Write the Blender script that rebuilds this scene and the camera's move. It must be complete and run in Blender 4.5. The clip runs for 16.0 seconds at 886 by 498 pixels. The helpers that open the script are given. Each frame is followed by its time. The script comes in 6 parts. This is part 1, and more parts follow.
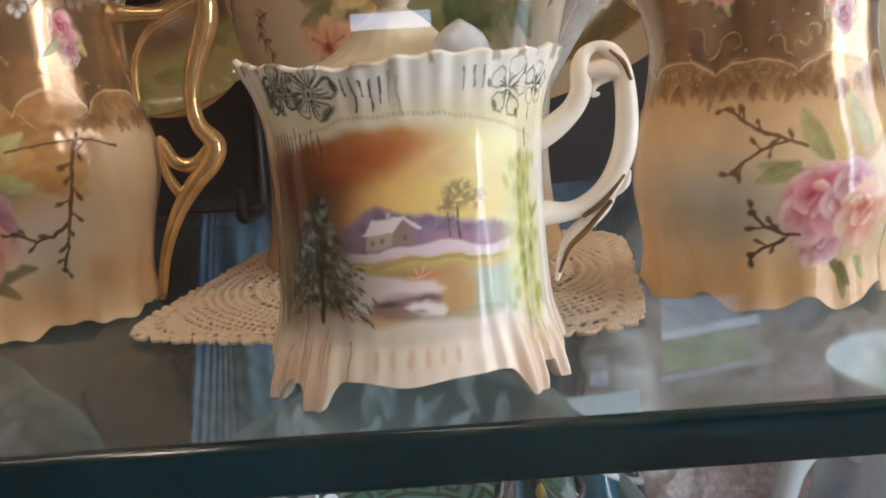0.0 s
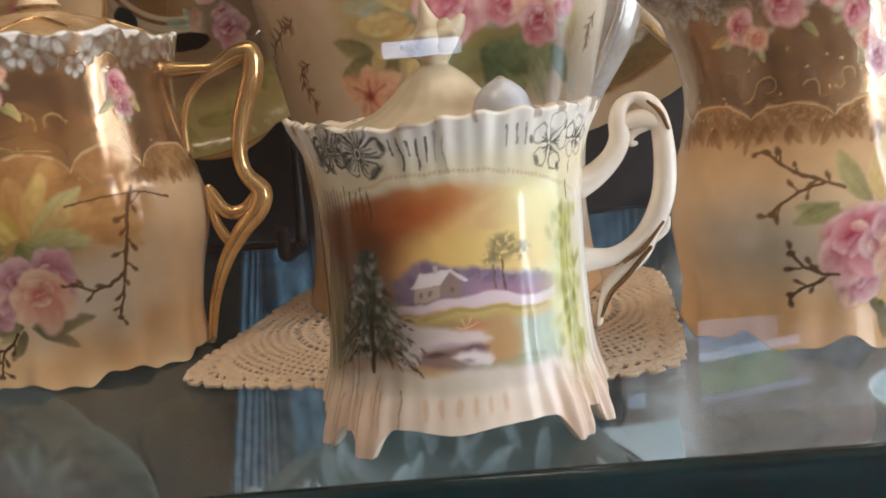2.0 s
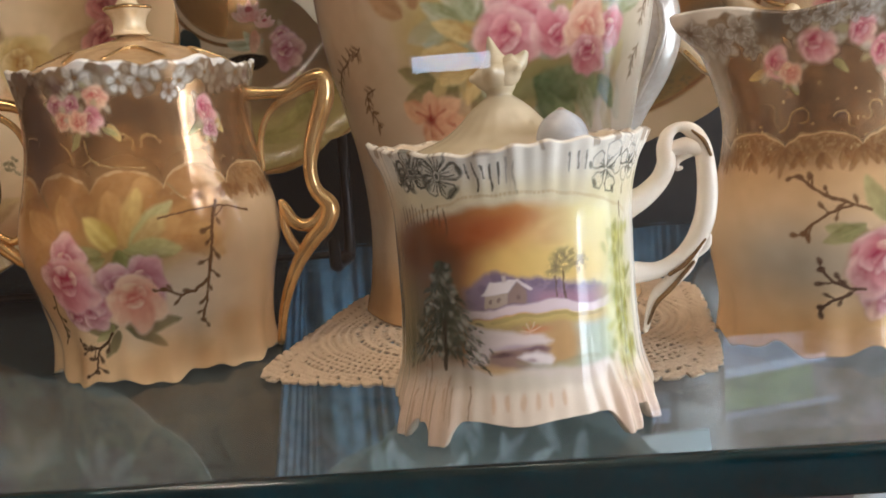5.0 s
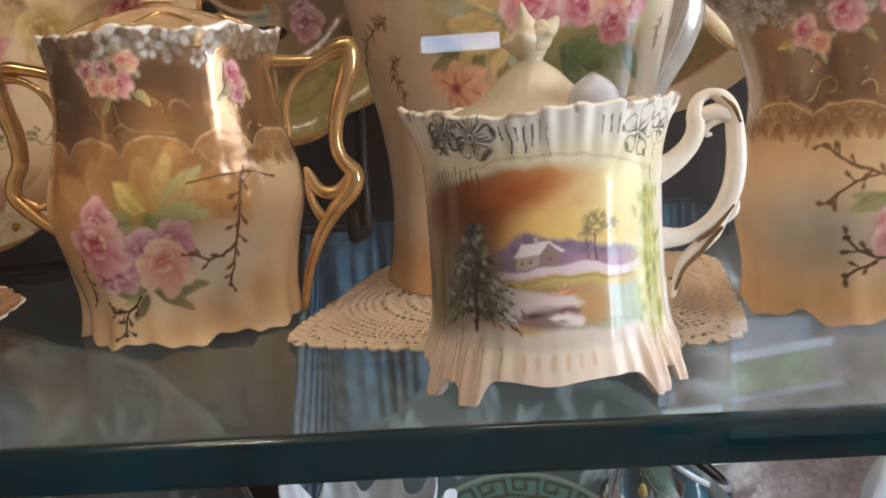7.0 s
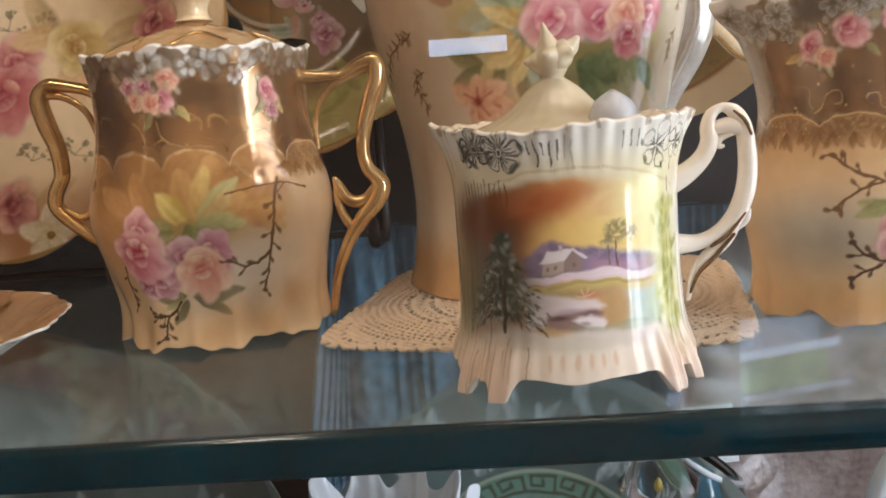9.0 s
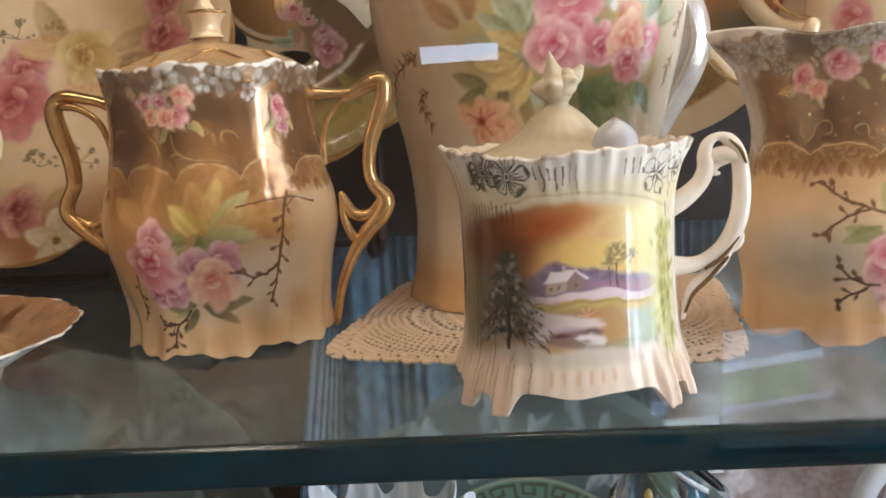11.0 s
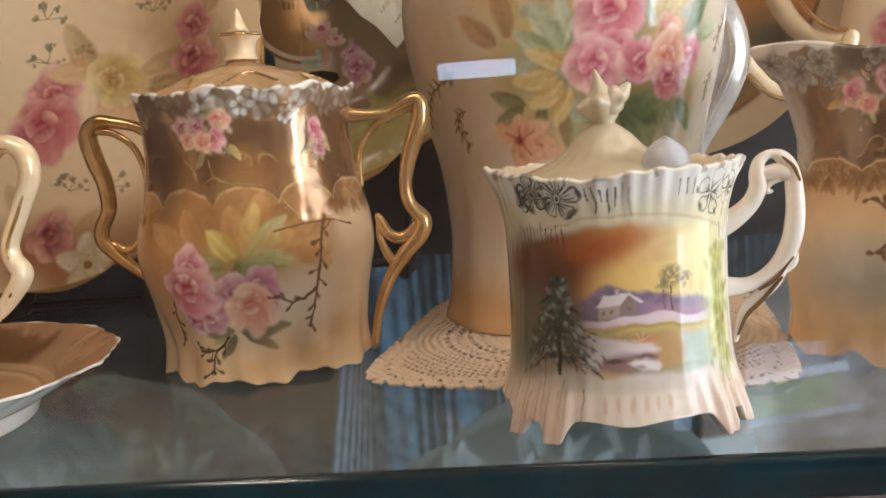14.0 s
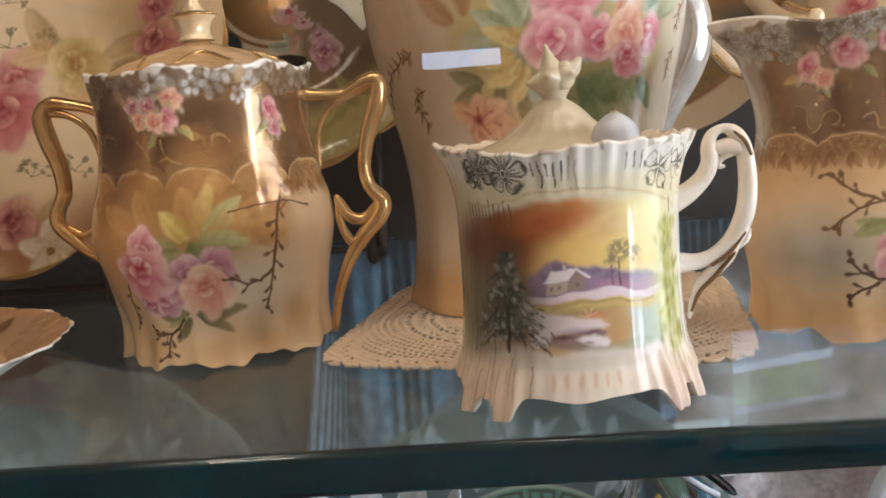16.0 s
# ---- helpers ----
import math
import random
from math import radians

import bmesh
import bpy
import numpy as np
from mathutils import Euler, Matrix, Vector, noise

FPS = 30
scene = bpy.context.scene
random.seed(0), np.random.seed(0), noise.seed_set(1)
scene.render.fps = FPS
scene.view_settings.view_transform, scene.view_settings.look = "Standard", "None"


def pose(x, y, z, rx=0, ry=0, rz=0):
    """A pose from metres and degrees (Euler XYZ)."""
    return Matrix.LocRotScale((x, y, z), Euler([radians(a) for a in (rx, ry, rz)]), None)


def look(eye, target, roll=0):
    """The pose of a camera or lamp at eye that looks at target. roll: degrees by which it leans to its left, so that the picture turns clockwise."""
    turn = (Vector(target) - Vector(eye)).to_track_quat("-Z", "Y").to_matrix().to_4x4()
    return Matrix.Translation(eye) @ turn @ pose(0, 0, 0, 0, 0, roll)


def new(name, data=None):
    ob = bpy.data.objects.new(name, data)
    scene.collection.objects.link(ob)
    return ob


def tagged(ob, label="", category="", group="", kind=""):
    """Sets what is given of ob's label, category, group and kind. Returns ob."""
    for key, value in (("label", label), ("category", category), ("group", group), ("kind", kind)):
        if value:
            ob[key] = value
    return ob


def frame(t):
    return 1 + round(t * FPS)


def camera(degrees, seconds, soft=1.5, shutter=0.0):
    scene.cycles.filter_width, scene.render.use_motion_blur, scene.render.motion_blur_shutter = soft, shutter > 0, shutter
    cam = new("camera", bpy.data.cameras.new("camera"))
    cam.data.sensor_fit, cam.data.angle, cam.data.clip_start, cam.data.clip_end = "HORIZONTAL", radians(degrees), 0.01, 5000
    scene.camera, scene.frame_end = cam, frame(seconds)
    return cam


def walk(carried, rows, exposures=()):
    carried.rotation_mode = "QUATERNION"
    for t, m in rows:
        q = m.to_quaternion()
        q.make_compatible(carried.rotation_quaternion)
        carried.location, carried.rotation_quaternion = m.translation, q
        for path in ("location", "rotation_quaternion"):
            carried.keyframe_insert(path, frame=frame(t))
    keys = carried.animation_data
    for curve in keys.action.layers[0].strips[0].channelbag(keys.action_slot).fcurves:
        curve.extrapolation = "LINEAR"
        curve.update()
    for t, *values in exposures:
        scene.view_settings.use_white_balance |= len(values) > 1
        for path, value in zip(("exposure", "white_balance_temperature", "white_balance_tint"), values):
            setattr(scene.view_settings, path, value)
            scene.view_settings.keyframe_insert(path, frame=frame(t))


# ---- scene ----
cam = camera(52.3, 16.0, soft=1.6)
PATH = [
    (0, (0.02545, -0.16535, 0.06656), (0.0596, 1.8000, -0.3024), -3.66),
    (0.5, (0.02522, -0.17308, 0.07369), (0.0213, 1.7947, -0.2837), -4.53),
    (1, (0.02235, -0.17037, 0.07638), (-0.0187, 1.8034, -0.2441), -4.83),
    (1.5, (0.02274, -0.17127, 0.07472), (-0.0139, 1.8035, -0.2396), -5.02),
    (2, (0.02319, -0.17032, 0.07377), (-0.0119, 1.8045, -0.2404), -4.94),
    (2.5, (0.02384, -0.17014, 0.07562), (-0.0184, 1.8075, -0.2195), -5.22),
    (3, (0.02352, -0.17394, 0.07463), (-0.0256, 1.8052, -0.2091), -5.49),
    (3.5, (0.02348, -0.17626, 0.07565), (-0.0368, 1.8032, -0.2041), -4.98),
    (4, (0.01917, -0.18561, 0.07980), (-0.0603, 1.7941, -0.1932), -4.72),
    (6.5, (0.01023, -0.19758, 0.07469), (-0.0758, 1.7759, -0.2384), -4.00),
    (7, (0.00652, -0.19800, 0.07416), (-0.0929, 1.7737, -0.2463), -3.98),
    (7.5, (0.00132, -0.19753, 0.07376), (-0.1096, 1.7721, -0.2551), -4.46),
    (8, (0.00138, -0.20351, 0.07629), (-0.1067, 1.7677, -0.2440), -4.61),
    (8.2, (0.00265, -0.20658, 0.07719), (-0.1100, 1.7661, -0.2324), -4.49),
    (10.3, (-0.00183, -0.21661, 0.08013), (-0.0981, 1.7537, -0.2497), -3.75),
    (10.5, (-0.00198, -0.21823, 0.08180), (-0.0930, 1.7538, -0.2386), -3.51),
    (11, (-0.00400, -0.22287, 0.08414), (-0.0861, 1.7517, -0.2231), -3.18),
    (11.5, (-0.00600, -0.22394, 0.08469), (-0.0766, 1.7525, -0.2129), -3.15),
    (12, (-0.00900, -0.22377, 0.08533), (-0.0787, 1.7536, -0.2066), -3.25),
    (12.5, (-0.01096, -0.22229, 0.08737), (-0.0909, 1.7567, -0.1902), -3.25),
    (13, (-0.01121, -0.21744, 0.08863), (-0.1068, 1.7623, -0.1790), -3.53),
    (13.5, (-0.00926, -0.21637, 0.08360), (-0.1150, 1.7619, -0.1905), -3.92),
    (14, (-0.01257, -0.21731, 0.08620), (-0.1289, 1.7607, -0.1855), -3.98),
    (14.5, (-0.01339, -0.21422, 0.08456), (-0.1385, 1.7622, -0.1952), -3.89),
    (15, (-0.00871, -0.21490, 0.08332), (-0.1229, 1.7601, -0.2107), -3.89),
    (15.5, (-0.00352, -0.21156, 0.07892), (-0.1029, 1.7631, -0.2226), -4.21),
    (16, (-0.00165, -0.21460, 0.08112), (-0.0971, 1.7617, -0.2107), -4.33),
]
walk(cam, [(t, look(eye, target, roll)) for t, eye, target, roll in PATH], exposures=[(0, -0.22, 5380, 10), (4, -0.18, 5380, 10), (7, -0.04, 5380, 10), (11, 0.02, 5380, 10), (16, -0.04, 5380, 10)])


# ---- world, sun, large lights ----
def srgb(r, g, b):
    """Linear colour from 0..255 values."""
    out = []
    for c in (r, g, b):
        c /= 255.0
        out.append(c / 12.92 if c <= 0.04045 else ((c + 0.055) / 1.055) ** 2.4)
    return tuple(out)


world = bpy.data.worlds.new("world")
scene.world = world
world.use_nodes = True
wn = world.node_tree.nodes
sky = wn.new("ShaderNodeTexSky")
sky.sky_type, sky.sun_disc = "NISHITA", False
sky.sun_elevation, sky.sun_rotation = radians(40), radians(120)
wn["Background"].inputs["Strength"].default_value = 0.12
world.node_tree.links.new(sky.outputs["Color"], wn["Background"].inputs["Color"])


def area_lamp(name, eye, target, sx, sy, watts, colour):
    data = bpy.data.lights.new(name, "AREA")
    data.shape, data.size, data.size_y, data.energy, data.color = "RECTANGLE", sx, sy, watts, colour
    ob = new(name, data)
    ob.matrix_world = look(eye, target)
    return ob


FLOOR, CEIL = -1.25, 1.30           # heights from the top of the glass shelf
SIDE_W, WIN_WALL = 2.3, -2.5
# daylight in the tall opening of the side wall
area_lamp("side_window_daylight", (SIDE_W - 0.02, -1.25, 0.25), (0.0, -1.25, 0.25), 0.10, 1.5, 30, (1.0, 0.97, 0.92))
area_lamp("side_curtain_daylight", (SIDE_W - 0.02, -0.31, 0.20), (0.0, -0.31, 0.20), 1.66, 1.5, 32, (1.0, 0.93, 0.83))
# warm lamps: one in the cabinet's top, one in the room
area_lamp("cabinet_lamp", (0.04, 0.03, 0.42), (-0.04, 0.17, 0.0), 0.72, 0.03, 0.94, (1.0, 0.75, 0.49))
area_lamp("room_lamp", (-0.42, -0.50, CEIL - 0.08), (-0.42, -0.50, 0.0), 0.16, 0.16, 2.6, (1.0, 0.74, 0.48))


# ---- materials ----
def mat_base(name):
    m = bpy.data.materials.new(name)
    m.use_nodes = True
    return m, m.node_tree.nodes, m.node_tree.links, m.node_tree.nodes["Principled BSDF"]


def noise_node(nt, links, scale, detail=4.0, rough=0.55, kind="Object"):
    tc = nt.new("ShaderNodeTexCoord")
    nz = nt.new("ShaderNodeTexNoise")
    nz.inputs["Scale"].default_value, nz.inputs["Detail"].default_value, nz.inputs["Roughness"].default_value = scale, detail, rough
    links.new(tc.outputs[kind], nz.inputs["Vector"])
    return nz


def ramp_node(nt, links, source, stops):
    r = nt.new("ShaderNodeValToRGB")
    while len(r.color_ramp.elements) < len(stops):
        r.color_ramp.elements.new(0.5)
    for e, (p, c) in zip(r.color_ramp.elements, stops):
        e.position, e.color = p, (*c, 1)
    links.new(source, r.inputs["Fac"])
    return r


def bump_node(nt, links, source, bsdf, strength, distance):
    b = nt.new("ShaderNodeBump")
    b.inputs["Strength"].default_value, b.inputs["Distance"].default_value = strength, distance
    links.new(source, b.inputs["Height"])
    links.new(b.outputs["Normal"], bsdf.inputs["Normal"])


def plain(name, c1, c2, scale, rough=0.5, metal=0.0, bump=0.0, dist=0.001, coat=0.0, detail=4.0):
    """Two tones of one surface mixed by noise, at two scales, with fine relief."""
    m, nt, links, bsdf = mat_base(name)
    big, fine = noise_node(nt, links, scale, detail), noise_node(nt, links, scale * 9, 6)
    mix = nt.new("ShaderNodeMath")
    mix.operation = "MULTIPLY_ADD"
    mix.inputs[1].default_value = 0.35
    links.new(fine.outputs["Fac"], mix.inputs[0])
    scaled = nt.new("ShaderNodeMath")
    scaled.operation = "MULTIPLY"
    scaled.inputs[1].default_value = 0.65
    links.new(big.outputs["Fac"], scaled.inputs[0])
    links.new(scaled.outputs[0], mix.inputs[2])
    ramp = ramp_node(nt, links, mix.outputs[0], [(0.35, c1), (0.65, c2)])
    links.new(ramp.outputs["Color"], bsdf.inputs["Base Color"])
    bsdf.inputs["Roughness"].default_value, bsdf.inputs["Metallic"].default_value = rough, metal
    bsdf.inputs["Coat Weight"].default_value = coat
    if bump:
        bump_node(nt, links, mix.outputs[0], bsdf, bump, dist)
    return m


def porcelain(name, rough=0.10, wave=0.14):
    """Glazed china: hand-painted colour from the mesh, gilding where its fourth channel says so."""
    m, nt, links, bsdf = mat_base(name)
    at = nt.new("ShaderNodeVertexColor")
    at.layer_name = "paint"
    tint = noise_node(nt, links, 160, 5)
    ramp = ramp_node(nt, links, tint.outputs["Fac"], [(0.3, (0.90, 0.89, 0.87)), (0.7, (1, 1, 1))])
    mix = nt.new("ShaderNodeMix")
    mix.data_type, mix.blend_type = "RGBA", "MULTIPLY"
    mix.inputs["Factor"].default_value = 1.0
    links.new(at.outputs["Color"], mix.inputs[6])
    links.new(ramp.outputs["Color"], mix.inputs[7])
    links.new(mix.outputs[2], bsdf.inputs["Base Color"])
    links.new(at.outputs["Alpha"], bsdf.inputs["Metallic"])
    rr = nt.new("ShaderNodeMath")
    rr.operation = "MULTIPLY_ADD"
    rr.inputs[1].default_value, rr.inputs[2].default_value = 0.10, rough - 0.05
    links.new(tint.outputs["Fac"], rr.inputs[0])
    lustre = nt.new("ShaderNodeMath")
    lustre.operation = "MULTIPLY_ADD"
    lustre.inputs[1].default_value = 0.17
    links.new(at.outputs["Alpha"], lustre.inputs[0])
    links.new(rr.outputs[0], lustre.inputs[2])
    links.new(lustre.outputs[0], bsdf.inputs["Roughness"])
    links.new(at.outputs["Alpha"], bsdf.inputs["Coat Weight"])
    bsdf.inputs["Coat Roughness"].default_value, bsdf.inputs["Coat IOR"].default_value = 0.13, 1.85
    wavy = noise_node(nt, links, 90, 2)
    # lustre is laid on unevenly: a finer relief where it is
    hammered = noise_node(nt, links, 300, 3)
    uneven = nt.new("ShaderNodeMath")
    uneven.operation = "MULTIPLY"
    links.new(hammered.outputs["Fac"], uneven.inputs[0])
    links.new(at.outputs["Alpha"], uneven.inputs[1])
    relief = nt.new("ShaderNodeMath")
    relief.operation = "MULTIPLY_ADD"
    relief.inputs[1].default_value = 1.3
    links.new(uneven.outputs[0], relief.inputs[0])
    links.new(wavy.outputs["Fac"], relief.inputs[2])
    bump_node(nt, links, relief.outputs[0], bsdf, wave, 0.0012)
    return m


def glass(name, colour, rough=0.0, ior=1.5, spec=0.5):
    m, nt, links, bsdf = mat_base(name)
    bsdf.inputs["Base Color"].default_value = (*colour, 1)
    bsdf.inputs["Roughness"].default_value, bsdf.inputs["IOR"].default_value = rough, ior
    bsdf.inputs["Transmission Weight"].default_value = 1.0
    bsdf.inputs["Specular IOR Level"].default_value = spec
    return m


CHINA = porcelain("painted_china")
GOLD = plain("worn_gilding", srgb(204, 160, 98), srgb(240, 206, 146), 120, rough=0.17, metal=0.80, bump=0.12, dist=0.0004)
AGED_GILT = plain("darkened_gilding", srgb(92, 68, 40), srgb(150, 112, 64), 200, rough=0.25, metal=0.4, bump=0.1, dist=0.0003)
CREAM_GILT = plain("cream_glaze_with_gilding", srgb(222, 192, 144), srgb(242, 224, 188), 90, rough=0.18, metal=0.15, bump=0.1, dist=0.0004)
LID_LUSTRE = plain("tan_lustre_glaze", srgb(176, 138, 94), srgb(212, 176, 128), 60, rough=0.2, metal=0.25, bump=0.1, dist=0.0005)
WHITE_GLAZE = plain("ivory_glaze", srgb(226, 208, 184), srgb(244, 234, 218), 70, rough=0.14, bump=0.12, dist=0.0005)
BLUE_GLAZE = plain("blue_white_glaze", srgb(176, 178, 182), srgb(210, 208, 204), 90, rough=0.2, bump=0.1, dist=0.0004)
SILVER_GLAZE = plain("pearl_glaze", srgb(186, 178, 168), srgb(228, 220, 210), 45, rough=0.08, metal=0.45, bump=0.35, dist=0.0012)
LID_GLAZE = plain("aged_cream_glaze", srgb(186, 170, 138), srgb(204, 190, 160), 22, rough=0.22, bump=0.10, dist=0.0005)
LACE = plain("crochet_cotton", srgb(204, 178, 146), srgb(238, 218, 190), 900, rough=0.95, bump=0.8, dist=0.0008)
SHELF_GLASS = glass("green_float_glass", (0.76, 0.88, 0.89), rough=0.045, ior=1.17)


def dusty(m, scale, low, high):
    """Smears of dust on glass: patches that let less through."""
    nt, links = m.node_tree.nodes, m.node_tree.links
    big, fine = noise_node(nt, links, scale, 5, 0.65), noise_node(nt, links, scale * 8, 4)
    mix = nt.new("ShaderNodeMath")
    mix.operation = "MULTIPLY_ADD"
    mix.inputs[1].default_value = 0.3
    links.new(fine.outputs["Fac"], mix.inputs[0])
    links.new(big.outputs["Fac"], mix.inputs[2])
    ramp = ramp_node(nt, links, mix.outputs[0], [(0.50, (high,) * 3), (0.85, (low,) * 3)])
    links.new(ramp.outputs["Color"], nt["Principled BSDF"].inputs["Transmission Weight"])


dusty(SHELF_GLASS, 16, 0.925, 0.985)
WORN = plain("worn_brown_glaze", srgb(128, 112, 98), srgb(158, 144, 130), 300, rough=0.4)
EDGE_GLASS = plain("cut_glass_edge", srgb(4, 28, 34), srgb(10, 50, 58), 30, rough=0.12)
EDGE_GLASS.node_tree.nodes["Principled BSDF"].inputs["Specular IOR Level"].default_value = 0.15
ARRIS_GLASS = plain("polished_arris", srgb(10, 30, 32), srgb(16, 44, 46), 30, rough=0.10)
ARRIS_GLASS.node_tree.nodes["Principled BSDF"].inputs["Specular IOR Level"].default_value = 0.4
PANE_GLASS = glass("door_glass", (0.985, 0.99, 0.985))
BACK_DARK = plain("dark_cabinet_back", srgb(22, 24, 25), srgb(36, 38, 39), 12, rough=0.55, bump=0.1)
STAND = plain("blackened_wood", srgb(20, 16, 14), srgb(36, 28, 24), 30, rough=0.5, bump=0.1)
WOOD = plain("dark_walnut", srgb(58, 34, 20), srgb(96, 60, 36), 14, rough=0.4, bump=0.15)
WALL = plain("warm_wall_paint", srgb(150, 120, 92), srgb(168, 138, 108), 5, rough=0.85, bump=0.1)
CEILING = plain("ceiling_paint", srgb(188, 172, 150), srgb(204, 190, 168), 5, rough=0.9)
FLOORING = plain("floor_boards", srgb(84, 54, 32), srgb(118, 80, 50), 6, rough=0.5)
CURTAIN = plain("blue_pleated_cloth", srgb(54, 92, 122), srgb(150, 184, 210), 110, rough=0.9, bump=0.4)


# ---- mesh helpers ----
def part(name, data, material, parent=None, label=""):
    """Links a mesh (or bmesh) as one object, under a thing where one is given."""
    if isinstance(data, bmesh.types.BMesh):
        me = bpy.data.meshes.new(name)
        data.to_mesh(me)
        data.free()
    else:
        me = data
    me.materials.clear()
    me.materials.append(material)
    ob = new(name, me)
    if parent is not None:
        ob.parent = parent
    if label:
        ob["label"] = label
    return ob


def thing(name, label, category, at=(0, 0, 0), group=""):
    ob = new(name)
    ob.empty_display_size = 0.01
    ob.location = at
    return tagged(ob, label, category, group)


def grid_mesh(name, xyz, colours=None, wrap=True):
    """A smooth mesh of quads over an array rows x columns x 3; wrap joins the last column to the first."""
    rows, cols = xyz.shape[:2]
    idx = np.arange(rows * cols).reshape(rows, cols)
    nxt = np.roll(idx, -1, axis=1) if wrap else idx[:, 1:]
    cur = idx if wrap else idx[:, :-1]
    quads = np.stack([cur[:-1], nxt[:-1], nxt[1:], cur[1:]], -1).reshape(-1, 4)
    me = bpy.data.meshes.new(name)
    me.vertices.add(rows * cols)
    me.vertices.foreach_set("co", xyz.astype(np.float32).ravel())
    me.loops.add(quads.size)
    me.loops.foreach_set("vertex_index", quads.astype(np.int32).ravel())
    me.polygons.add(len(quads))
    me.polygons.foreach_set("loop_start", np.arange(0, quads.size, 4, dtype=np.int32))
    if colours is not None:
        layer = me.color_attributes.new("paint", "FLOAT_COLOR", "POINT")
        layer.data.foreach_set("color", colours.astype(np.float32).ravel())
    me.update(calc_edges=True)
    me.polygons.foreach_set("use_smooth", np.ones(len(quads), dtype=bool))
    return me


def smooth_path(points, n):
    """Catmull-Rom through control points (x, y, z, radius)."""
    p = np.array(points, float)
    p = np.vstack([2 * p[0] - p[1], p, 2 * p[-1] - p[-2]])
    out, spans = [], len(p) - 3
    for t in np.linspace(0, spans - 1e-9, n):
        i, f = int(t), t - int(t)
        a, b, c, d = p[i : i + 4]
        out.append(0.5 * (2 * b + (c - a) * f + (2 * a - 5 * b + 4 * c - d) * f * f + (3 * b - a - 3 * c + d) * f ** 3))
    return np.array(out)


def tube(name, points, n=60, sides=14, flat=1.0, across=(0, 1, 0)):
    """A rod through control points (x, y, z, radius) with rounded ends; flat scales it along across."""
    p = smooth_path(points, n)
    pos, rad = p[:, :3], np.maximum(p[:, 3], 1e-5)
    tan = np.gradient(pos, axis=0)
    tan /= np.linalg.norm(tan, axis=1)[:, None] + 1e-12
    side = np.array(across, float) - tan * (tan @ np.array(across, float))[:, None]
    side /= np.linalg.norm(side, axis=1)[:, None] + 1e-12
    up = np.cross(tan, side)
    a = np.linspace(0, 2 * np.pi, sides, endpoint=False)
    rings = pos[:, None] + rad[:, None, None] * (up[:, None] * np.cos(a)[None, :, None] + flat * side[:, None] * np.sin(a)[None, :, None])
    first, last = [], []
    for k in (0.0, 0.5, 0.87):
        first.append(pos[0] - tan[0] * rad[0] * math.sqrt(1 - k * k) + (rings[0] - pos[0]) * k)
        last.append(pos[-1] + tan[-1] * rad[-1] * math.sqrt(1 - k * k) + (rings[-1] - pos[-1]) * k)
    return grid_mesh(name, np.concatenate([np.array(first), rings, np.array(last[::-1])]))


def lathe(name, profile, sides=96, colour=None, wobble=None):
    """A body turned about z from (radius, height) pairs; wobble(angle, row) scales the radius."""
    pr = np.array(profile, float)
    a = np.linspace(0, 2 * np.pi, sides, endpoint=False)
    k = np.ones((len(pr), sides)) if wobble is None else np.array([wobble(a, i / (len(pr) - 1)) for i in range(len(pr))])
    xyz = np.stack([pr[:, :1] * np.cos(a) * k, pr[:, :1] * np.sin(a) * k, np.repeat(pr[:, 1:], sides, 1)], -1)
    cols = None
    if colour is not None:
        cols = np.ones((len(pr), sides, 4)) * np.array((*colour, 0.0))
    return grid_mesh(name, xyz, cols)


def rounded_profile(points, n):
    return smooth_path([(r, z, 0, 0) for r, z in points], n)[:, :2]


def box_bm(sx, sy, sz, bevel=0.0, seg=2):
    bm = bmesh.new()
    bmesh.ops.create_cube(bm, size=1.0, matrix=Matrix.Diagonal((sx, sy, sz, 1)))
    if bevel:
        bmesh.ops.bevel(bm, geom=bm.edges[:], offset=bevel, segments=seg, affect="EDGES", profile=0.5)
    return bm


# ---- painting on china ----
_lattice = np.random.RandomState(7).rand(256, 256)


def value_noise(x, y):
    xi, yi = np.floor(x).astype(int), np.floor(y).astype(int)
    fx, fy = x - xi, y - yi
    fx, fy = fx * fx * (3 - 2 * fx), fy * fy * (3 - 2 * fy)
    g = lambda i, j: _lattice[(xi + i) % 256, (yi + j) % 256]
    return (g(0, 0) * (1 - fx) + g(1, 0) * fx) * (1 - fy) + (g(0, 1) * (1 - fx) + g(1, 1) * fx) * fy


def fbm(x, y, octaves=3):
    s, amp, tot = 0, 1.0, 0
    for o in range(octaves):
        s, tot = s + amp * value_noise(x * 2 ** o + 17 * o, y * 2 ** o + 31 * o), tot + amp
        amp *= 0.5
    return s / tot


def step(v, lo, hi):
    t = np.clip((v - lo) / (hi - lo), 0, 1)
    return t * t * (3 - 2 * t)


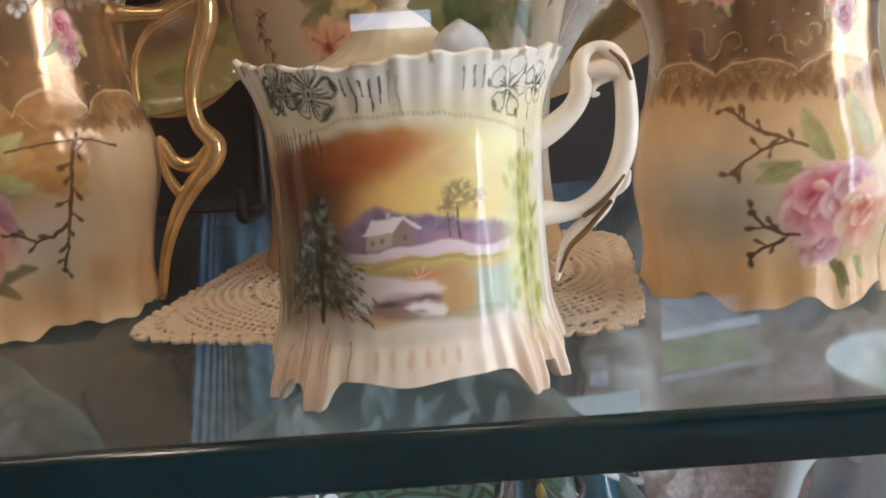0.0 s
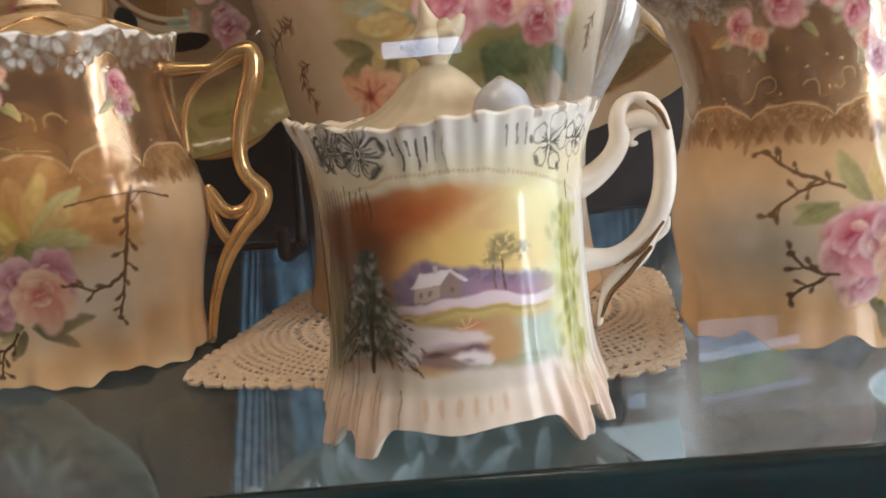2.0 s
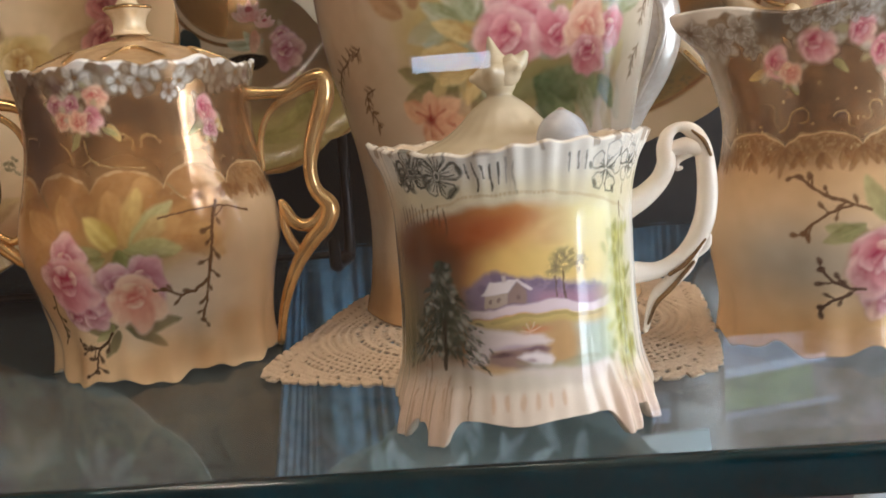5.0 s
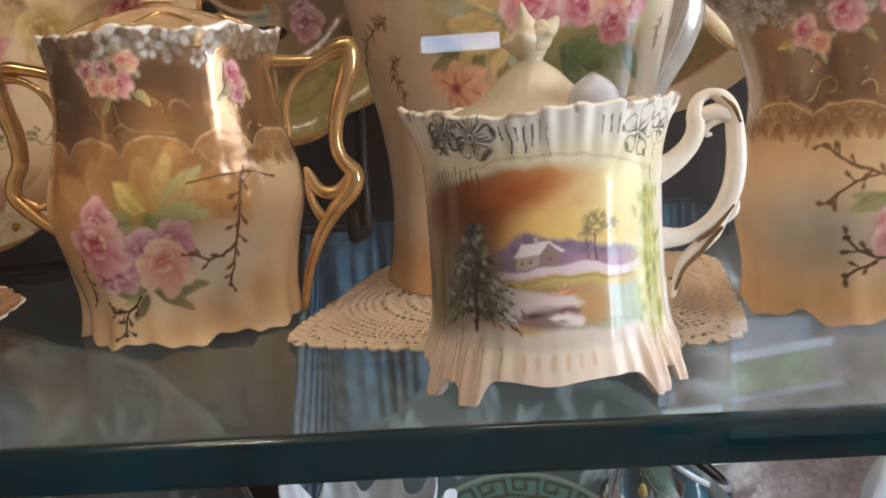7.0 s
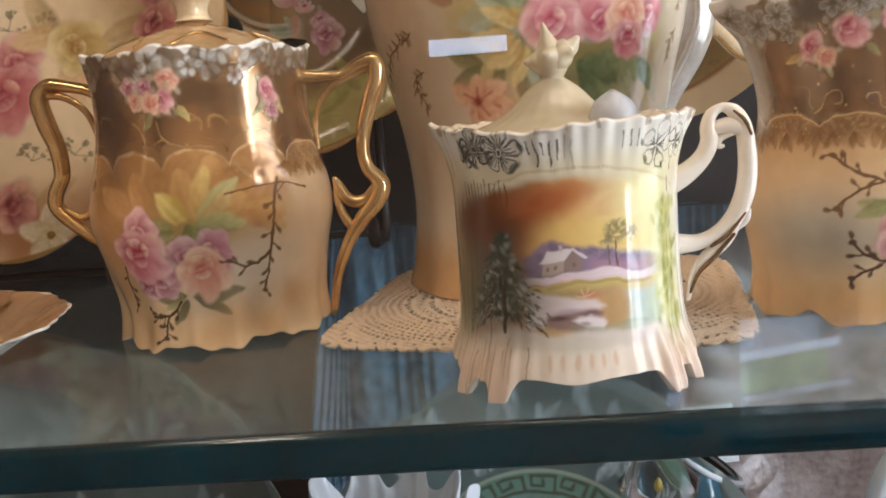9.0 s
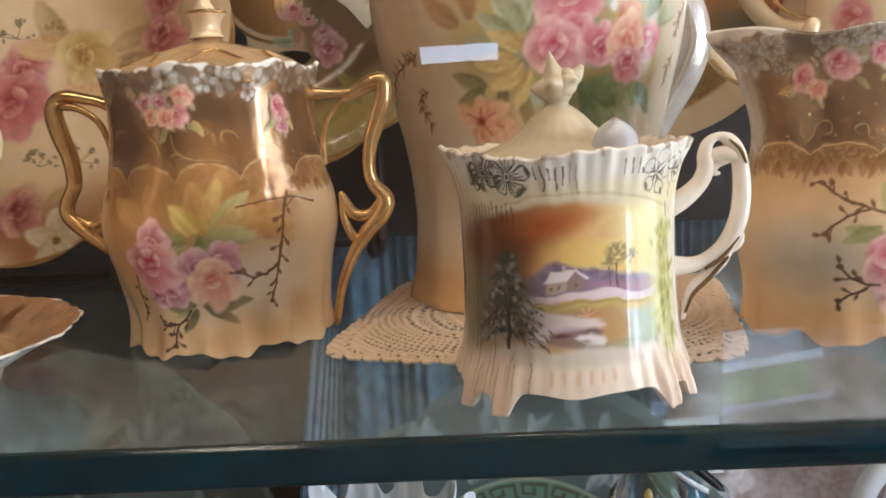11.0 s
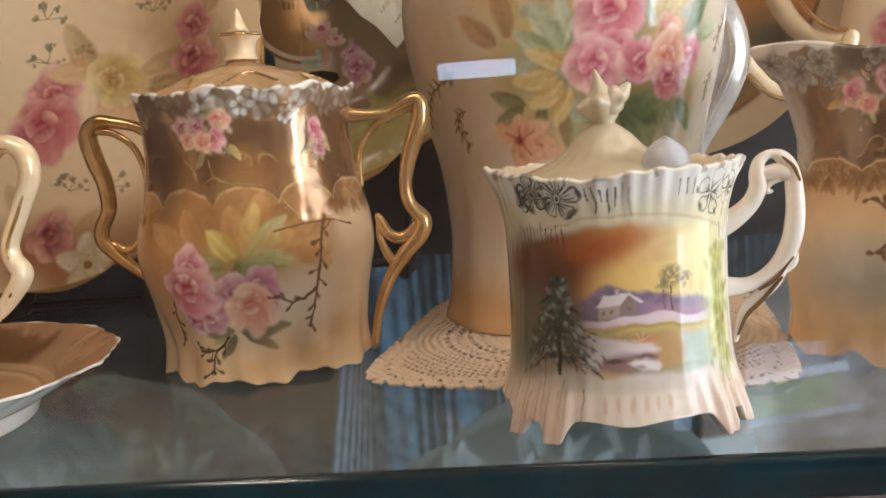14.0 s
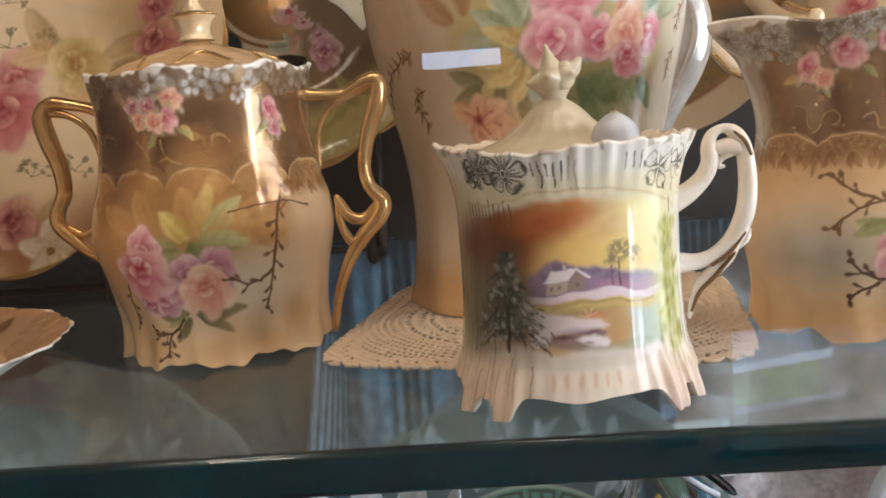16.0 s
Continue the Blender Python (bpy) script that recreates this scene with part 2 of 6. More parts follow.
class Paint:
    """A painter's surface: x along the body, y up, both in millimetres."""

    def __init__(self, x=None, y=None, ground=None):
        if x is None:
            return
        self.x, self.y = x + 0.0, y + 0.0
        self.wx = self.x + 1.0 * (fbm(x * 0.35 + 3, y * 0.35) - 0.5) + 1.8 * (fbm(x * 0.11 + 3, y * 0.11, 2) - 0.5)
        self.wy = self.y + 1.0 * (fbm(x * 0.35 + 50, y * 0.35 + 9) - 0.5) + 1.8 * (fbm(x * 0.11 + 21, y * 0.11 + 5, 2) - 0.5)
        self.grain = fbm(x * 0.6, y * 0.6, 2) - 0.5
        self.rgb = np.ones(x.shape + (3,)) * np.array(ground)
        self.gold = np.zeros(x.shape)

    def near(self, x, y, reach):
        """The part of the surface round a place, as a view."""
        hit = (np.abs(self.x - x) < reach + 3) & (np.abs(self.y - y) < reach + 3)
        rows, cols = np.flatnonzero(hit.any(1)), np.flatnonzero(hit.any(0))
        if not len(rows):
            rows = cols = np.array([0])
        v = Paint()
        cut = (slice(rows[0], rows[-1] + 1), slice(cols[0], cols[-1] + 1))
        v.x, v.y, v.wx, v.wy, v.grain, v.rgb, v.gold = (q[cut] for q in (self.x, self.y, self.wx, self.wy, self.grain, self.rgb, self.gold))
        return v

    def over(self, mask, colour, keep_gold=False):
        m = np.clip(mask, 0, 1)
        self.rgb += (np.array(colour) - self.rgb) * m[..., None]
        if not keep_gold:
            self.gold *= 1 - m

    def gild(self, mask, colour, amount=1.0):
        m = np.clip(mask, 0, 1)
        self.rgb += (np.array(colour) - self.rgb) * m[..., None]
        np.maximum(self.gold * (1 - m), m * amount, out=self.gold)

    def blob(self, x, y, rx, ry, turn=0.0, soft=0.3):
        c, s = math.cos(radians(turn)), math.sin(radians(turn))
        dx, dy = self.wx - x, self.wy - y
        d = np.hypot((dx * c + dy * s) / rx, (dy * c - dx * s) / ry)
        return 1 - step(d, 1 - soft, 1 + soft * 0.3)

    def dab(self, x, y, rx, ry, turn, soft, amount, colour):
        v = self.near(x, y, max(rx, ry) * 1.35)
        v.over(v.blob(x, y, rx, ry, turn, soft) * amount, colour)

    def wash(self, x, y, rx, ry, colour, amount=1.0, turn=0.0):
        v = self.near(x, y, max(rx, ry) * 1.35)
        v.over(v.blob(x, y, rx, ry, turn, 0.9) * amount, colour, True)

    def shape(self, pts, colour, amount=1.0, soft=0.8):
        """A painted patch with straight sides and a soft edge."""
        xs, ys = [q[0] for q in pts], [q[1] for q in pts]
        p = self.near((min(xs) + max(xs)) / 2, (min(ys) + max(ys)) / 2, max(max(xs) - min(xs), max(ys) - min(ys)) / 2 + soft)
        best, inside = np.full(p.x.shape, 1e9), np.zeros(p.x.shape, bool)
        for (ax, ay), (bx, by) in zip(pts, pts[1:] + pts[:1]):
            dx, dy = bx - ax, by - ay
            t = np.clip(((p.wx - ax) * dx + (p.wy - ay) * dy) / (dx * dx + dy * dy + 1e-9), 0, 1)
            best = np.minimum(best, np.hypot(p.wx - ax - t * dx, p.wy - ay - t * dy))
            inside ^= ((ay > p.wy) != (by > p.wy)) & (p.wx < dx * (p.wy - ay) / (dy if dy else 1e-9) + ax)
        p.over(step(np.where(inside, best, -best), -0.5 * soft, 0.5 * soft) * amount, colour)

    def petal(self, x, y, r1, r2, turn, light, dark, amount=1.0, soft=0.16, seed=0.0):
        """One petal: streaked from a deep base to a pale ruffled lip, with a soft shadow under it."""
        c, s = math.cos(radians(turn)), math.sin(radians(turn))
        dx, dy = self.wx - x, self.wy - y
        u, v = (dx * c + dy * s) / r1, (dy * c - dx * s) / r2
        lip = 0.07 * np.sin(2.6 * v + seed) * step(u, -0.2, 0.6) + 0.015 * np.sin(9 * v + 2.3 * seed)
        d = np.hypot(u + 0.16 * v * v, v) + lip
        self.over((1 - step(d, 0.86, 1.24)) * 0.22 * amount, dark)
        mask = (1 - step(d, 1.0 - soft, 1.0 + 0.2 * soft)) * amount
        veins = fbm(v * 2.4 + 7.1 * seed, u * 0.6 + seed, 2) - 0.5
        t = np.clip(0.44 + 0.60 * u + 0.60 * veins + 0.12 * np.abs(v) + 0.25 * self.grain, 0, 1)
        col = np.array(dark) + (np.array(light) - np.array(dark)) * t[..., None]
        pale = np.minimum(1.0, 0.55 * np.array(light) + 0.40)
        col = col + (pale - col) * (step(d, 0.74, 0.96) * step(u, 0.0, 0.75) * 0.5)[..., None]
        self.rgb += (col - self.rgb) * mask[..., None]
        self.gold *= 1 - mask

    def rose(self, x, y, r, light, mid, dark, seed=0, face=-70):
        """A full-blown rose: wide loose outer petals, a cup of folded ones and a dark turned heart."""
        rnd, v = random.Random(seed), self.near(x, y, r * 1.7)
        soft = 0.50 if r < 7 else 0.28
        warm = tuple(0.62 * a + 0.38 * b for a, b in zip(light, srgb(246, 214, 164)))
        half = tuple(0.55 * a + 0.45 * b for a, b in zip(light, mid))
        deep = tuple(0.5 * (a + b) for a, b in zip(mid, dark))
        fx, fy = math.cos(radians(face)), math.sin(radians(face))
        if r < 7:
            # small sprays sit in a soft wash with loose leaves
            v.over(v.blob(x, y, r * 1.35, r * 1.2, 0, 0.9) * 0.45, srgb(190, 164, 130))
            for k in range(4):
                a = rnd.uniform(0, 360)
                v.over(v.blob(x + r * 1.05 * math.cos(radians(a)), y + r * 1.0 * math.sin(radians(a)), r * 0.5, r * 0.28, a, 0.7) * 0.6, rnd.choice((srgb(226, 216, 192), srgb(186, 178, 130), srgb(206, 190, 160))))
        v.over(v.blob(x, y, r * 0.75, r * 0.75, 0, 0.5), deep)
        # hanging outer petals, the sides first, then those in front
        for a, d, r1, r2 in ((165, 0.44, 0.46, 0.66), (108, 0.48, 0.52, 0.60), (-108, 0.48, 0.52, 0.60), (58, 0.50, 0.56, 0.54), (-58, 0.50, 0.56, 0.54), (0, 0.50, 0.54, 0.56)):
            b = face + a + rnd.uniform(-14, 14)
            k = rnd.uniform(0.86, 1.14)
            v.petal(x + r * d * k * math.cos(radians(b)), y + r * d * k * math.sin(radians(b)), r * r1 * k, r * r2 * rnd.uniform(0.8, 1.15), b + rnd.uniform(-22, 22), rnd.choice((light, light, half, warm)), rnd.choice((deep, deep, dark)), 0.95, soft, seed + a * 0.3)
        # the cup sits back, its folds dark between them
        cx, cy = x - fx * r * 0.16, y - fy * r * 0.16
        v.over(v.blob(cx, cy, r * 0.36, r * 0.46, face, 0.7) * 0.9, dark)
        for a, d, r1, r2 in ((180, 0.26, 0.20, 0.38), (85, 0.28, 0.18, 0.26), (-85, 0.28, 0.18, 0.26)):
            b = face + a + rnd.uniform(-16, 16)
            v.petal(cx + r * d * math.cos(radians(b)), cy + r * d * math.sin(radians(b)), r * r1, r * r2 * rnd.uniform(0.9, 1.2), b + rnd.uniform(-16, 16), rnd.choice((light, half, warm)), rnd.choice((deep, dark)), 0.92, soft, seed + a * 0.1)
        v.over(v.blob(cx + fx * r * 0.06, cy + fy * r * 0.06, r * 0.10, r * 0.15, face, 0.7) * 0.8, dark)
        v.petal(cx + r * 0.10 * fx, cy + r * 0.10 * fy, r * 0.16, r * 0.20, face + rnd.uniform(-40, 40), half, dark, 0.9, soft, seed + 2.2)
        v.petal(cx + r * 0.30 * fx, cy + r * 0.30 * fy, r * 0.18, r * 0.34, face + rnd.uniform(-20, 20), rnd.choice((light, half)), dark, 0.9, soft, seed + 4.4)

    def leaf(self, x, y, length, width, turn, light, dark, amount=1.0):
        c, s = math.cos(radians(turn)), math.sin(radians(turn))
        p = self.near(x + 0.5 * length * c, y + 0.5 * length * s, 0.5 * length + width * 0.6)
        dx, dy = p.wx - x, p.wy - y
        u, v = (dx * c + dy * s) / length, (dy * c - dx * s) / width
        v = v + 0.16 * (u - 0.5) ** 2
        edge = np.sqrt(np.clip(np.sin(np.pi * np.clip(u, 0, 1)) * (1.25 - 0.5 * u), 0, None)) * 0.5
        mask = step(edge - np.abs(v), 0.0, 0.20) * (u > 0) * (u < 1) * amount
        t = np.clip(0.46 + 0.7 * v + 0.35 * p.grain - 0.75 * (0.5 - u) + 0.8 * (fbm(v * 5 + x, u * 1.2 + y, 2) - 0.5) + 0.05 * np.sin(u * 26 - np.abs(v) * 14), 0, 1)
        col = np.array(dark) + (np.array(light) - np.array(dark)) * t[..., None]
        p.rgb += (col - p.rgb) * mask[..., None]
        p.gold *= 1 - mask
        p.over(mask * (1 - step(np.abs(v), 0.02, 0.07)) * 0.16, light)

    def stroke(self, pts, width, colour, amount=1.0, gold=0.0):
        xs, ys = [q[0] for q in pts], [q[1] for q in pts]
        p = self.near((min(xs) + max(xs)) / 2, (min(ys) + max(ys)) / 2, max(max(xs) - min(xs), max(ys) - min(ys)) / 2 + width)
        best = np.full(p.x.shape, 1e9)
        for (ax, ay), (bx, by) in zip(pts, pts[1:]):
            dx, dy = bx - ax, by - ay
            t = np.clip(((p.wx - ax) * dx + (p.wy - ay) * dy) / (dx * dx + dy * dy + 1e-9), 0, 1)
            best = np.minimum(best, np.hypot(p.wx - ax - t * dx, p.wy - ay - t * dy))
        m = (1 - step(best, width * 0.35, width * 0.65)) * amount
        if gold:
            p.gild(m, colour, gold)
        else:
            p.over(m, colour)

    def twig(self, pts, colour, rnd, width=0.7, buds=1.5, gap=2):
        self.stroke(pts, width, colour)
        for i in range(1, len(pts), gap):
            (ax, ay), (bx, by) = pts[i - 1], pts[i]
            a = math.degrees(math.atan2(by - ay, bx - ax)) + rnd.choice((-50, 50)) * rnd.uniform(0.7, 1.2)
            ln = rnd.uniform(2.4, 4.6)
            ex, ey = bx + ln * math.cos(radians(a)), by + ln * math.sin(radians(a))
            self.stroke([(bx, by), (ex, ey)], width * 0.8, colour, 0.9)
            self.dab(ex, ey, buds * rnd.uniform(0.6, 0.9), buds * rnd.uniform(0.4, 0.6), a, 0.5, 0.9, colour)
            if rnd.random() < 0.7:
                mx, my, b = (ax + bx) / 2, (ay + by) / 2, 2 * math.degrees(math.atan2(by - ay, bx - ax)) - a
                ex, ey = mx + ln * 0.8 * math.cos(radians(b)), my + ln * 0.8 * math.sin(radians(b))
                self.stroke([(mx, my), (ex, ey)], width * 0.7, colour, 0.8)
                self.dab(ex, ey, buds * 0.7, buds * 0.45, b, 0.5, 0.85, colour)
        self.dab(*pts[-1], buds * 0.7, buds * 0.55, 0, 0.4, 1.0, colour)

    def flower(self, x, y, r, line, fill, petals=5, amount=0.7, spin=20):
        p = self.near(x, y, r * 1.4)
        for k in range(petals):
            a = spin + k * 360 / petals
            px, py = x + 0.58 * r * math.cos(radians(a)), y + 0.58 * r * math.sin(radians(a))
            p.over(p.blob(px, py, r * 0.52, r * 0.44, a, 0.15) * amount * (0.75 + 0.25 * math.sin(7 * k + x)), line)
            p.over(p.blob(px, py, r * 0.44, r * 0.35, a, 0.15) * amount, fill)
            for off in (-16, -5, 5, 16):
                b = radians(a + off)
                p.stroke([(x + 0.12 * r * math.cos(b), y + 0.12 * r * math.sin(b)), (x + 0.74 * r * math.cos(b), y + 0.74 * r * math.sin(b))], 0.40, line, amount)
        p.over(p.blob(x, y, r * 0.18, r * 0.18), line)


def vessel(name, parent, material, radius, low, high, paint, cols=540, rows=260, wall=0.0022, floor=0.006, ref=0.04, label="", turn_from=0.0):
    """A thin-walled hollow body. radius(a, z), low(a) and high(a) in metres with a counted from the front (-y) towards +x;
    paint(arc_mm, z_mm) gives colour and gilding of the outside."""
    a = np.linspace(-np.pi, np.pi, cols, endpoint=False)
    zb, zr = low(a), high(a)
    w = np.linspace(0, 1, rows)[:, None]
    z = zb + (zr - zb) * w
    A = np.repeat(a[None], rows, 0)
    r = radius(A, z)
    pr = paint(A * ref * 1000, z * 1000)
    outer = np.stack([r * np.sin(A), -r * np.cos(A), z], -1)
    oc = np.concatenate([pr.rgb, pr.gold[..., None]], -1)
    inner_rows = 40
    wi = np.linspace(1, 0, inner_rows)[:, None]
    zi = np.maximum(zb, floor) + (zr - np.maximum(zb, floor)) * wi
    Ai = np.repeat(a[None], inner_rows, 0)
    ri = np.maximum(radius(Ai, zi) - wall, 0.001)
    lip = np.stack([(r[-1] - wall * 0.5) * np.sin(a), -(r[-1] - wall * 0.5) * np.cos(a), zr + wall * 0.35], -1)[None]
    inner = np.stack([ri * np.sin(Ai), -ri * np.cos(Ai), zi], -1)
    hub = [inner[-1] * np.array((k, k, 0)) + np.array((0, 0, floor)) for k in (0.9, 0.5, 0.001)]
    under = [np.stack([(r[0] - wall * k) * np.sin(a), -(r[0] - wall * k) * np.cos(a), zb + dz], -1) for k, dz in ((2.0, 0.0015), (1.0, 0.0))]
    sole = [np.stack([radius(a, zb * 0 + floor) * q * np.sin(a), -radius(a, zb * 0 + floor) * q * np.cos(a), zb * 0 + floor - 0.0022], -1) for q in (0.001, 0.5, 0.9)]
    xyz = np.concatenate([np.array(sole), np.array(under), outer, lip, inner, np.array(hub)])
    rest = np.array((*srgb(236, 222, 198), 0.0))
    n = len(xyz)
    cols_all = np.ones((n, cols, 4)) * rest
    cols_all[len(sole) + len(under) : len(sole) + len(under) + rows] = oc
    cols_all[len(sole) + len(under) + rows] = oc[-1]
    return part(name, grid_mesh(name, xyz, cols_all), material, parent, label)


def curve_of(table):
    """A smooth function through (height in mm, radius in mm) pairs, in metres."""
    t = smooth_path([(h, r, 0, 0) for h, r in table], 200)
    return lambda z: np.interp(z * 1000, t[:, 0], t[:, 1]) / 1000


def bell(a, centre, width):
    d = (a - radians(centre) + np.pi) % (2 * np.pi) - np.pi
    return np.exp(-((d / radians(width)) ** 2))


# ---- the room and the cabinet ----
def slab(name, size, at, material, parent=None, bevel=0.0, label=""):
    ob = part(name, box_bm(*size, bevel), material, parent, label)
    ob.location = at
    return ob


def wall_with_openings(name, axis, at, u0, u1, z0, z1, holes, thick, label):
    """A wall of boxes round rectangular openings (u from, u to, z from, z to)."""
    bm = bmesh.new()
    us = sorted({u0, u1, *(h[0] for h in holes), *(h[1] for h in holes)})
    zs = sorted({z0, z1, *(h[2] for h in holes), *(h[3] for h in holes)})
    for ua, ub in zip(us, us[1:]):
        for za, zb in zip(zs, zs[1:]):
            um, zm = (ua + ub) / 2, (za + zb) / 2
            if any(h[0] < um < h[1] and h[2] < zm < h[3] for h in holes):
                continue
            size = (ub - ua, thick, zb - za) if axis == "y" else (thick, ub - ua, zb - za)
            mid = (um, at, zm) if axis == "y" else (at, um, zm)
            bmesh.ops.create_cube(bm, size=1.0, matrix=Matrix.Translation(mid) @ Matrix.Diagonal((*size, 1)))
    bmesh.ops.remove_doubles(bm, verts=bm.verts, dist=1e-6)
    return tagged(part(name, bm, WALL), label, "wall", kind="structure")


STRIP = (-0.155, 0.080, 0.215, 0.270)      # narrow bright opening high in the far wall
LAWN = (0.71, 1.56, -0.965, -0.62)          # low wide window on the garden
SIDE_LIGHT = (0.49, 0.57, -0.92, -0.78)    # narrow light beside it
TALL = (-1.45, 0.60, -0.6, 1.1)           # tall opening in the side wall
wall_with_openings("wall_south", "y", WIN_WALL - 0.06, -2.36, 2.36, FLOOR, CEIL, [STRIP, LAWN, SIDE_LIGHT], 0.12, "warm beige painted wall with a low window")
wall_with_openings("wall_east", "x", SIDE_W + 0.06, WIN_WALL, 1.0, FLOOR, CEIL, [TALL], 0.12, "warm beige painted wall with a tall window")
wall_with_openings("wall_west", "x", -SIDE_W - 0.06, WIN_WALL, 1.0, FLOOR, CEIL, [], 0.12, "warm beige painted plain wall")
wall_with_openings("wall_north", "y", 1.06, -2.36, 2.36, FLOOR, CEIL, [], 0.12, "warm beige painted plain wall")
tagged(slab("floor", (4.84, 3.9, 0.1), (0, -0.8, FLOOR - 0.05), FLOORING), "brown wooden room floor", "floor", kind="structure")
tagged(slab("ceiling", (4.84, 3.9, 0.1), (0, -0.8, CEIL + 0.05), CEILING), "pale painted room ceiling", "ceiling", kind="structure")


def glow(name, c1, c2, strength, scale=3.0):
    m, nt, links, bsdf = mat_base(name)
    nz = noise_node(nt, links, scale, 3)
    ramp = ramp_node(nt, links, nz.outputs["Fac"], [(0.38, c1), (0.62, c2)])
    links.new(ramp.outputs["Color"], bsdf.inputs["Emission Color"])
    bsdf.inputs["Emission Strength"].default_value = strength
    bsdf.inputs["Base Color"].default_value = (0, 0, 0, 1)
    return m


SKY_GLOW = glow("daylight_sky", (0.74, 0.83, 1.0), (0.86, 0.92, 1.0), 5.6)
SOFT_GLOW = glow("daylight_haze", (0.80, 0.80, 0.80), (0.92, 0.92, 0.92), 1.5)
HAZE_GLOW = glow("hazy_garden", (0.10, 0.09, 0.085), (0.62, 0.60, 0.60), 1.5, 10)
GREEN_GLOW = glow("daylight_lawn", (0.09, 0.16, 0.07), (0.26, 0.40, 0.18), 3.6, 16)
PALE_GLOW = glow("pale_daylight", (0.40, 0.45, 0.55), (0.62, 0.70, 0.84), 2.3, 14)
RAIL_GLOW = glow("sunlit_rail", (0.66, 0.74, 0.90), (0.84, 0.90, 1.0), 3.2, 14)


def outdoors(name, x0, x1, z0, z1, back, material, label, tilt=0.0):
    ob = slab(name, (x1 - x0, 0.004, z1 - z0), ((x0 + x1) / 2, WIN_WALL - back, (z0 + z1) / 2), material)
    ob.rotation_euler = (0, radians(-tilt), 0)
    return tagged(ob, label, "backdrop", kind="structure")


outdoors("outdoor_backdrop", STRIP[0] - 0.05, STRIP[1] + 0.05, STRIP[2] - 0.04, STRIP[3] + 0.04, 0.20, SKY_GLOW, "bright outdoor daylight")
outdoors("garden_backdrop", 0.24, 1.66, -1.12, -0.54, 0.30, HAZE_GLOW, "hazy grey garden in daylight")
outdoors("drive_backdrop", 0.66, 1.03, -0.79, -0.56, 0.26, PALE_GLOW, "pale sunlit drive beyond the lawn", 5)
outdoors("lawn_backdrop", 0.66, 1.06, -0.93, -0.805, 0.25, GREEN_GLOW, "sunlit green lawn outdoors", 5)
outdoors("upper_rail_backdrop", 0.66, 1.10, -0.812, -0.782, 0.24, RAIL_GLOW, "white garden rail in sunlight", 7)
outdoors("lower_rail_backdrop", 0.66, 1.14, -0.950, -0.928, 0.24, PALE_GLOW, "white garden rail in sunlight", 7)
outdoors("path_backdrop", 0.26, 0.60, -1.02, -0.93, 0.25, PALE_GLOW, "pale sunlit garden path", 5)
outdoors("side_rail_backdrop", 0.26, 0.60, -0.872, -0.822, 0.24, RAIL_GLOW, "white garden rail in sunlight", 7)
tagged(slab("daylight_backdrop", (0.01, 2.5, 1.9), (SIDE_W + 0.3, -0.42, 0.25), SOFT_GLOW), "bright outdoor daylight", "backdrop", kind="structure")
low_window = thing("window_1", "low window with a dark wooden sill over a garden", "window", (1.145, WIN_WALL, -0.965))
tagged(low_window, kind="structure")
slab("window_sill", (0.89, 0.10, 0.025), (-0.01, 0.01, -0.0145), WOOD, low_window, 0.003)
side_light = tagged(thing("window_2", "narrow low window beside the garden window", "window", (0.53, WIN_WALL, -0.92)), kind="structure")
slab("window_sill", (0.11, 0.10, 0.025), (0, 0.01, -0.0145), WOOD, side_light, 0.003)

CAB_X, CAB_BACK, CAB_TOP, CAB_LOW = 0.85, 0.44, 0.44, -0.52
cab = thing("display_cabinet", "dark wooden china cabinet with a glass door", "cabinet", (0, 0, CAB_LOW))
for nm, size, at, m in (
    ("back_panel", (2 * CAB_X, 0.012, CAB_TOP - CAB_LOW), (0, CAB_BACK + 0.006, (CAB_TOP + CAB_LOW) / 2), BACK_DARK),
    ("side_panel", (0.02, CAB_BACK + 0.06, CAB_TOP - CAB_LOW), (-CAB_X - 0.01, (CAB_BACK - 0.06) / 2, (CAB_TOP + CAB_LOW) / 2), WOOD),
    ("top_panel", (2 * CAB_X + 0.04, CAB_BACK + 0.06, 0.02), (0, (CAB_BACK - 0.06) / 2, CAB_TOP + 0.01), WOOD),
    ("bottom_panel", (2 * CAB_X + 0.04, CAB_BACK + 0.06, 0.73), (0, (CAB_BACK - 0.06) / 2, CAB_LOW - 0.365), WOOD),
):
    slab(nm, size, (at[0], at[1], at[2] - CAB_LOW), m, cab, 0.002)
# the end towards the window is glazed between two posts
for yy in (-0.045, CAB_BACK - 0.015):
    slab("post", (0.02, 0.03, CAB_TOP - CAB_LOW), (CAB_X + 0.01, yy, (CAB_TOP - CAB_LOW) / 2), WOOD, cab, 0.002)
end_pane = slab("end_glass", (0.003, CAB_BACK, CAB_TOP - CAB_LOW - 0.004), (CAB_X + 0.01, (CAB_BACK - 0.06) / 2, (CAB_TOP - CAB_LOW) / 2), PANE_GLASS, cab, label="clear glass end pane")
end_pane.visible_shadow = False
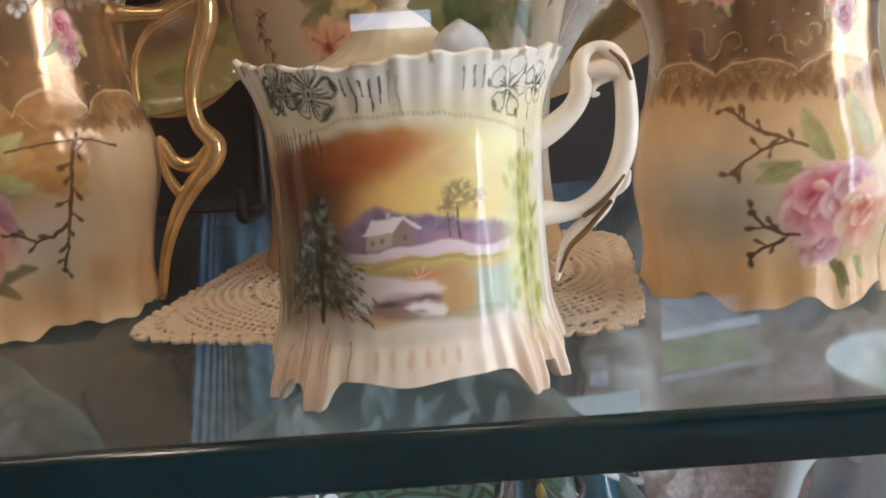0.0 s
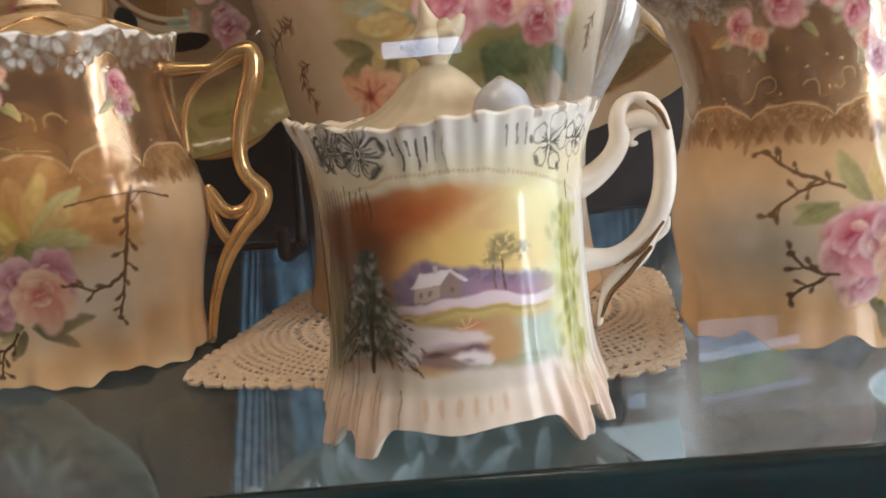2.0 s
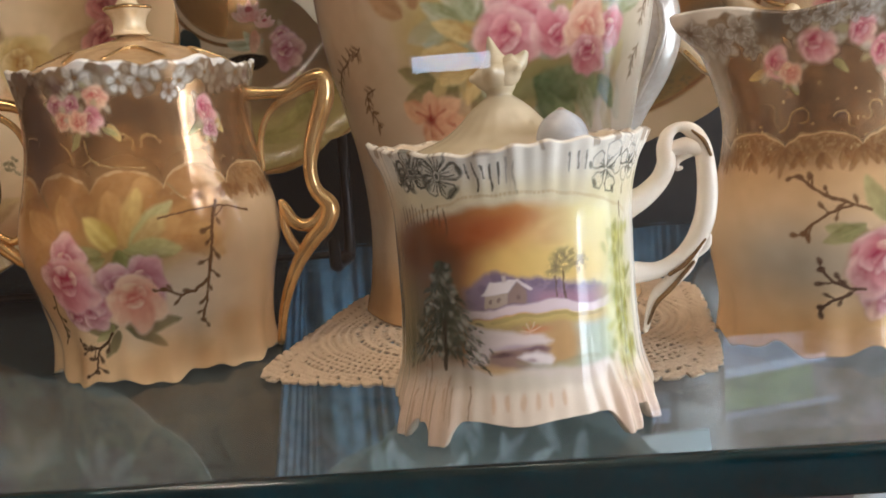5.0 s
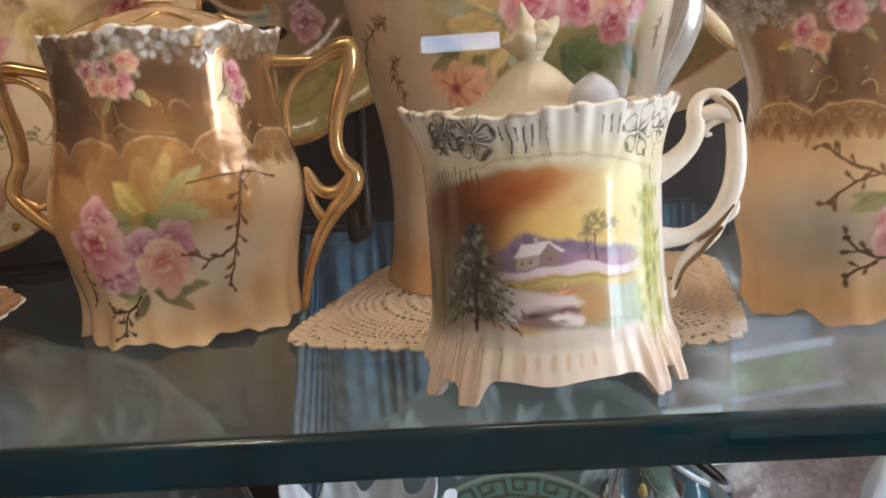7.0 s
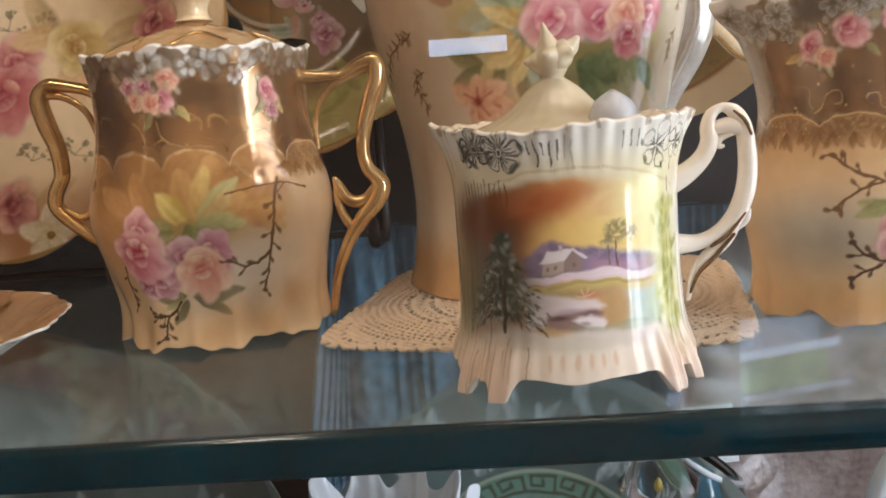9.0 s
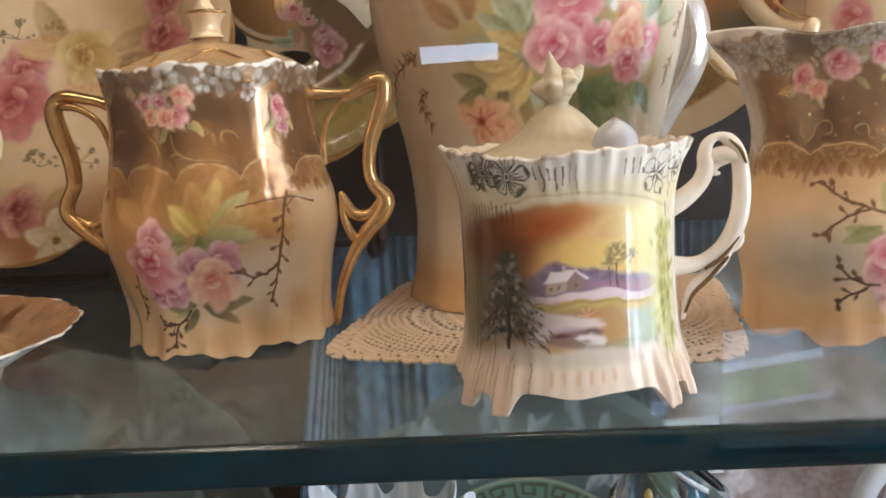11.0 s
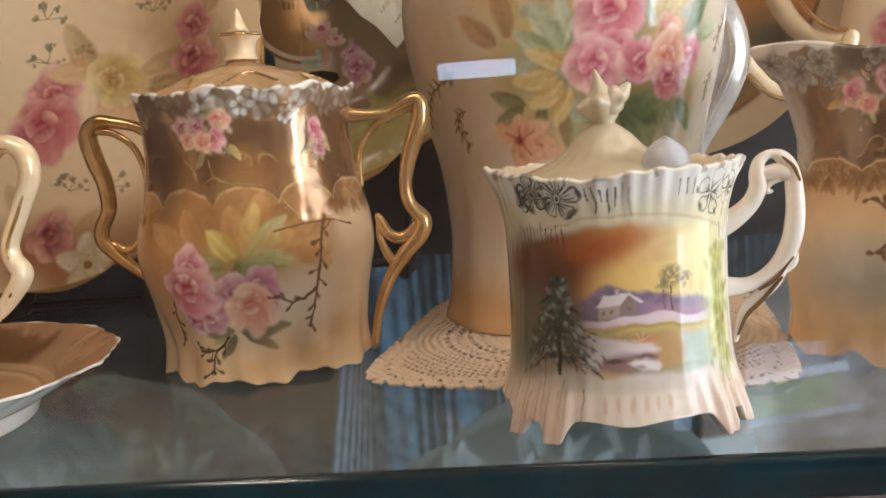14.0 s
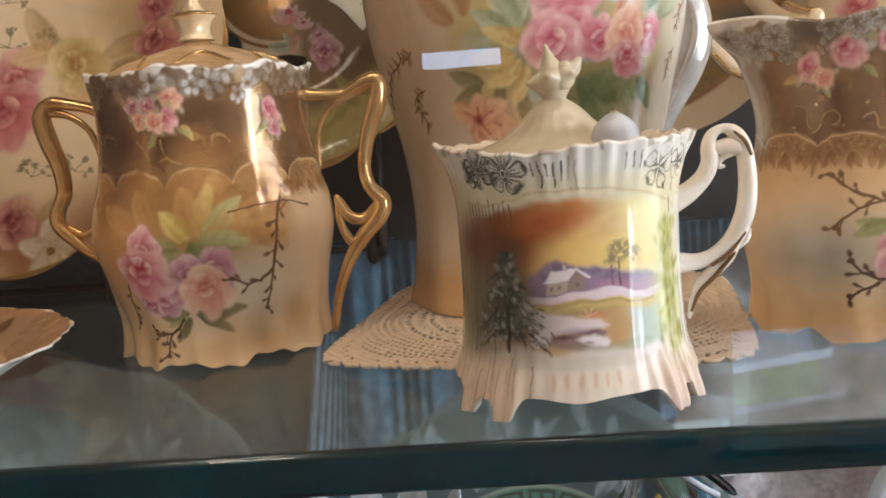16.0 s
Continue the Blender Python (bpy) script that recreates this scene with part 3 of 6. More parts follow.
# pleated blue cloth lines the back below the shelf
cz, cx = np.linspace(-0.50, -0.014, 16)[:, None], np.linspace(-0.152, 0.30, 1200)[None]
fold = 0.0017 * np.sin(cx * 760 + 6.0 * np.sin(cx * 41) + 2.0 * np.sin(cx * 97)) * (0.55 + 0.45 * np.sin(cx * 83 + 1)) + 0.0030 * np.sin(cx * 150 + 1.0 + 1.5 * np.sin(cx * 29)) + 0.001 * np.sin(cz * 30 + cx * 60)
hem = 0.5 + 0.5 * np.cos(np.clip((cx + 0.152) / 0.06, 0, 1) * np.pi)      # the loose edge hangs aslant
cur = np.stack([cx + hem * (0.035 + 0.16 * cz), CAB_BACK - 0.020 + fold * (1.0 - 0.3 * cz), cz + 0 * cx], -1)
lining = part("cloth_lining", grid_mesh("cloth_lining", cur, wrap=False), CURTAIN, None)
lining.modifiers.new("cloth", "SOLIDIFY").thickness = 0.001
tagged(lining, "faded blue pleated cloth lining the lower back", "cloth")
pane = slab("glass_door", (2 * CAB_X, 0.003, CAB_TOP - CAB_LOW - 0.004), (0, -0.03, (CAB_TOP - CAB_LOW) / 2), PANE_GLASS, cab, label="clear glass door pane")
pane.visible_shadow = False


def glass_shelf(name, z, front, label):
    """A thick glass sheet; its ground front edge is a piece of its own."""
    t = 0.0118
    th = thing(name, label, "shelf", (0, 0, z))
    sheet = part("glass_sheet", box_bm(2 * CAB_X - 0.002, CAB_BACK - front - 0.0215, t), SHELF_GLASS, th)
    sheet.location = (0, (CAB_BACK + front) / 2 - 0.009, -t / 2)
    sheet.visible_shadow = False
    prof = np.array([(0.0010, 0.0), (-0.0003, -0.0002), (-0.0012, -0.0011), (-0.0014, -0.0022), (-0.0014, -t + 0.0022), (-0.0012, -t + 0.0011), (-0.0003, -t + 0.0002), (0.0010, -t)])
    xs = np.linspace(-CAB_X + 0.001, CAB_X - 0.001, 60)
    xyz = np.stack([np.repeat(xs[:, None], len(prof), 1), np.repeat(prof[None, :, 0] + front, 60, 0), np.repeat(prof[None, :, 1], 60, 0)], -1)
    edge = part("ground_edge", grid_mesh("ground_edge", xyz[::-1], wrap=True), EDGE_GLASS, th, "dark green polished glass edge")
    q = np.linspace(0, 1, 7)
    wob = 0.00002 * np.sin(xs * 210) + 0.00002 * np.sin(xs * 530 + 1)
    swell = 0.00005 * np.sin(np.pi * q)[None] + 0.00004 + wob[:, None] * np.sin(np.pi * q)[None]
    bev = np.stack([np.repeat(xs[:, None], 7, 1), front - 0.0002 - 0.0011 * q[None] - 0.7 * swell, -0.00005 - 0.0011 * q[None] + 0.7 * swell], -1)
    part("polished_arris", grid_mesh("polished_arris", bev, wrap=False), ARRIS_GLASS, edge, "narrow polished bevel")
    return th


glass_shelf("glass_shelf", 0.0, 0.0014, "thick clear green-edged glass shelf holding painted china")
glass_shelf("glass_shelf", -0.27, 0.0014, "lower thick glass shelf holding pressed glass dishes")


# ---- the mustard pot with its lid and ladle ----
mug = thing("mustard_pot", "white scalloped china mustard pot painted with a snowy cottage landscape", "mustard pot", (0.022, 0.046, 0.0))
MUG_R = curve_of([(-1, 37.0), (3, 36.2), (8, 34.6), (16, 32.4), (30, 31.4), (46, 31.3), (56, 31.6), (64, 33.2), (70, 35.2), (74, 36.6)])
TOES = [(-38, 5.8, 1.0), (-59, 5.2, 1.0), (43, 5.2, 1.0), (61, 4.6, 0.95), (-126, 5, 1), (-143, 5, 1), (126, 5, 1), (143, 5, 1)]


def mug_radius(a, z):
    r = MUG_R(z)
    near_rim, near_base = step(z, 0.056, 0.070), 1 - step(z, 0.006, 0.021)
    r = r + (0.00020 * np.cos(47 * a + np.sin(5 * a)) + 0.00022 * np.cos(23 * a + 1.5 * np.sin(4 * a))) * near_rim + 0.0010 * (bell(a, -80, 6) + bell(a, 76, 6)) * step(z, 0.064, 0.072)
    toes = sum(k * bell(a, c, w * 1.15) for c, w, k in TOES)
    group = np.clip(bell(a, -49, 24) + bell(a, 51, 22) + bell(a, -134, 22) + bell(a, 134, 22), 0, 1)
    return r + near_base * (0.0012 * toes + 0.00050 * np.cos(46 * a + 1.2 * np.sin(7 * a)) * (0.08 + 0.92 * group)) + 0.00012 * np.cos(46 * a) * group * (1 - step(z, 0.02, 0.05))


def mug_low(a):
    out = 0.0066 - 0.0012 * bell(a, -4, 11) - 0.0020 * bell(a, -49, 9) - 0.0016 * bell(a, 52, 7)
    for c, w, k in TOES:
        out = np.minimum(out, 0.0066 - 0.0066 * k * np.clip(1.7 * bell(a, c, w * 0.92), 0, 1) ** 0.8)
    return out


def mug_high(a):
    return 0.0713 - 0.0017 * bell(a, -22, 20) + 0.0016 * bell(a, -82, 12) + 0.0009 * bell(a, 70, 12) + 0.00038 * np.cos(23 * a + 1.5 * np.sin(4 * a))


def mug_paint(x, y):
    p = Paint(x, y, srgb(240, 232, 216))
    X, Y = p.wx, p.wy
    ink = srgb(58, 60, 48)
    # shaded lower skirt and the tinted band under the rim
    p.over((1 - step(Y, 60, 67)) * step(Y, 50, 58) * 0.7, srgb(234, 218, 170))
    # the arched picture
    arch = 52.5 + 6.8 * (1 - ((X + 1) / 34.0) ** 2)
    inside = step(arch - Y, 0, 3.0) * step(Y, 13, 18) * (1 - step(np.abs(X + 3), 25, 38))
    t = step(X, -26, 24)
    h = step(Y, 36, 58)
    sky_left, sky_mid, sky_right = np.array(srgb(150, 84, 46)), np.array(srgb(230, 174, 104)), np.array(srgb(244, 230, 172))
    base = np.where((t < 0.5)[..., None], sky_left + (sky_mid - sky_left) * (2 * t)[..., None], sky_mid + (sky_right - sky_mid) * (2 * t - 1)[..., None])
    base = base + (np.array(srgb(240, 206, 118)) - base) * (0.75 * (1 - step(np.abs(Y - 43), 2, 8)) * step(X, -20, 0))[..., None]
    p.rgb += (base - p.rgb) * inside[..., None]
    cloud = step(fbm(X * 0.09 + 4, Y * 0.22), 0.42, 0.62)
    p.wash(-22, 47, 17, 8, srgb(112, 56, 30), 0.85, 12)
    p.wash(-8, 52, 17, 5, srgb(168, 84, 38), 0.85, 14)
    p.over(cloud * inside * 0.25 * step(Y, 42, 48), srgb(196, 120, 64))
    p.wash(22, 50, 12, 10, srgb(246, 232, 160), 0.8)
    # far hills, bushes and trees
    ridge = np.interp(X, (-14, -10, -5.7, -0.9, 2.8, 7.8, 16.7, 21, 24), (39.6, 41.8, 43.0, 41.4, 41.9, 40.4, 39.4, 39.0, 36.6)) + 1.2 * (fbm(X * 0.4, Y * 0 + 5) - 0.5)
    band = step(ridge - Y, 0, 2.2) * step(Y, 31, 32) * step(X, -17, -13) * (1 - step(X, 25, 30))
    p.over(band * 0.95, srgb(138, 120, 146))
    p.over(band * step(fbm(X * 0.6 + 9, Y * 0.6), 0.5, 0.6) * 0.6, srgb(116, 100, 124))
    p.over(band * (1 - step(Y, 34.5, 37.5)) * step(X, 1, 6) * 0.75, srgb(176, 132, 146))
    for k, (tx, ty, tr) in enumerate(((11.0, 43.0, 4.0), (8.4, 41.8, 2.6), (15.6, 42.6, 3.2), (12.0, 45.0, 3.0))):
        p.over(p.blob(tx, ty, tr, tr * 0.8, 0, 0.6) * step(fbm(X * 1.2 + k, Y * 1.2), 0.28, 0.55) * 0.7, srgb(124, 114, 86))
    p.stroke([(11.2, 34), (11.4, 41)], 0.7, srgb(96, 80, 62), 0.8)
    p.stroke([(8.9, 34.5), (8.8, 40)], 0.5, srgb(106, 88, 70), 0.7)
    # the cottage: snowy roof, two walls, a chimney
    p.shape([(-9.4, 33.6), (-9.2, 37.2), (-3.4, 37.0), (-3.4, 33.6)], srgb(186, 166, 148), 1.0, 0.6)
    p.shape([(-3.4, 33.6), (-3.4, 36.8), (-0.8, 39.4), (1.0, 36.8), (1.0, 33.6)], srgb(156, 132, 122), 1.0, 0.6)
    p.shape([(-10.2, 36.8), (-7.7, 39.6), (-0.6, 39.9), (-3.4, 36.8)], srgb(236, 224, 220), 1.0, 0.6)
    p.stroke([(-0.7, 39.8), (2.0, 36.8)], 0.9, srgb(232, 218, 216), 0.9)
    p.shape([(-5.0, 39.4), (-5.0, 41.0), (-3.9, 41.0), (-3.9, 39.4)], srgb(206, 188, 180), 0.9, 0.5)
    for wx in (-7.8, -5.6, -1.2):
        p.dab(wx, 35.2, 0.5, 0.8, 0, 0.3, 0.7, srgb(120, 98, 96))
    # snow bank, river and reflections
    p.over(step(Y, 30.8, 31.8) * (1 - step(Y, 32.8 + 0.9 * np.exp(-((X - 8) / 5) ** 2), 33.6 + 0.9 * np.exp(-((X - 8) / 5) ** 2))) * step(X, -18, -14) * (1 - step(X, 25, 29)), srgb(228, 208, 208))
    low = step(31.2 - Y, 0, 0.6) * step(Y, 15, 18) * step(X, -16, -11)
    p.over(low * (1 - step(X, 22, 27)) * 0.9, srgb(202, 168, 122))
    p.over(low * step(Y, 27.8, 29.0) * (1 - step(X, 18, 24)), srgb(206, 180, 112))
    p.over(low * step(X, 11, 16) * (1 - step(Y, 27, 30)) * (1 - step(X, 24, 29)) * 0.85, srgb(178, 196, 176))
    p.wash(9, 23, 7, 6, srgb(190, 142, 90), 0.6)
    p.wash(-4, 27.5, 14, 2.4, srgb(150, 128, 78), 0.6)
    p.stroke([(-8, 30.2), (2, 30.6), (12, 30.4), (22, 30.7)], 0.9, srgb(140, 128, 80), 0.4)
    # the near bank: heaped snow over dark water, a bare bush and a white rock
    p.wash(10, 23, 5, 7, srgb(188, 152, 100), 0.6)
    p.shape([(-15, 29.4), (-11.5, 28.9), (-6.5, 28.5), (-1.8, 26.9), (3.1, 26.2), (5.6, 25.4), (7.0, 24.4), (4.8, 23.4), (0.5, 23.8), (-8.7, 22.9), (-9.5, 20.0), (-15, 18.8)], srgb(230, 214, 210), 0.95, 1.7)
    p.shape([(-9.1, 22.6), (-0.7, 23.6), (4.6, 23.5), (6.0, 22.6), (5.2, 21.0), (4.6, 18.8), (0.7, 17.3), (-9.5, 19.9)], srgb(140, 114, 110), 0.9, 1.7)
    p.wash(-5.5, 21.8, 4.0, 0.9, srgb(84, 58, 66), 0.85)
    p.wash(3.0, 22.9, 3.6, 0.7, srgb(112, 84, 100), 0.8)
    p.wash(-3, 23.6, 7, 1.0, srgb(190, 170, 182), 0.7)
    p.shape([(-1.6, 21.0), (0.2, 21.8), (3.6, 21.9), (6.2, 21.5), (7.4, 20.4), (6.2, 19.2), (2.1, 19.1)], srgb(234, 222, 218), 1.0, 1.3)
    p.wash(1.8, 20.2, 1.8, 0.6, srgb(150, 124, 130), 0.8)
    p.wash(4.4, 19.0, 2.4, 0.5, srgb(170, 146, 150), 0.7)
    p.wash(3.4, 17.9, 4.4, 0.8, srgb(122, 94, 84), 0.7)
    p.wash(3.6, 26.9, 4.2, 1.1, srgb(206, 134, 92), 0.75)
    for k in range(7):
        b = radians(22 + 23 * k)
        p.stroke([(1.9, 26.6), (1.9 + 2.6 * math.cos(b), 26.6 + 2.4 * math.sin(b))], 0.26, srgb(206, 120, 78) if k % 2 else srgb(236, 206, 176), 0.6)
    p.stroke([(-2, 19.6), (5, 19.0), (12, 19.6), (20, 19.2)], 1.2, srgb(150, 144, 112), 0.35)
    p.wash(10, 18.2, 13, 1.8, srgb(176, 176, 146), 0.7)
    p.over(step(19.0 - Y + 0.8 * np.sin(X * 0.28), 0, 2.0) * step(Y, 12.5, 15) * (1 - step(np.abs(X), 27, 33)) * 0.9, srgb(226, 212, 202))
    p.wash(-4, 15, 22, 3, srgb(206, 204, 178), 0.6)
    # streaky bark and dusk at the picture's side; the left flank's shade painted in
    p.wash(-41, 34, 15, 28, srgb(150, 124, 88), 0.9)
    p.wash(-46, 32, 18, 30, srgb(160, 138, 100), 0.85)
    p.wash(-50, 60, 16, 14, srgb(206, 192, 168), 0.7)
    p.wash(-34, 40, 10, 17, srgb(116, 80, 50), 0.75)
    p.wash(-38, 22, 8, 9, srgb(126, 126, 96), 0.7)
    p.over((np.sin(X * 1.9) > 0.55) * (1 - step(np.abs(X + 36), 6, 10)) * step(Y, 14, 20) * (1 - step(Y, 50, 56)) * 0.35, srgb(92, 70, 46))
    # the fir tree
    p.wash(-33, 46, 15, 11, srgb(100, 58, 36), 0.8)
    p.wash(-27, 45, 14, 11, srgb(92, 52, 30), 0.7)
    p.wash(-37, 28, 12, 15, srgb(110, 106, 74), 0.75)
    p.wash(-22, 28, 17, 15, srgb(86, 82, 62), 0.85)
    p.wash(-20, 33, 7, 14, srgb(82, 80, 60), 0.75)
    p.wash(-22, 17, 12, 5, srgb(176, 166, 146), 0.7)
    rnd = random.Random(5)
    for tier in range(13):
        f = tier / 12
        zz, half = 44.5 - 20.5 * f, 1.2 + 13.6 * f ** 0.9 * (1 - 0.22 * step(f, 0.85, 1.0))
        for side in (-1, -0.72, -0.45, -0.2, 0.05, 0.3, 0.55, 0.8, 1):
            bx, ex = -21.6 - 0.4 * f, -21.6 - 0.6 * f + side * half * rnd.uniform(0.85, 1.1)
            ez = zz - abs(side) * half * 0.42 - rnd.uniform(0, 1.4)
            for k in range(5):
                g = (k + 1) / 5
                tone = rnd.choice((srgb(44, 54, 42), srgb(58, 68, 52), srgb(84, 92, 72), srgb(150, 152, 136)))
                p.leaf(bx + (ex - bx) * g, zz + (ez - zz) * g ** 1.4, rnd.uniform(1.6, 3.0), rnd.uniform(0.7, 1.2), -90 + 55 * side + rnd.uniform(-26, 26), tone, srgb(34, 42, 34), rnd.uniform(0.5, 0.85))
    for k in range(70):
        f = rnd.random() ** 0.7
        p.dab(-21.8 + rnd.uniform(-1, 1) * (1.5 + 12 * f), 44 - 24 * f, rnd.uniform(0.8, 2.2), rnd.uniform(0.5, 1.2), rnd.uniform(-60, 60), 0.9, rnd.uniform(0.25, 0.6), rnd.choice((srgb(170, 168, 152), srgb(126, 128, 108), srgb(186, 182, 168), srgb(60, 66, 52))))
    p.stroke([(-21.6, 30), (-22.2, 17.5)], 0.9, srgb(56, 50, 40))
    # birch in leaf at the other side
    p.wash(30.5, 31, 9.5, 27, srgb(206, 200, 126), 0.95)
    for k in range(170):
        zz = rnd.uniform(8, 50)
        p.dab(30.5 + rnd.gauss(0, 2.7) + 1.2 * math.sin(zz * 0.4), zz, rnd.uniform(0.9, 2.0), rnd.uniform(1.0, 2.6), rnd.uniform(-40, 40), 0.8, 0.5, rnd.choice((srgb(150, 150, 56), srgb(176, 172, 76), srgb(222, 216, 160), srgb(126, 128, 46), srgb(196, 188, 96))))
    p.stroke([(31, 12), (31.4, 24), (30.8, 38), (31.2, 50)], 0.6, srgb(130, 120, 60), 0.4)
    # beaded line over the arch
    line = 1 - step(np.abs(Y - arch - 1.0), 0.25, 0.6)
    p.over(line * (1 - step(np.abs(X + 1), 34, 38)) * (0.35 + 0.25 * np.sin(X * 6)), srgb(196, 160, 110))
    # inked blossoms and dashes below the rim
    for fx, fy, fr in ((-27.7, 66.6, 4.6), (-32.0, 64.6, 3.0), (-19.0, 65.6, 5.6)):
        for k in range(5):
            b = radians(fx * 7 + 72 * k)
            p.dab(fx + 0.62 * fr * math.cos(b), fy + 0.56 * fr * math.sin(b), fr * 0.50, fr * 0.40, math.degrees(b), 0.4, 0.55, rnd.choice((srgb(212, 206, 188), srgb(176, 170, 152), srgb(226, 220, 204))))
            for q in (-0.42, 0.42):
                p.stroke([(fx + fr * g * math.cos(b + q * w), fy + 0.92 * fr * g * math.sin(b + q * w)) for g, w in ((0.5, 0.9), (0.85, 1.15), (1.05, 0.75), (1.08, 0.1))], rnd.uniform(0.4, 0.75), ink, rnd.uniform(0.45, 0.95))
            for q in (-0.5, -0.2, 0.1, 0.4):
                g = rnd.uniform(0.55, 0.9)
                p.stroke([(fx + 0.22 * fr * math.cos(b + q), fy + 0.22 * fr * math.sin(b + q)), (fx + g * fr * math.cos(b + q), fy + 0.92 * g * fr * math.sin(b + q))], 0.42, ink, rnd.uniform(0.6, 0.95))
        p.dab(fx, fy, 0.8, 0.8, 0, 0.3, 0.9, ink)
    for bx, bz, bw, bh, bt in ((-15.6, 61.4, 2.4, 1.2, 35), (-13.2, 66.6, 0.9, 1.7, 20), (-23.4, 64.0, 1.6, 2.2, 0), (-29.0, 62.2, 2.0, 1.0, -30), (-23.0, 68.0, 1.4, 0.7, 20), (-33, 67.4, 1.2, 1.8, 10)):
        p.dab(bx, bz, bw, bh, bt, 0.5, 0.75, ink)
    # the open one is drawn in outline only
    for fx, fy, fr in ((25.0, 63.8, 5.6), (35.0, 64.8, 4.4)):
        for k in range(5):
            b = radians(54 + 72 * k + fx)
            ring = [(fx + fr * g * math.cos(b + w), fy + fr * g * math.sin(b + w)) for g, w in ((0.25, 0.0), (0.7, -0.5), (1.0, -0.38), (1.1, 0.0), (1.0, 0.38), (0.7, 0.5), (0.25, 0.0))]
            p.stroke(ring, rnd.uniform(0.35, 0.6), ink, rnd.uniform(0.4, 0.85))
            for q in (-0.25, 0.05, 0.3):
                p.stroke([(fx + 0.1 * fr * math.cos(b + q), fy + 0.1 * fr * math.sin(b + q)), (fx + 0.5 * fr * math.cos(b + q), fy + 0.5 * fr * math.sin(b + q))], 0.36, ink, 0.75)
    for bx, bz in ((28.2, 58.6), (20.8, 60.6), (28.8, 67.0), (18.6, 65.4)):
        p.dab(bx, bz, 0.7, 1.3, 20, 0.4, 0.75, ink)
    for k in range(7):
        sx = -11.6 + 1.9 * k
        top = 68.6 - rnd.uniform(0, 1.2)
        p.stroke([(sx, top), (sx + 0.1, top - rnd.uniform(2.5, 8))], 0.50, ink, 0.85 if k < 5 else 0.4)
    for sx in (13.0, 15.2, 17.0):
        p.stroke([(sx, 69), (sx, 69 - rnd.uniform(2, 5))], 0.4, ink, 0.7)
    for k in range(11):
        sx = -36 + 1.6 * k
        p.stroke([(sx, 58.5 - rnd.uniform(0, 2)), (sx + 0.1, 53 - rnd.uniform(0, 4))], 0.38, srgb(84, 62, 40), 0.75)
    for sx, z0, z1 in ((33, 60, 57), (32, 55, 51), (-33.5, 18, 6), (-27, 20, 5), (-19, 14, 5), (-14.5, 14, 5), (-21.5, 13, 8)):
        p.stroke([(sx, z0), (sx, z1)], 0.45, srgb(110, 84, 58), 0.75)
    # pinkish flutes of the skirt
    for tx in (-24, -33, 26, 36):
        p.wash(tx, 5, 8, 11, srgb(228, 190, 166), 0.6)
    for tx, z0, z1 in ((-28.5, 15, 4), (-24.5, 12, 2), (-20.5, 16, 6), (-31.5, 12, 3), (28, 14, 4), (32, 12, 5)):
        p.stroke([(tx, z0), (tx - 0.4, z1)], 0.5, srgb(140, 100, 72), 0.6)
    # shading low on the skirt and along its flutes, put into the colour
    flutes = 0.5 + 0.5 * np.cos(x / 34.0 * 58)
    p.over((1 - step(Y, 9, 19)) * (0.45 + 0.3 * flutes * step(np.abs(X), 16, 22)), srgb(224, 194, 164), True)
    # worn gold dashes along the lip
    p.gild(step(Y, 69.4, 70.4) * step(fbm(X * 0.42 + 5, Y * 0 + 2), 0.55, 0.62) * 0.5, srgb(150, 112, 64), 0.4)
    for k in range(6):
        p.over(p.blob(-8 + 3.3 * k, 10.6, 0.8, 2.4, -6, 0.5) * 0.45, srgb(208, 160, 112))
    return p


vessel("body", mug, CHINA, mug_radius, mug_low, mug_high, mug_paint, cols=720, rows=330, wall=0.0020, floor=0.010, ref=0.034)
HX = lambda pts: [(x / 1000, 0.0, z / 1000, r / 1000) for x, z, r in pts]
handle = part("handle", tube("handle", HX([(30.4, 52.0, 3.6), (35.0, 54.4, 3.0), (39.2, 58.2, 2.6), (41.2, 62.4, 2.5), (41.0, 66.6, 2.2), (42.0, 70.0, 1.7), (44.9, 71.7, 1.3), (48.2, 70.4, 2.1), (50.6, 66.6, 2.3), (51.6, 60.0, 2.55), (51.6, 53.0, 2.7), (50.4, 46.5, 2.75), (47.2, 40.2, 2.6), (42.6, 36.2, 2.3), (37.4, 34.2, 2.3), (30.8, 34.0, 3.2)]), 130, 18, 1.15), WHITE_GLAZE, mug, "white moulded scroll handle")
part("bridge", tube("bridge", HX([(41.2, 65.6, 1.7), (44.2, 66.4, 2.1), (47.6, 66.6, 2.4), (51.0, 64.8, 2.1)]), 30, 12, 1.1), WHITE_GLAZE, handle)
part("gilt_line", tube("gilt_line", [(0.0478, -0.0021, 0.0706, 0.0004), (0.0506, -0.0025, 0.0678, 0.0006), (0.0522, -0.0027, 0.0640, 0.0004)], 20, 8), AGED_GILT, handle, "worn dark gold line")
part("knuckle", tube("knuckle", HX([(51.8, 42.4, 0.7), (51.0, 40.2, 1.2), (49.0, 38.2, 1.1), (46.6, 36.6, 0.7)]), 20, 10), WHITE_GLAZE, handle)
part("scroll", tube("scroll", HX([(47.4, 64.8, 1.3), (45.2, 63.8, 1.1), (43.8, 62.4, 1.0), (44.0, 61.0, 0.8), (45.0, 61.0, 0.6)]), 40, 12), WHITE_GLAZE, handle)
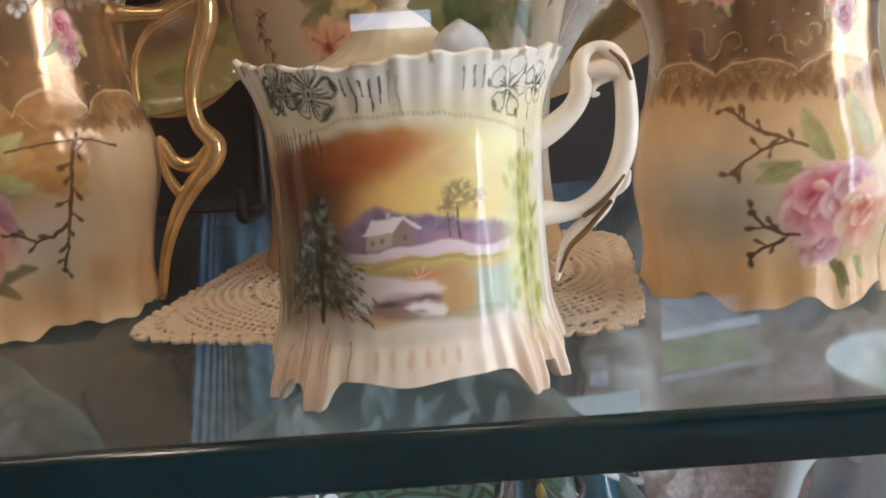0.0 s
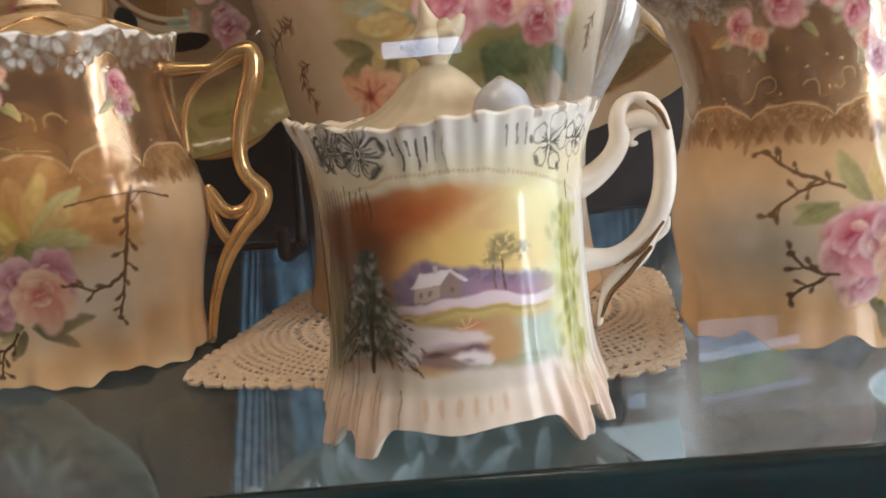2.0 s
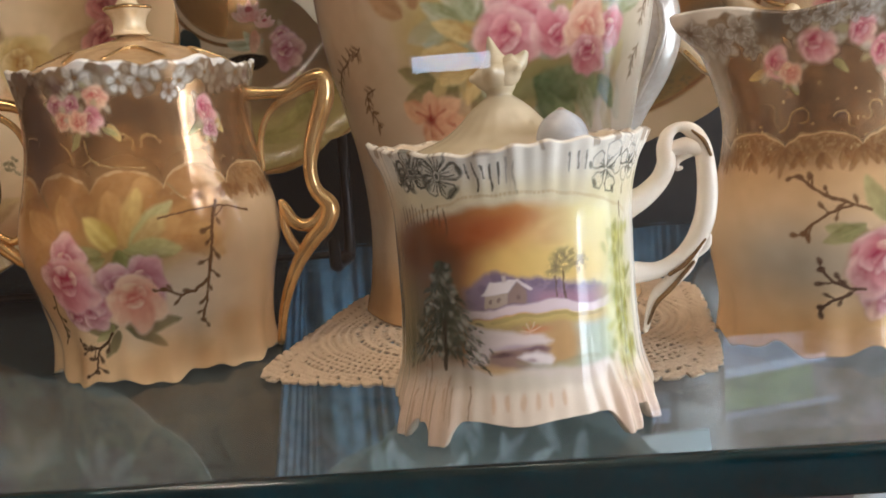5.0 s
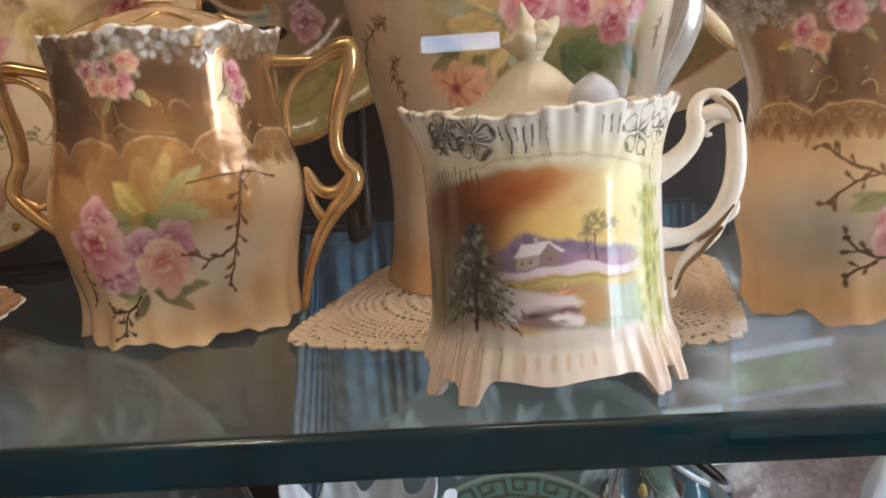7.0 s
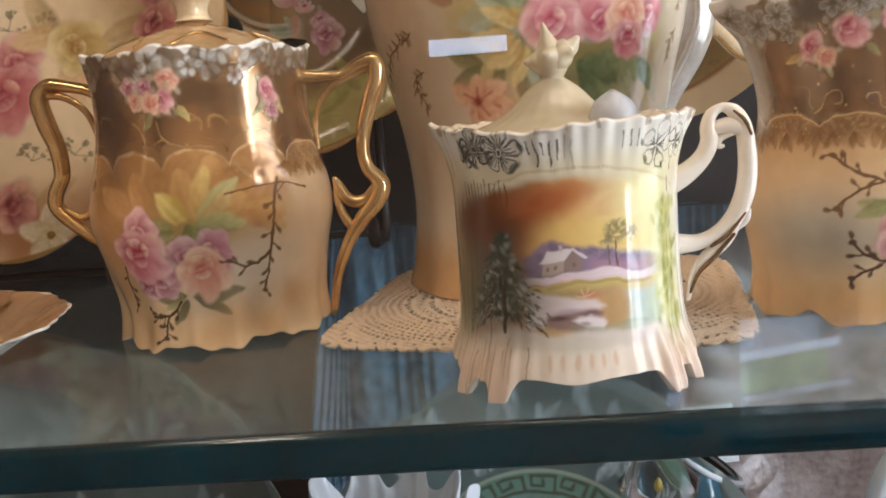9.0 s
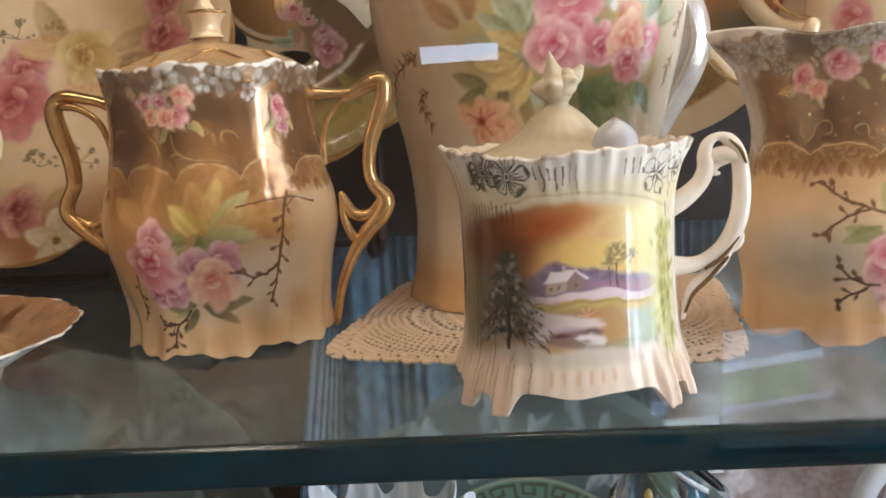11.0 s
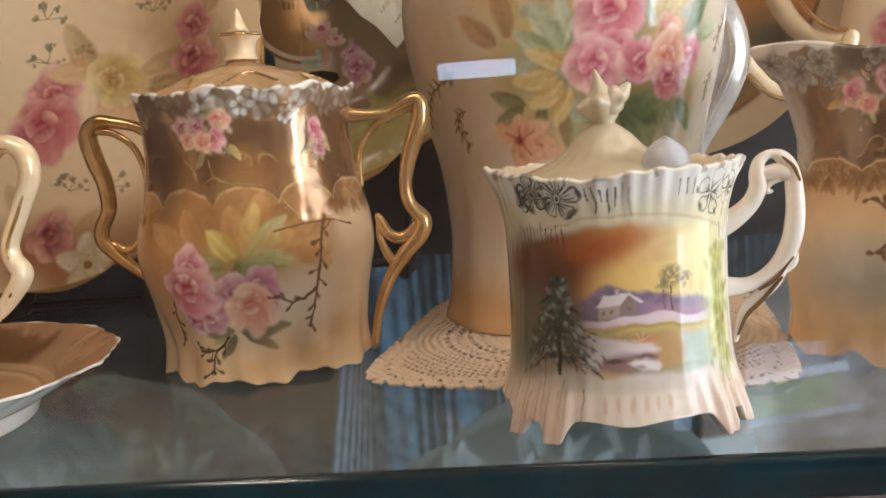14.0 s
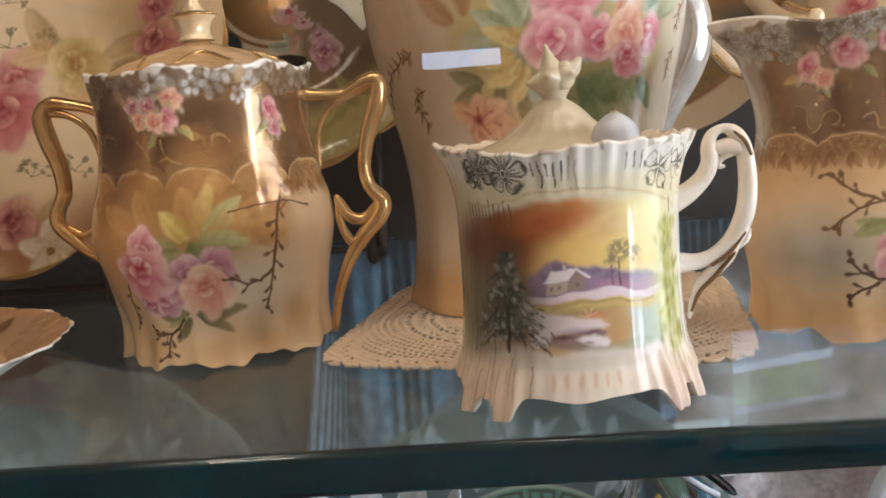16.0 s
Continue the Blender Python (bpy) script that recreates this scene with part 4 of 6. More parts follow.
part("spur", tube("spur", HX([(48.6, 40.0, 1.4), (45.6, 34.6, 1.7), (40.8, 30.6, 2.0), (37.4, 27.6, 1.7), (35.4, 23.4, 1.2), (34.0, 18.0, 0.7)]), 40, 12), WHITE_GLAZE, handle)
part("gilt_line", tube("gilt_line", [(0.0405, -0.0024, 0.0332, 0.0005), (0.0450, -0.0028, 0.0362, 0.0006), (0.0500, -0.0026, 0.0420, 0.0004)], 30, 8), AGED_GILT, handle, "worn dark gold line")

part("gilt_line", tube("gilt_line", [(0.0470, -0.0018, 0.0360, 0.0005), (0.0410, -0.0019, 0.0296, 0.0007), (0.0368, -0.0016, 0.0254, 0.0006), (0.0345, -0.0012, 0.0200, 0.0004)], 30, 8), AGED_GILT, handle, "worn dark gold line")

lid = thing("pot_lid", "cream china domed lid with a pointed flower knob", "lid", (0.021, 0.052, 0.0))
part("dome", lathe("dome", rounded_profile([(0.0005, 0.0650), (0.018, 0.0650), (0.0285, 0.0675), (0.0288, 0.0685), (0.0222, 0.0706), (0.0160, 0.0730), (0.0114, 0.0764), (0.0082, 0.0798), (0.0052, 0.0822), (0.0034, 0.0836), (0.0044, 0.0855), (0.0042, 0.0870), (0.0002, 0.0872)], 60), 96, wobble=lambda a, v: 1 + 0.010 * np.cos(22 * a) * np.exp(-((v - 0.42) / 0.16) ** 2)), LID_GLAZE, lid)
knob = part("knob", lathe("knob", rounded_profile([(0.0005, 0.0860), (0.0042, 0.0862), (0.0040, 0.0876), (0.0046, 0.0890), (0.0050, 0.0902), (0.0042, 0.0916), (0.0030, 0.0930), (0.0019, 0.0950), (0.0011, 0.0972), (0.0004, 0.0992)], 48), 48, wobble=lambda a, v: 1 + 0.10 * np.cos(4 * a + 0.25) * np.exp(-((v - 0.5) / 0.25) ** 2)), LID_GLAZE, lid, "flower-shaped knob with a point")
knob.matrix_basis = Matrix.Translation((0, 0, 0.086)) @ Matrix.Rotation(radians(-11), 4, "Y") @ Matrix.Translation((0.0006, 0, -0.086))
for deg, up, out in ((-8, 0.0012, 1.0), (60, 0.0002, 0.9), (128, 0.0004, 0.85), (196, -0.0002, 0.88), (256, 0.0, 0.9), (312, -0.0004, 0.92)):
    c, d = math.cos(radians(deg)) * out, math.sin(radians(deg)) * out
    part("petal", tube("petal", [(0.0018 * c, 0.0018 * d, 0.0880, 0.0032), (0.0040 * c, 0.0040 * d, 0.0889 + up, 0.0034), (0.0062 * c, 0.0062 * d, 0.0895 + up, 0.0025), (0.0080 * c, 0.0080 * d, 0.0899 + 1.9 * up, 0.0012)], 24, 12, 1.25, (-d, c, 0)), LID_GLAZE, knob)
ladle = thing("mustard_ladle", "bluish white china ladle with a bulb end resting in the pot", "ladle", (0.0354, 0.0350, -0.0006))
part("bulb", lathe("bulb", rounded_profile([(0.0004, 0.0630), (0.0038, 0.0640), (0.0061, 0.0672), (0.0067, 0.0706), (0.0063, 0.0738), (0.0051, 0.0762), (0.0031, 0.0780), (0.0012, 0.0791), (0.0002, 0.0795)], 40), 48), BLUE_GLAZE, ladle)
part("tip", lathe("tip", [(0.0022, 0.0784), (0.0015, 0.0789), (0.0008, 0.0795), (0.0002, 0.0797)], 24), WORN, ladle, "worn brown tip")
part("stem", tube("stem", [(0, 0, 0.064, 0.0019), (-0.004, 0.002, 0.050, 0.0017), (-0.011, 0.005, 0.028, 0.0016), (-0.015, 0.006, 0.0125, 0.0022)], 30, 12), BLUE_GLAZE, ladle)


# ---- the sugar bowl ----
LUSTRE, CREAMY = srgb(190, 152, 106), srgb(232, 202, 160)
PINK = (srgb(246, 204, 196), srgb(222, 122, 134), srgb(170, 54, 80))
MAUVE = (srgb(238, 198, 194), srgb(200, 120, 134), srgb(146, 60, 84))
PEACH = (srgb(248, 216, 182), srgb(236, 172, 142), srgb(204, 104, 92))
YELLOW = (srgb(246, 224, 160), srgb(222, 186, 108), srgb(170, 124, 66))
RUST = (srgb(240, 184, 138), srgb(216, 132, 88), srgb(150, 74, 50))
TWIG = srgb(122, 90, 60)


def floral_ground(p, band, top, mm, pitch, phase, rise, glow, middle=0.0, reach=400.0, curls=True):
    """Cream body, brown lustre shoulder over gilt arches, and a rim of white blossoms."""
    X, Y = p.wx, p.wy
    rnd = random.Random(int(mm))
    p.over((1 - step(Y, 6, 26)) * 0.55, srgb(232, 190, 134))
    side = 1 - step(np.abs(X - middle), reach, reach * 1.35)
    amber = glow * side
    p.over(step(Y, band - 30, band - 6) * amber * (0.5 + 0.5 * step(fbm(X * 0.05 + 2, Y * 0.05), 0.35, 0.6)), srgb(214, 158, 92))
    p.over(step(Y, band - 16, band) * amber * step(fbm(X * 0.09 + 12, Y * 0.08), 0.42, 0.66) * 0.6, srgb(176, 122, 68))
    p.gold = np.maximum(p.gold, step(Y, band - 20, band - 2) * amber * 0.45)
    if reach < 10:
        p.over(step(Y, band - 28, band - 2) * 0.8, srgb(210, 166, 112))
    u = ((X - phase) / pitch + 0.5) % 1 - 0.5
    arch = band + rise * np.sqrt(np.clip(1 - (2 * u) ** 2, 0, 1)) + 0.5 * (fbm(X * 0.3, Y * 0.3) - 0.5)
    # mottled tan under each arch
    under = step(Y, band - 7 - 3 * np.abs(u), band + 1.5) * (1 - step(Y, arch - 0.5, arch + 0.3))
    p.gild(under * (0.85 - 0.60 * amber), srgb(172, 126, 76) if reach < 10 else srgb(200, 152, 94), 0.55)
    p.over(under * step(fbm(X * 1.1, Y * 1.1), 0.48, 0.62) * (0.45 - 0.34 * side), srgb(226, 190, 136), True)
    p.over(under * step(fbm(X * 0.8 + 30, Y * 0.8), 0.52, 0.66) * (0.35 - 0.22 * side), srgb(148, 106, 60), True)
    # the lustre shoulder
    up = step(Y, arch - 0.2, arch + 0.8)
    p.gild(up * (0.90 + 0.1 * fbm(X * 0.12, Y * 0.12)), LUSTRE, 0.86)
    # broad dark and pale streaks painted in place of room reflections, with fine mottling
    p.over(up * step(fbm(X * 0.07 + 4, Y * 0.05), 0.36, 0.64) * 0.60, srgb(116, 86, 58), True)
    p.over(up * step(fbm(X * 0.9, Y * 0.9), 0.45, 0.75) * 0.25, srgb(132, 98, 64), True)
    p.over(up * step(fbm(X * 0.12 + 40, Y * 0.18), 0.55, 0.8) * 0.50, srgb(222, 168, 104), True)
    p.over(up * step(fbm(X * 0.10 + 70, Y * 0.03), 0.60, 0.8) * 0.35, srgb(186, 164, 134), True)
    # the lustre thins out towards the arches, which keep a worn gilt line
    p.over(up * (1 - step(Y - arch, 1, 18)) * 0.72 * side, srgb(198, 150, 94), True)
    p.gold *= 1 - 0.3 * up * (1 - step(Y - arch, 1, 10)) * side
    worn = 0.35 + 0.65 * step(fbm(X * 0.22 + 9, Y * 0.22), 0.38, 0.6)
    p.gild((1 - step(np.abs(Y - arch - 0.4), 0.3, 0.9)) * (0.6 if reach > 10 else 0.35) * worn, srgb(232, 202, 152), 0.30)
    p.gild((1 - step(np.abs(Y - arch + 0.9), 0.15, 0.45)) * 0.4 * worn, srgb(160, 116, 68), 0.4)
    n = int(mm / pitch) + 1
    for k in range(-n, n + 1):
        for cx, cy, fan, ln in ((phase + pitch * (k + 0.5), band + 1.0, (-30, -60, -90, -120, -150), 6.4), (phase + pitch * k, band - 1.0, (-60, -90, -120), 4.6), (phase + pitch * (k + 0.27), band + 0.5, (-70, -105), 5.0), (phase + pitch * (k - 0.27), band + 0.5, (-75, -110), 5.0)):
            for q in fan:
                p.leaf(cx, cy, ln * rnd.uniform(0.8, 1.2) * (1.3 if reach < 10 else 1.0), 3.2, q + rnd.uniform(-10, 10), srgb(158, 114, 66), srgb(106, 72, 38), 0.62 if abs(cx - middle) > reach * 1.1 else 0.32)
    # rim: white and grey blossoms over a ragged pale band
    p.over(step(Y, top - 11 + 6 * fbm(X * 0.12, Y * 0 + 8), top - 4) * 0.32, srgb(186, 170, 148))
    for k in range(64):
        fx = -mm + 2 * mm * k / 64 + rnd.uniform(-1, 1)
        fy = top - rnd.uniform(2.0, 10.5)
        g = rnd.choice((srgb(246, 242, 234), srgb(232, 226, 214), srgb(206, 198, 184), srgb(176, 162, 142), srgb(150, 132, 110), srgb(120, 100, 80))[(0 if math.sin(fx * 0.085 + 0.4) > 0 else 2):(4 if math.sin(fx * 0.085 + 0.4) > 0 else 6)])
        r = rnd.uniform(3.4, 5.8)
        spin = rnd.uniform(0, 72)
        for q in range(5):
            b = radians(q * 72 + spin)
            px, py = fx + 0.58 * r * math.cos(b), fy + 0.58 * r * math.sin(b)
            p.dab(px, py, r * 0.50, r * 0.44, math.degrees(b), 0.35, 0.5, srgb(96, 78, 56))
            p.dab(px, py, r * rnd.uniform(0.38, 0.50), r * rnd.uniform(0.30, 0.42), math.degrees(b) + rnd.uniform(-20, 20), 0.6, rnd.uniform(0.6, 0.95), g)
            p.stroke([(fx, fy), (fx + 0.66 * r * math.cos(b), fy + 0.5 * r * math.sin(b))], 0.34, srgb(124, 104, 78), 0.4)
        p.dab(fx, fy, 0.8, 0.8, 0, 0.3, 1.0, srgb(128, 98, 62))
    for k in range(48):
        fx = rnd.uniform(-mm, mm)
        p.dab(fx, top - rnd.uniform(2, 10), rnd.uniform(1.2, 3.4), rnd.uniform(1.2, 3.0), rnd.uniform(0, 180), 0.5, 0.65, rnd.choice((srgb(104, 80, 54), srgb(126, 94, 66), srgb(112, 84, 74))))
    p.over(step(Y - 0.9 * np.sin(X * 0.55) - 0.5 * np.sin(X * 1.3), top - 2.0, top - 0.9) * 0.95, srgb(248, 242, 232))
    # gilt scrolls on the shoulder, a shadow line painted beside each to look raised
    for k in range(-n, n + 1 if curls else -n):
        for s in (-1, 1):
            cx, cy, r, a0 = phase + pitch * (k + s * 0.23) + rnd.uniform(-1.5, 1.5), band + rise + rnd.uniform(3.5, 6.5), rnd.uniform(2.4, 3.6), rnd.uniform(-40, 40)
            curl = [(cx + s * r * (1.15 - 0.0024 * q) * math.cos(radians(q + a0)), cy + r * (1.0 - 0.0022 * q) * math.sin(radians(q + a0))) for q in range(300, -1, -20)]
            (ex, ey), (fx, fy) = curl[-1], curl[-2]
            tail = [(ex + (ex - fx) * q + s * 0.6 * q * q * 0.25, ey + (ey - fy) * q * (1 - 0.10 * q)) for q in (0.8, 1.8, 3.0, 4.2)]
            line = curl + tail
            shown = rnd.choice((0.15, 0.3, 0.6, 0.9))
            p.stroke([(qx + 0.3, qy - 0.35) for qx, qy in line], 0.5, srgb(92, 66, 40), 0.55 * shown)
            p.stroke(line[rnd.randrange(0, 6):], 0.34, srgb(250, 212, 140), 0.9 * shown, 0.85)
    for k in range(60):
        gx, gy = rnd.uniform(-mm, mm), rnd.uniform(band - 2, top - 14)
        v = p.near(gx, gy, 2)
        v.gild(v.blob(gx, gy, rnd.uniform(0.3, 0.7), 0.35, rnd.uniform(0, 180), 0.3), srgb(246, 210, 146), 0.6)


def spray(p, dg, items):
    """Painted flowers given as (kind, degrees round, height, size, turn)."""
    for i, (kind, d, z, r, *rest) in enumerate(items):
        x, turn = d * dg, (rest[0] if rest else 0)
        if kind in ("pink", "mauve", "peach", "yellow", "rust"):
            p.rose(x, z, r, *{"pink": PINK, "mauve": MAUVE, "peach": PEACH, "yellow": YELLOW, "rust": RUST}[kind], seed=i + 3, face=turn - 70)
        elif kind == "leaf":
            p.leaf(x, z, r, r * 0.46, turn, srgb(188, 182, 122), srgb(128, 128, 74), 0.78)
        elif kind == "pale":
            p.leaf(x, z, r, r * 0.52, turn, *((srgb(238, 214, 140), srgb(196, 156, 84)), (srgb(226, 196, 122), srgb(172, 128, 62)), (srgb(212, 208, 150), srgb(150, 148, 88)))[i % 3], 0.80)
        elif kind == "amber":
            p.leaf(x, z, r, r * 0.62, turn, srgb(224, 180, 112), srgb(184, 128, 68), 0.52)
        elif kind == "dark":
            p.leaf(x, z, r, r * 0.40, turn, srgb(132, 124, 82), srgb(96, 92, 58), 0.85)
        elif kind == "orange":
            for k in range(5):
                p.leaf(x, z, r, r * 0.55, turn + 72 * k, srgb(244, 190, 146), srgb(206, 118, 84), 0.9)
            p.over(p.blob(x, z, r * 0.2, r * 0.2), srgb(120, 60, 46))


SG = 0.042 * 1000 * math.pi / 180
SUGAR_R = curve_of([(-2, 40.0), (4, 38.6), (14, 38.2), (28, 41.0), (44, 44.6), (56, 43.6), (68, 40.6), (80, 38.9), (92, 39.0), (100, 40.4), (106, 41.6)])


def sugar_radius(a, z):
    r = SUGAR_R(z)
    base, rim = 1 - step(z, 0.004, 0.036), step(z, 0.085, 0.104)
    folds = 0.0010 * (bell(a, -12, 3.5) + bell(a, 22, 4) + bell(a, 47, 4) - bell(a, -4, 4) - bell(a, 34, 5)) * (1 - step(z, 0.010, 0.030))
    return r + folds + 0.0016 * np.cos(4 * a + 0.5) * base + 0.0008 * np.cos(16 * a + 0.8 * np.sin(3 * a)) * base + 0.0005 * np.cos(14 * a) * rim + 0.0006 * np.cos(8 * a + 0.7) * step(z, 0.05, 0.07)


def sugar_paint(x, y):
    p = Paint(x, y, CREAMY)
    p.wash(24 * SG, 28, 30, 20, srgb(242, 226, 202), 0.6)
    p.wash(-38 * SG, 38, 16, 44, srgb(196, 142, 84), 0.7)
    floral_ground(p, 62.6, 104, 132, 30.5 * SG, 10.0 * SG, 7.0, 0.95, 2 * SG, 44 * SG, curls=False)
    # flat gilt scrolls on the shoulder; a painted shadow below makes them seem raised
    for line in ([(-6.5, 80), (-6.3, 78), (-5.0, 75.4), (-1.6, 72.9), (5.3, 71.3), (12, 71.4), (18.7, 70.8)], [(8.2, 81.0), (9.6, 82.0), (11.4, 81.7), (11.8, 80.3), (10.4, 79.9)], [(11.6, 81.5), (13.6, 80.2), (14.5, 78.6), (14.6, 77.2)],
                 [(18.0, 77.8), (18.0, 79.4), (19.0, 80.6), (21.8, 81.1), (25.1, 80.7), (26.6, 79.2)], [(-20.9, 79.6), (-16.3, 78.1), (-13.6, 75.6), (-12.6, 73.6)], [(26.8, 65.2), (30.4, 61.6), (34.4, 58.9)], [(55, 71), (57.5, 72.4), (60, 71.8)]):
        for sx, sz in ((0, 0), (-62, 1.5)):
            q = [((d + sx) * SG, z + sz) for d, z in line]
            p.stroke([(qx + 0.35, qz - 0.4) for qx, qz in q], 0.6, srgb(84, 60, 38), 0.6)
            p.stroke(q, 0.42, srgb(252, 216, 146), 0.95, 0.85)
    rnd = random.Random(11)
    p.wash(0 * SG, 50, 34, 16, srgb(190, 140, 78), 0.7)
    p.wash(6 * SG, 44, 20, 10, srgb(164, 136, 74), 0.7)
    # reflections on the lustre put into its colour: warm in front, dark at the sides
    p.wash(14 * SG, 76, 13, 9, srgb(222, 166, 98), 0.55)
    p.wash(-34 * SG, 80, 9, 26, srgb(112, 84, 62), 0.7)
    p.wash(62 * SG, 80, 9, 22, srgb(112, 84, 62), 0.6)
    spray(p, SG, [("amber", -14, 50, 15, 110), ("amber", -22, 50, 17, 150), ("amber", -18, 46, 16, 200), ("amber", 22, 47, 19, 40), ("amber", 26, 46, 18, 5), ("amber", 30, 48, 16, -25), ("amber", 14, 52, 17, 80)])
    spray(p, SG, [("amber", 6, 47, 18, 100), ("pale", 9, 46, 19, 78), ("pale", 10, 46, 19, 46), ("amber", 11, 47, 17, 24), ("leaf", -1, 45.5, 12, 178), ("leaf", 0, 44, 13, 205), ("leaf", 8, 45, 9, -75)])
    p.leaf(9 * SG, 46, 15, 8.5, -6, srgb(200, 192, 130), srgb(150, 144, 86), 0.9)
    p.leaf(8 * SG, 46, 13, 8.0, -40, srgb(190, 184, 124), srgb(130, 128, 72), 0.9)
    p.leaf(7 * SG, 46, 11, 7.0, -100, srgb(176, 178, 112), srgb(116, 120, 64), 0.9)
    p.leaf(5.5 * SG, 46.5, 15, 8.0, 138, srgb(226, 202, 120), srgb(184, 154, 74), 0.96)
    spray(p, SG, [("dark", 2, 20, 19, 4), ("dark", 0, 20, 14, 178), ("dark", 4, 20, 14, -32), ("dark", 0, 19, 11, -125), ("leaf", -2, 21, 9, 215)])
    spray(p, SG, [("mauve", -20, 26, 7.5, 90), ("mauve", -11, 26.5, 7.0, 60), ("mauve", -6.5, 32, 7.4, 20), ("pink", -17.5, 43.5, 8.0, 100), ("pink", -21.0, 35.5, 11.2, -10)])
    spray(p, SG, [("mauve", 2, 35, 7.4, 140), ("mauve", 13.5, 35, 8.0, 60), ("peach", 8.0, 28.5, 9.6, -10)])
    spray(p, SG, [("pale", 5, 85, 7, -60), ("leaf", -8, 83, 7, -120), ("leaf", 2, 84, 6, -30), ("mauve", -19, 91, 4.4), ("mauve", -12, 91.5, 4.0), ("peach", -17, 86.5, 3.8), ("peach", 0.4, 93.0, 4.6, 20), ("pink", -2.6, 86.4, 4.6, 60), ("peach", -9, 85.6, 4.2, 120)])
    spray(p, SG, [("pale", 56, 86, 7, -60), ("leaf", 46, 84, 6, 230), ("pink", 51.0, 87.4, 4.8, 50), ("mauve", 52.5, 82.0, 3.6, 20), ("pink", -60, 92, 5), ("peach", -70, 88, 5), ("leaf", -58, 40, 13, 160), ("pink", 150, 50, 9), ("peach", 170, 44, 8)])
    p.dab(-17 * SG, 98, 5, 4, 10, 0.7, 0.55, srgb(96, 66, 70))
    for d, z, q in ((-20, 8, 9), (24, 10, 12), (40, 6, 9), (56, 16, 9), (8, 5, 8)):
        p.wash(d * SG, z, q, q * 0.8, srgb(206, 158, 104), 0.55)
    p.twig([(64 * SG, 53.6), (50 * SG, 56), (36 * SG, 55.6), (23 * SG, 53.8)], TWIG, rnd, 0.7, 0.5, 9)
    p.twig([(47 * SG, 58), (43 * SG, 50), (42 * SG, 43.5), (41 * SG, 36), (39.5 * SG, 28), (38 * SG, 19)], TWIG, rnd, 1.0, 1.9, 1)
    p.twig([(40 * SG, 33), (34 * SG, 30), (28 * SG, 29.5), (21 * SG, 32)], TWIG, rnd, 0.9, 1.8, 1)
    p.twig([(-4.5 * SG, 18), (-10 * SG, 14), (-13 * SG, 10.5), (-14 * SG, 6)], srgb(84, 62, 42), rnd, 0.9, 1.8, 1)
    p.twig([(-10 * SG, 14), (-16 * SG, 12.8), (-20 * SG, 13.2)], srgb(84, 62, 42), rnd, 0.7, 1.4, 1)
    p.twig([(-33 * SG, 31), (-34.5 * SG, 24), (-34.5 * SG, 17)], srgb(100, 82, 54), rnd, 0.8, 1.6, 1)
    return p


sugar = thing("sugar_bowl", "cream and brown lustre china sugar bowl painted with pink roses", "sugar bowl", (-0.1034, 0.125, 0.0))
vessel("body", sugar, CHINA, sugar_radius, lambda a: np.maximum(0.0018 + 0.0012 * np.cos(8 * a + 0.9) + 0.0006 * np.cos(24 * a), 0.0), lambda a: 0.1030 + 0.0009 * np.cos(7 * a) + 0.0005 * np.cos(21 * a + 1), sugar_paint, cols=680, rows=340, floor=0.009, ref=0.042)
for nm, pts, curl, strip in (
    ("handle", [(37, 92.5, 3.0), (45, 92.0, 2.2), (53, 92.2, 1.9), (60, 95.6, 2.6), (65.2, 96.0, 3.1), (65.6, 89.5, 3.5), (62.4, 81, 3.3), (59.6, 73, 2.9), (58.2, 64, 2.5), (59.6, 57, 2.6), (64.0, 51.0, 3.3), (62.0, 45, 3.3), (56.5, 39.2, 3.0), (50, 30, 2.4), (44.5, 17, 1.8), (41.6, 3, 1.5)],
     [(46.8, 53.6, 1.3), (47.8, 51.2, 2.0), (50.0, 47.0, 2.3), (53.6, 44.8, 2.4), (58.0, 45.8, 2.2), (61.5, 50, 1.6)], [(63.0, 94, 1.6), (56, 91.4, 1.4), (48.6, 88, 1.3), (43.6, 82, 1.2), (41.4, 74, 1.2), (41.4, 66, 1.1)]),
    ("handle", [(-37.5, 90, 2.4), (-43, 93.5, 2.2), (-50, 95.4, 2.3), (-58, 96.4, 2.8), (-62.2, 91.4, 3.4), (-60.6, 82, 3.5), (-57.8, 73, 3.2), (-57.4, 63, 2.9), (-60.8, 56, 2.9), (-61.2, 51, 2.9), (-57.5, 46, 2.7), (-51, 40.0, 2.3), (-44, 34.5, 2.1), (-40, 29, 1.8)],
     [(-45, 54, 1.6), (-47, 49, 1.7), (-52, 46.5, 1.6), (-57, 49, 1.3)], [(-59, 93, 1.6), (-52, 91.5, 1.4), (-45, 86, 1.3), (-41.6, 77, 1.2), (-41.5, 68, 1.1)]),
):
    h = part(nm, tube(nm, HX(pts), 130, 16, 1.2), GOLD, sugar, "gilded scroll handle")
    part("curl", tube("curl", HX(curl), 40, 12), GOLD, h)
    part("inner_strip", tube("inner_strip", HX(strip), 50, 10), GOLD, h)
    if curl[0][0] > 0:
        part("bridge", tube("bridge", HX([(47.6, 52.4, 1.6), (47.0, 47.6, 1.5), (47.8, 42.4, 1.6), (50.0, 37.6, 1.9), (52.6, 34.6, 2.0)]), 24, 10), GOLD, h)

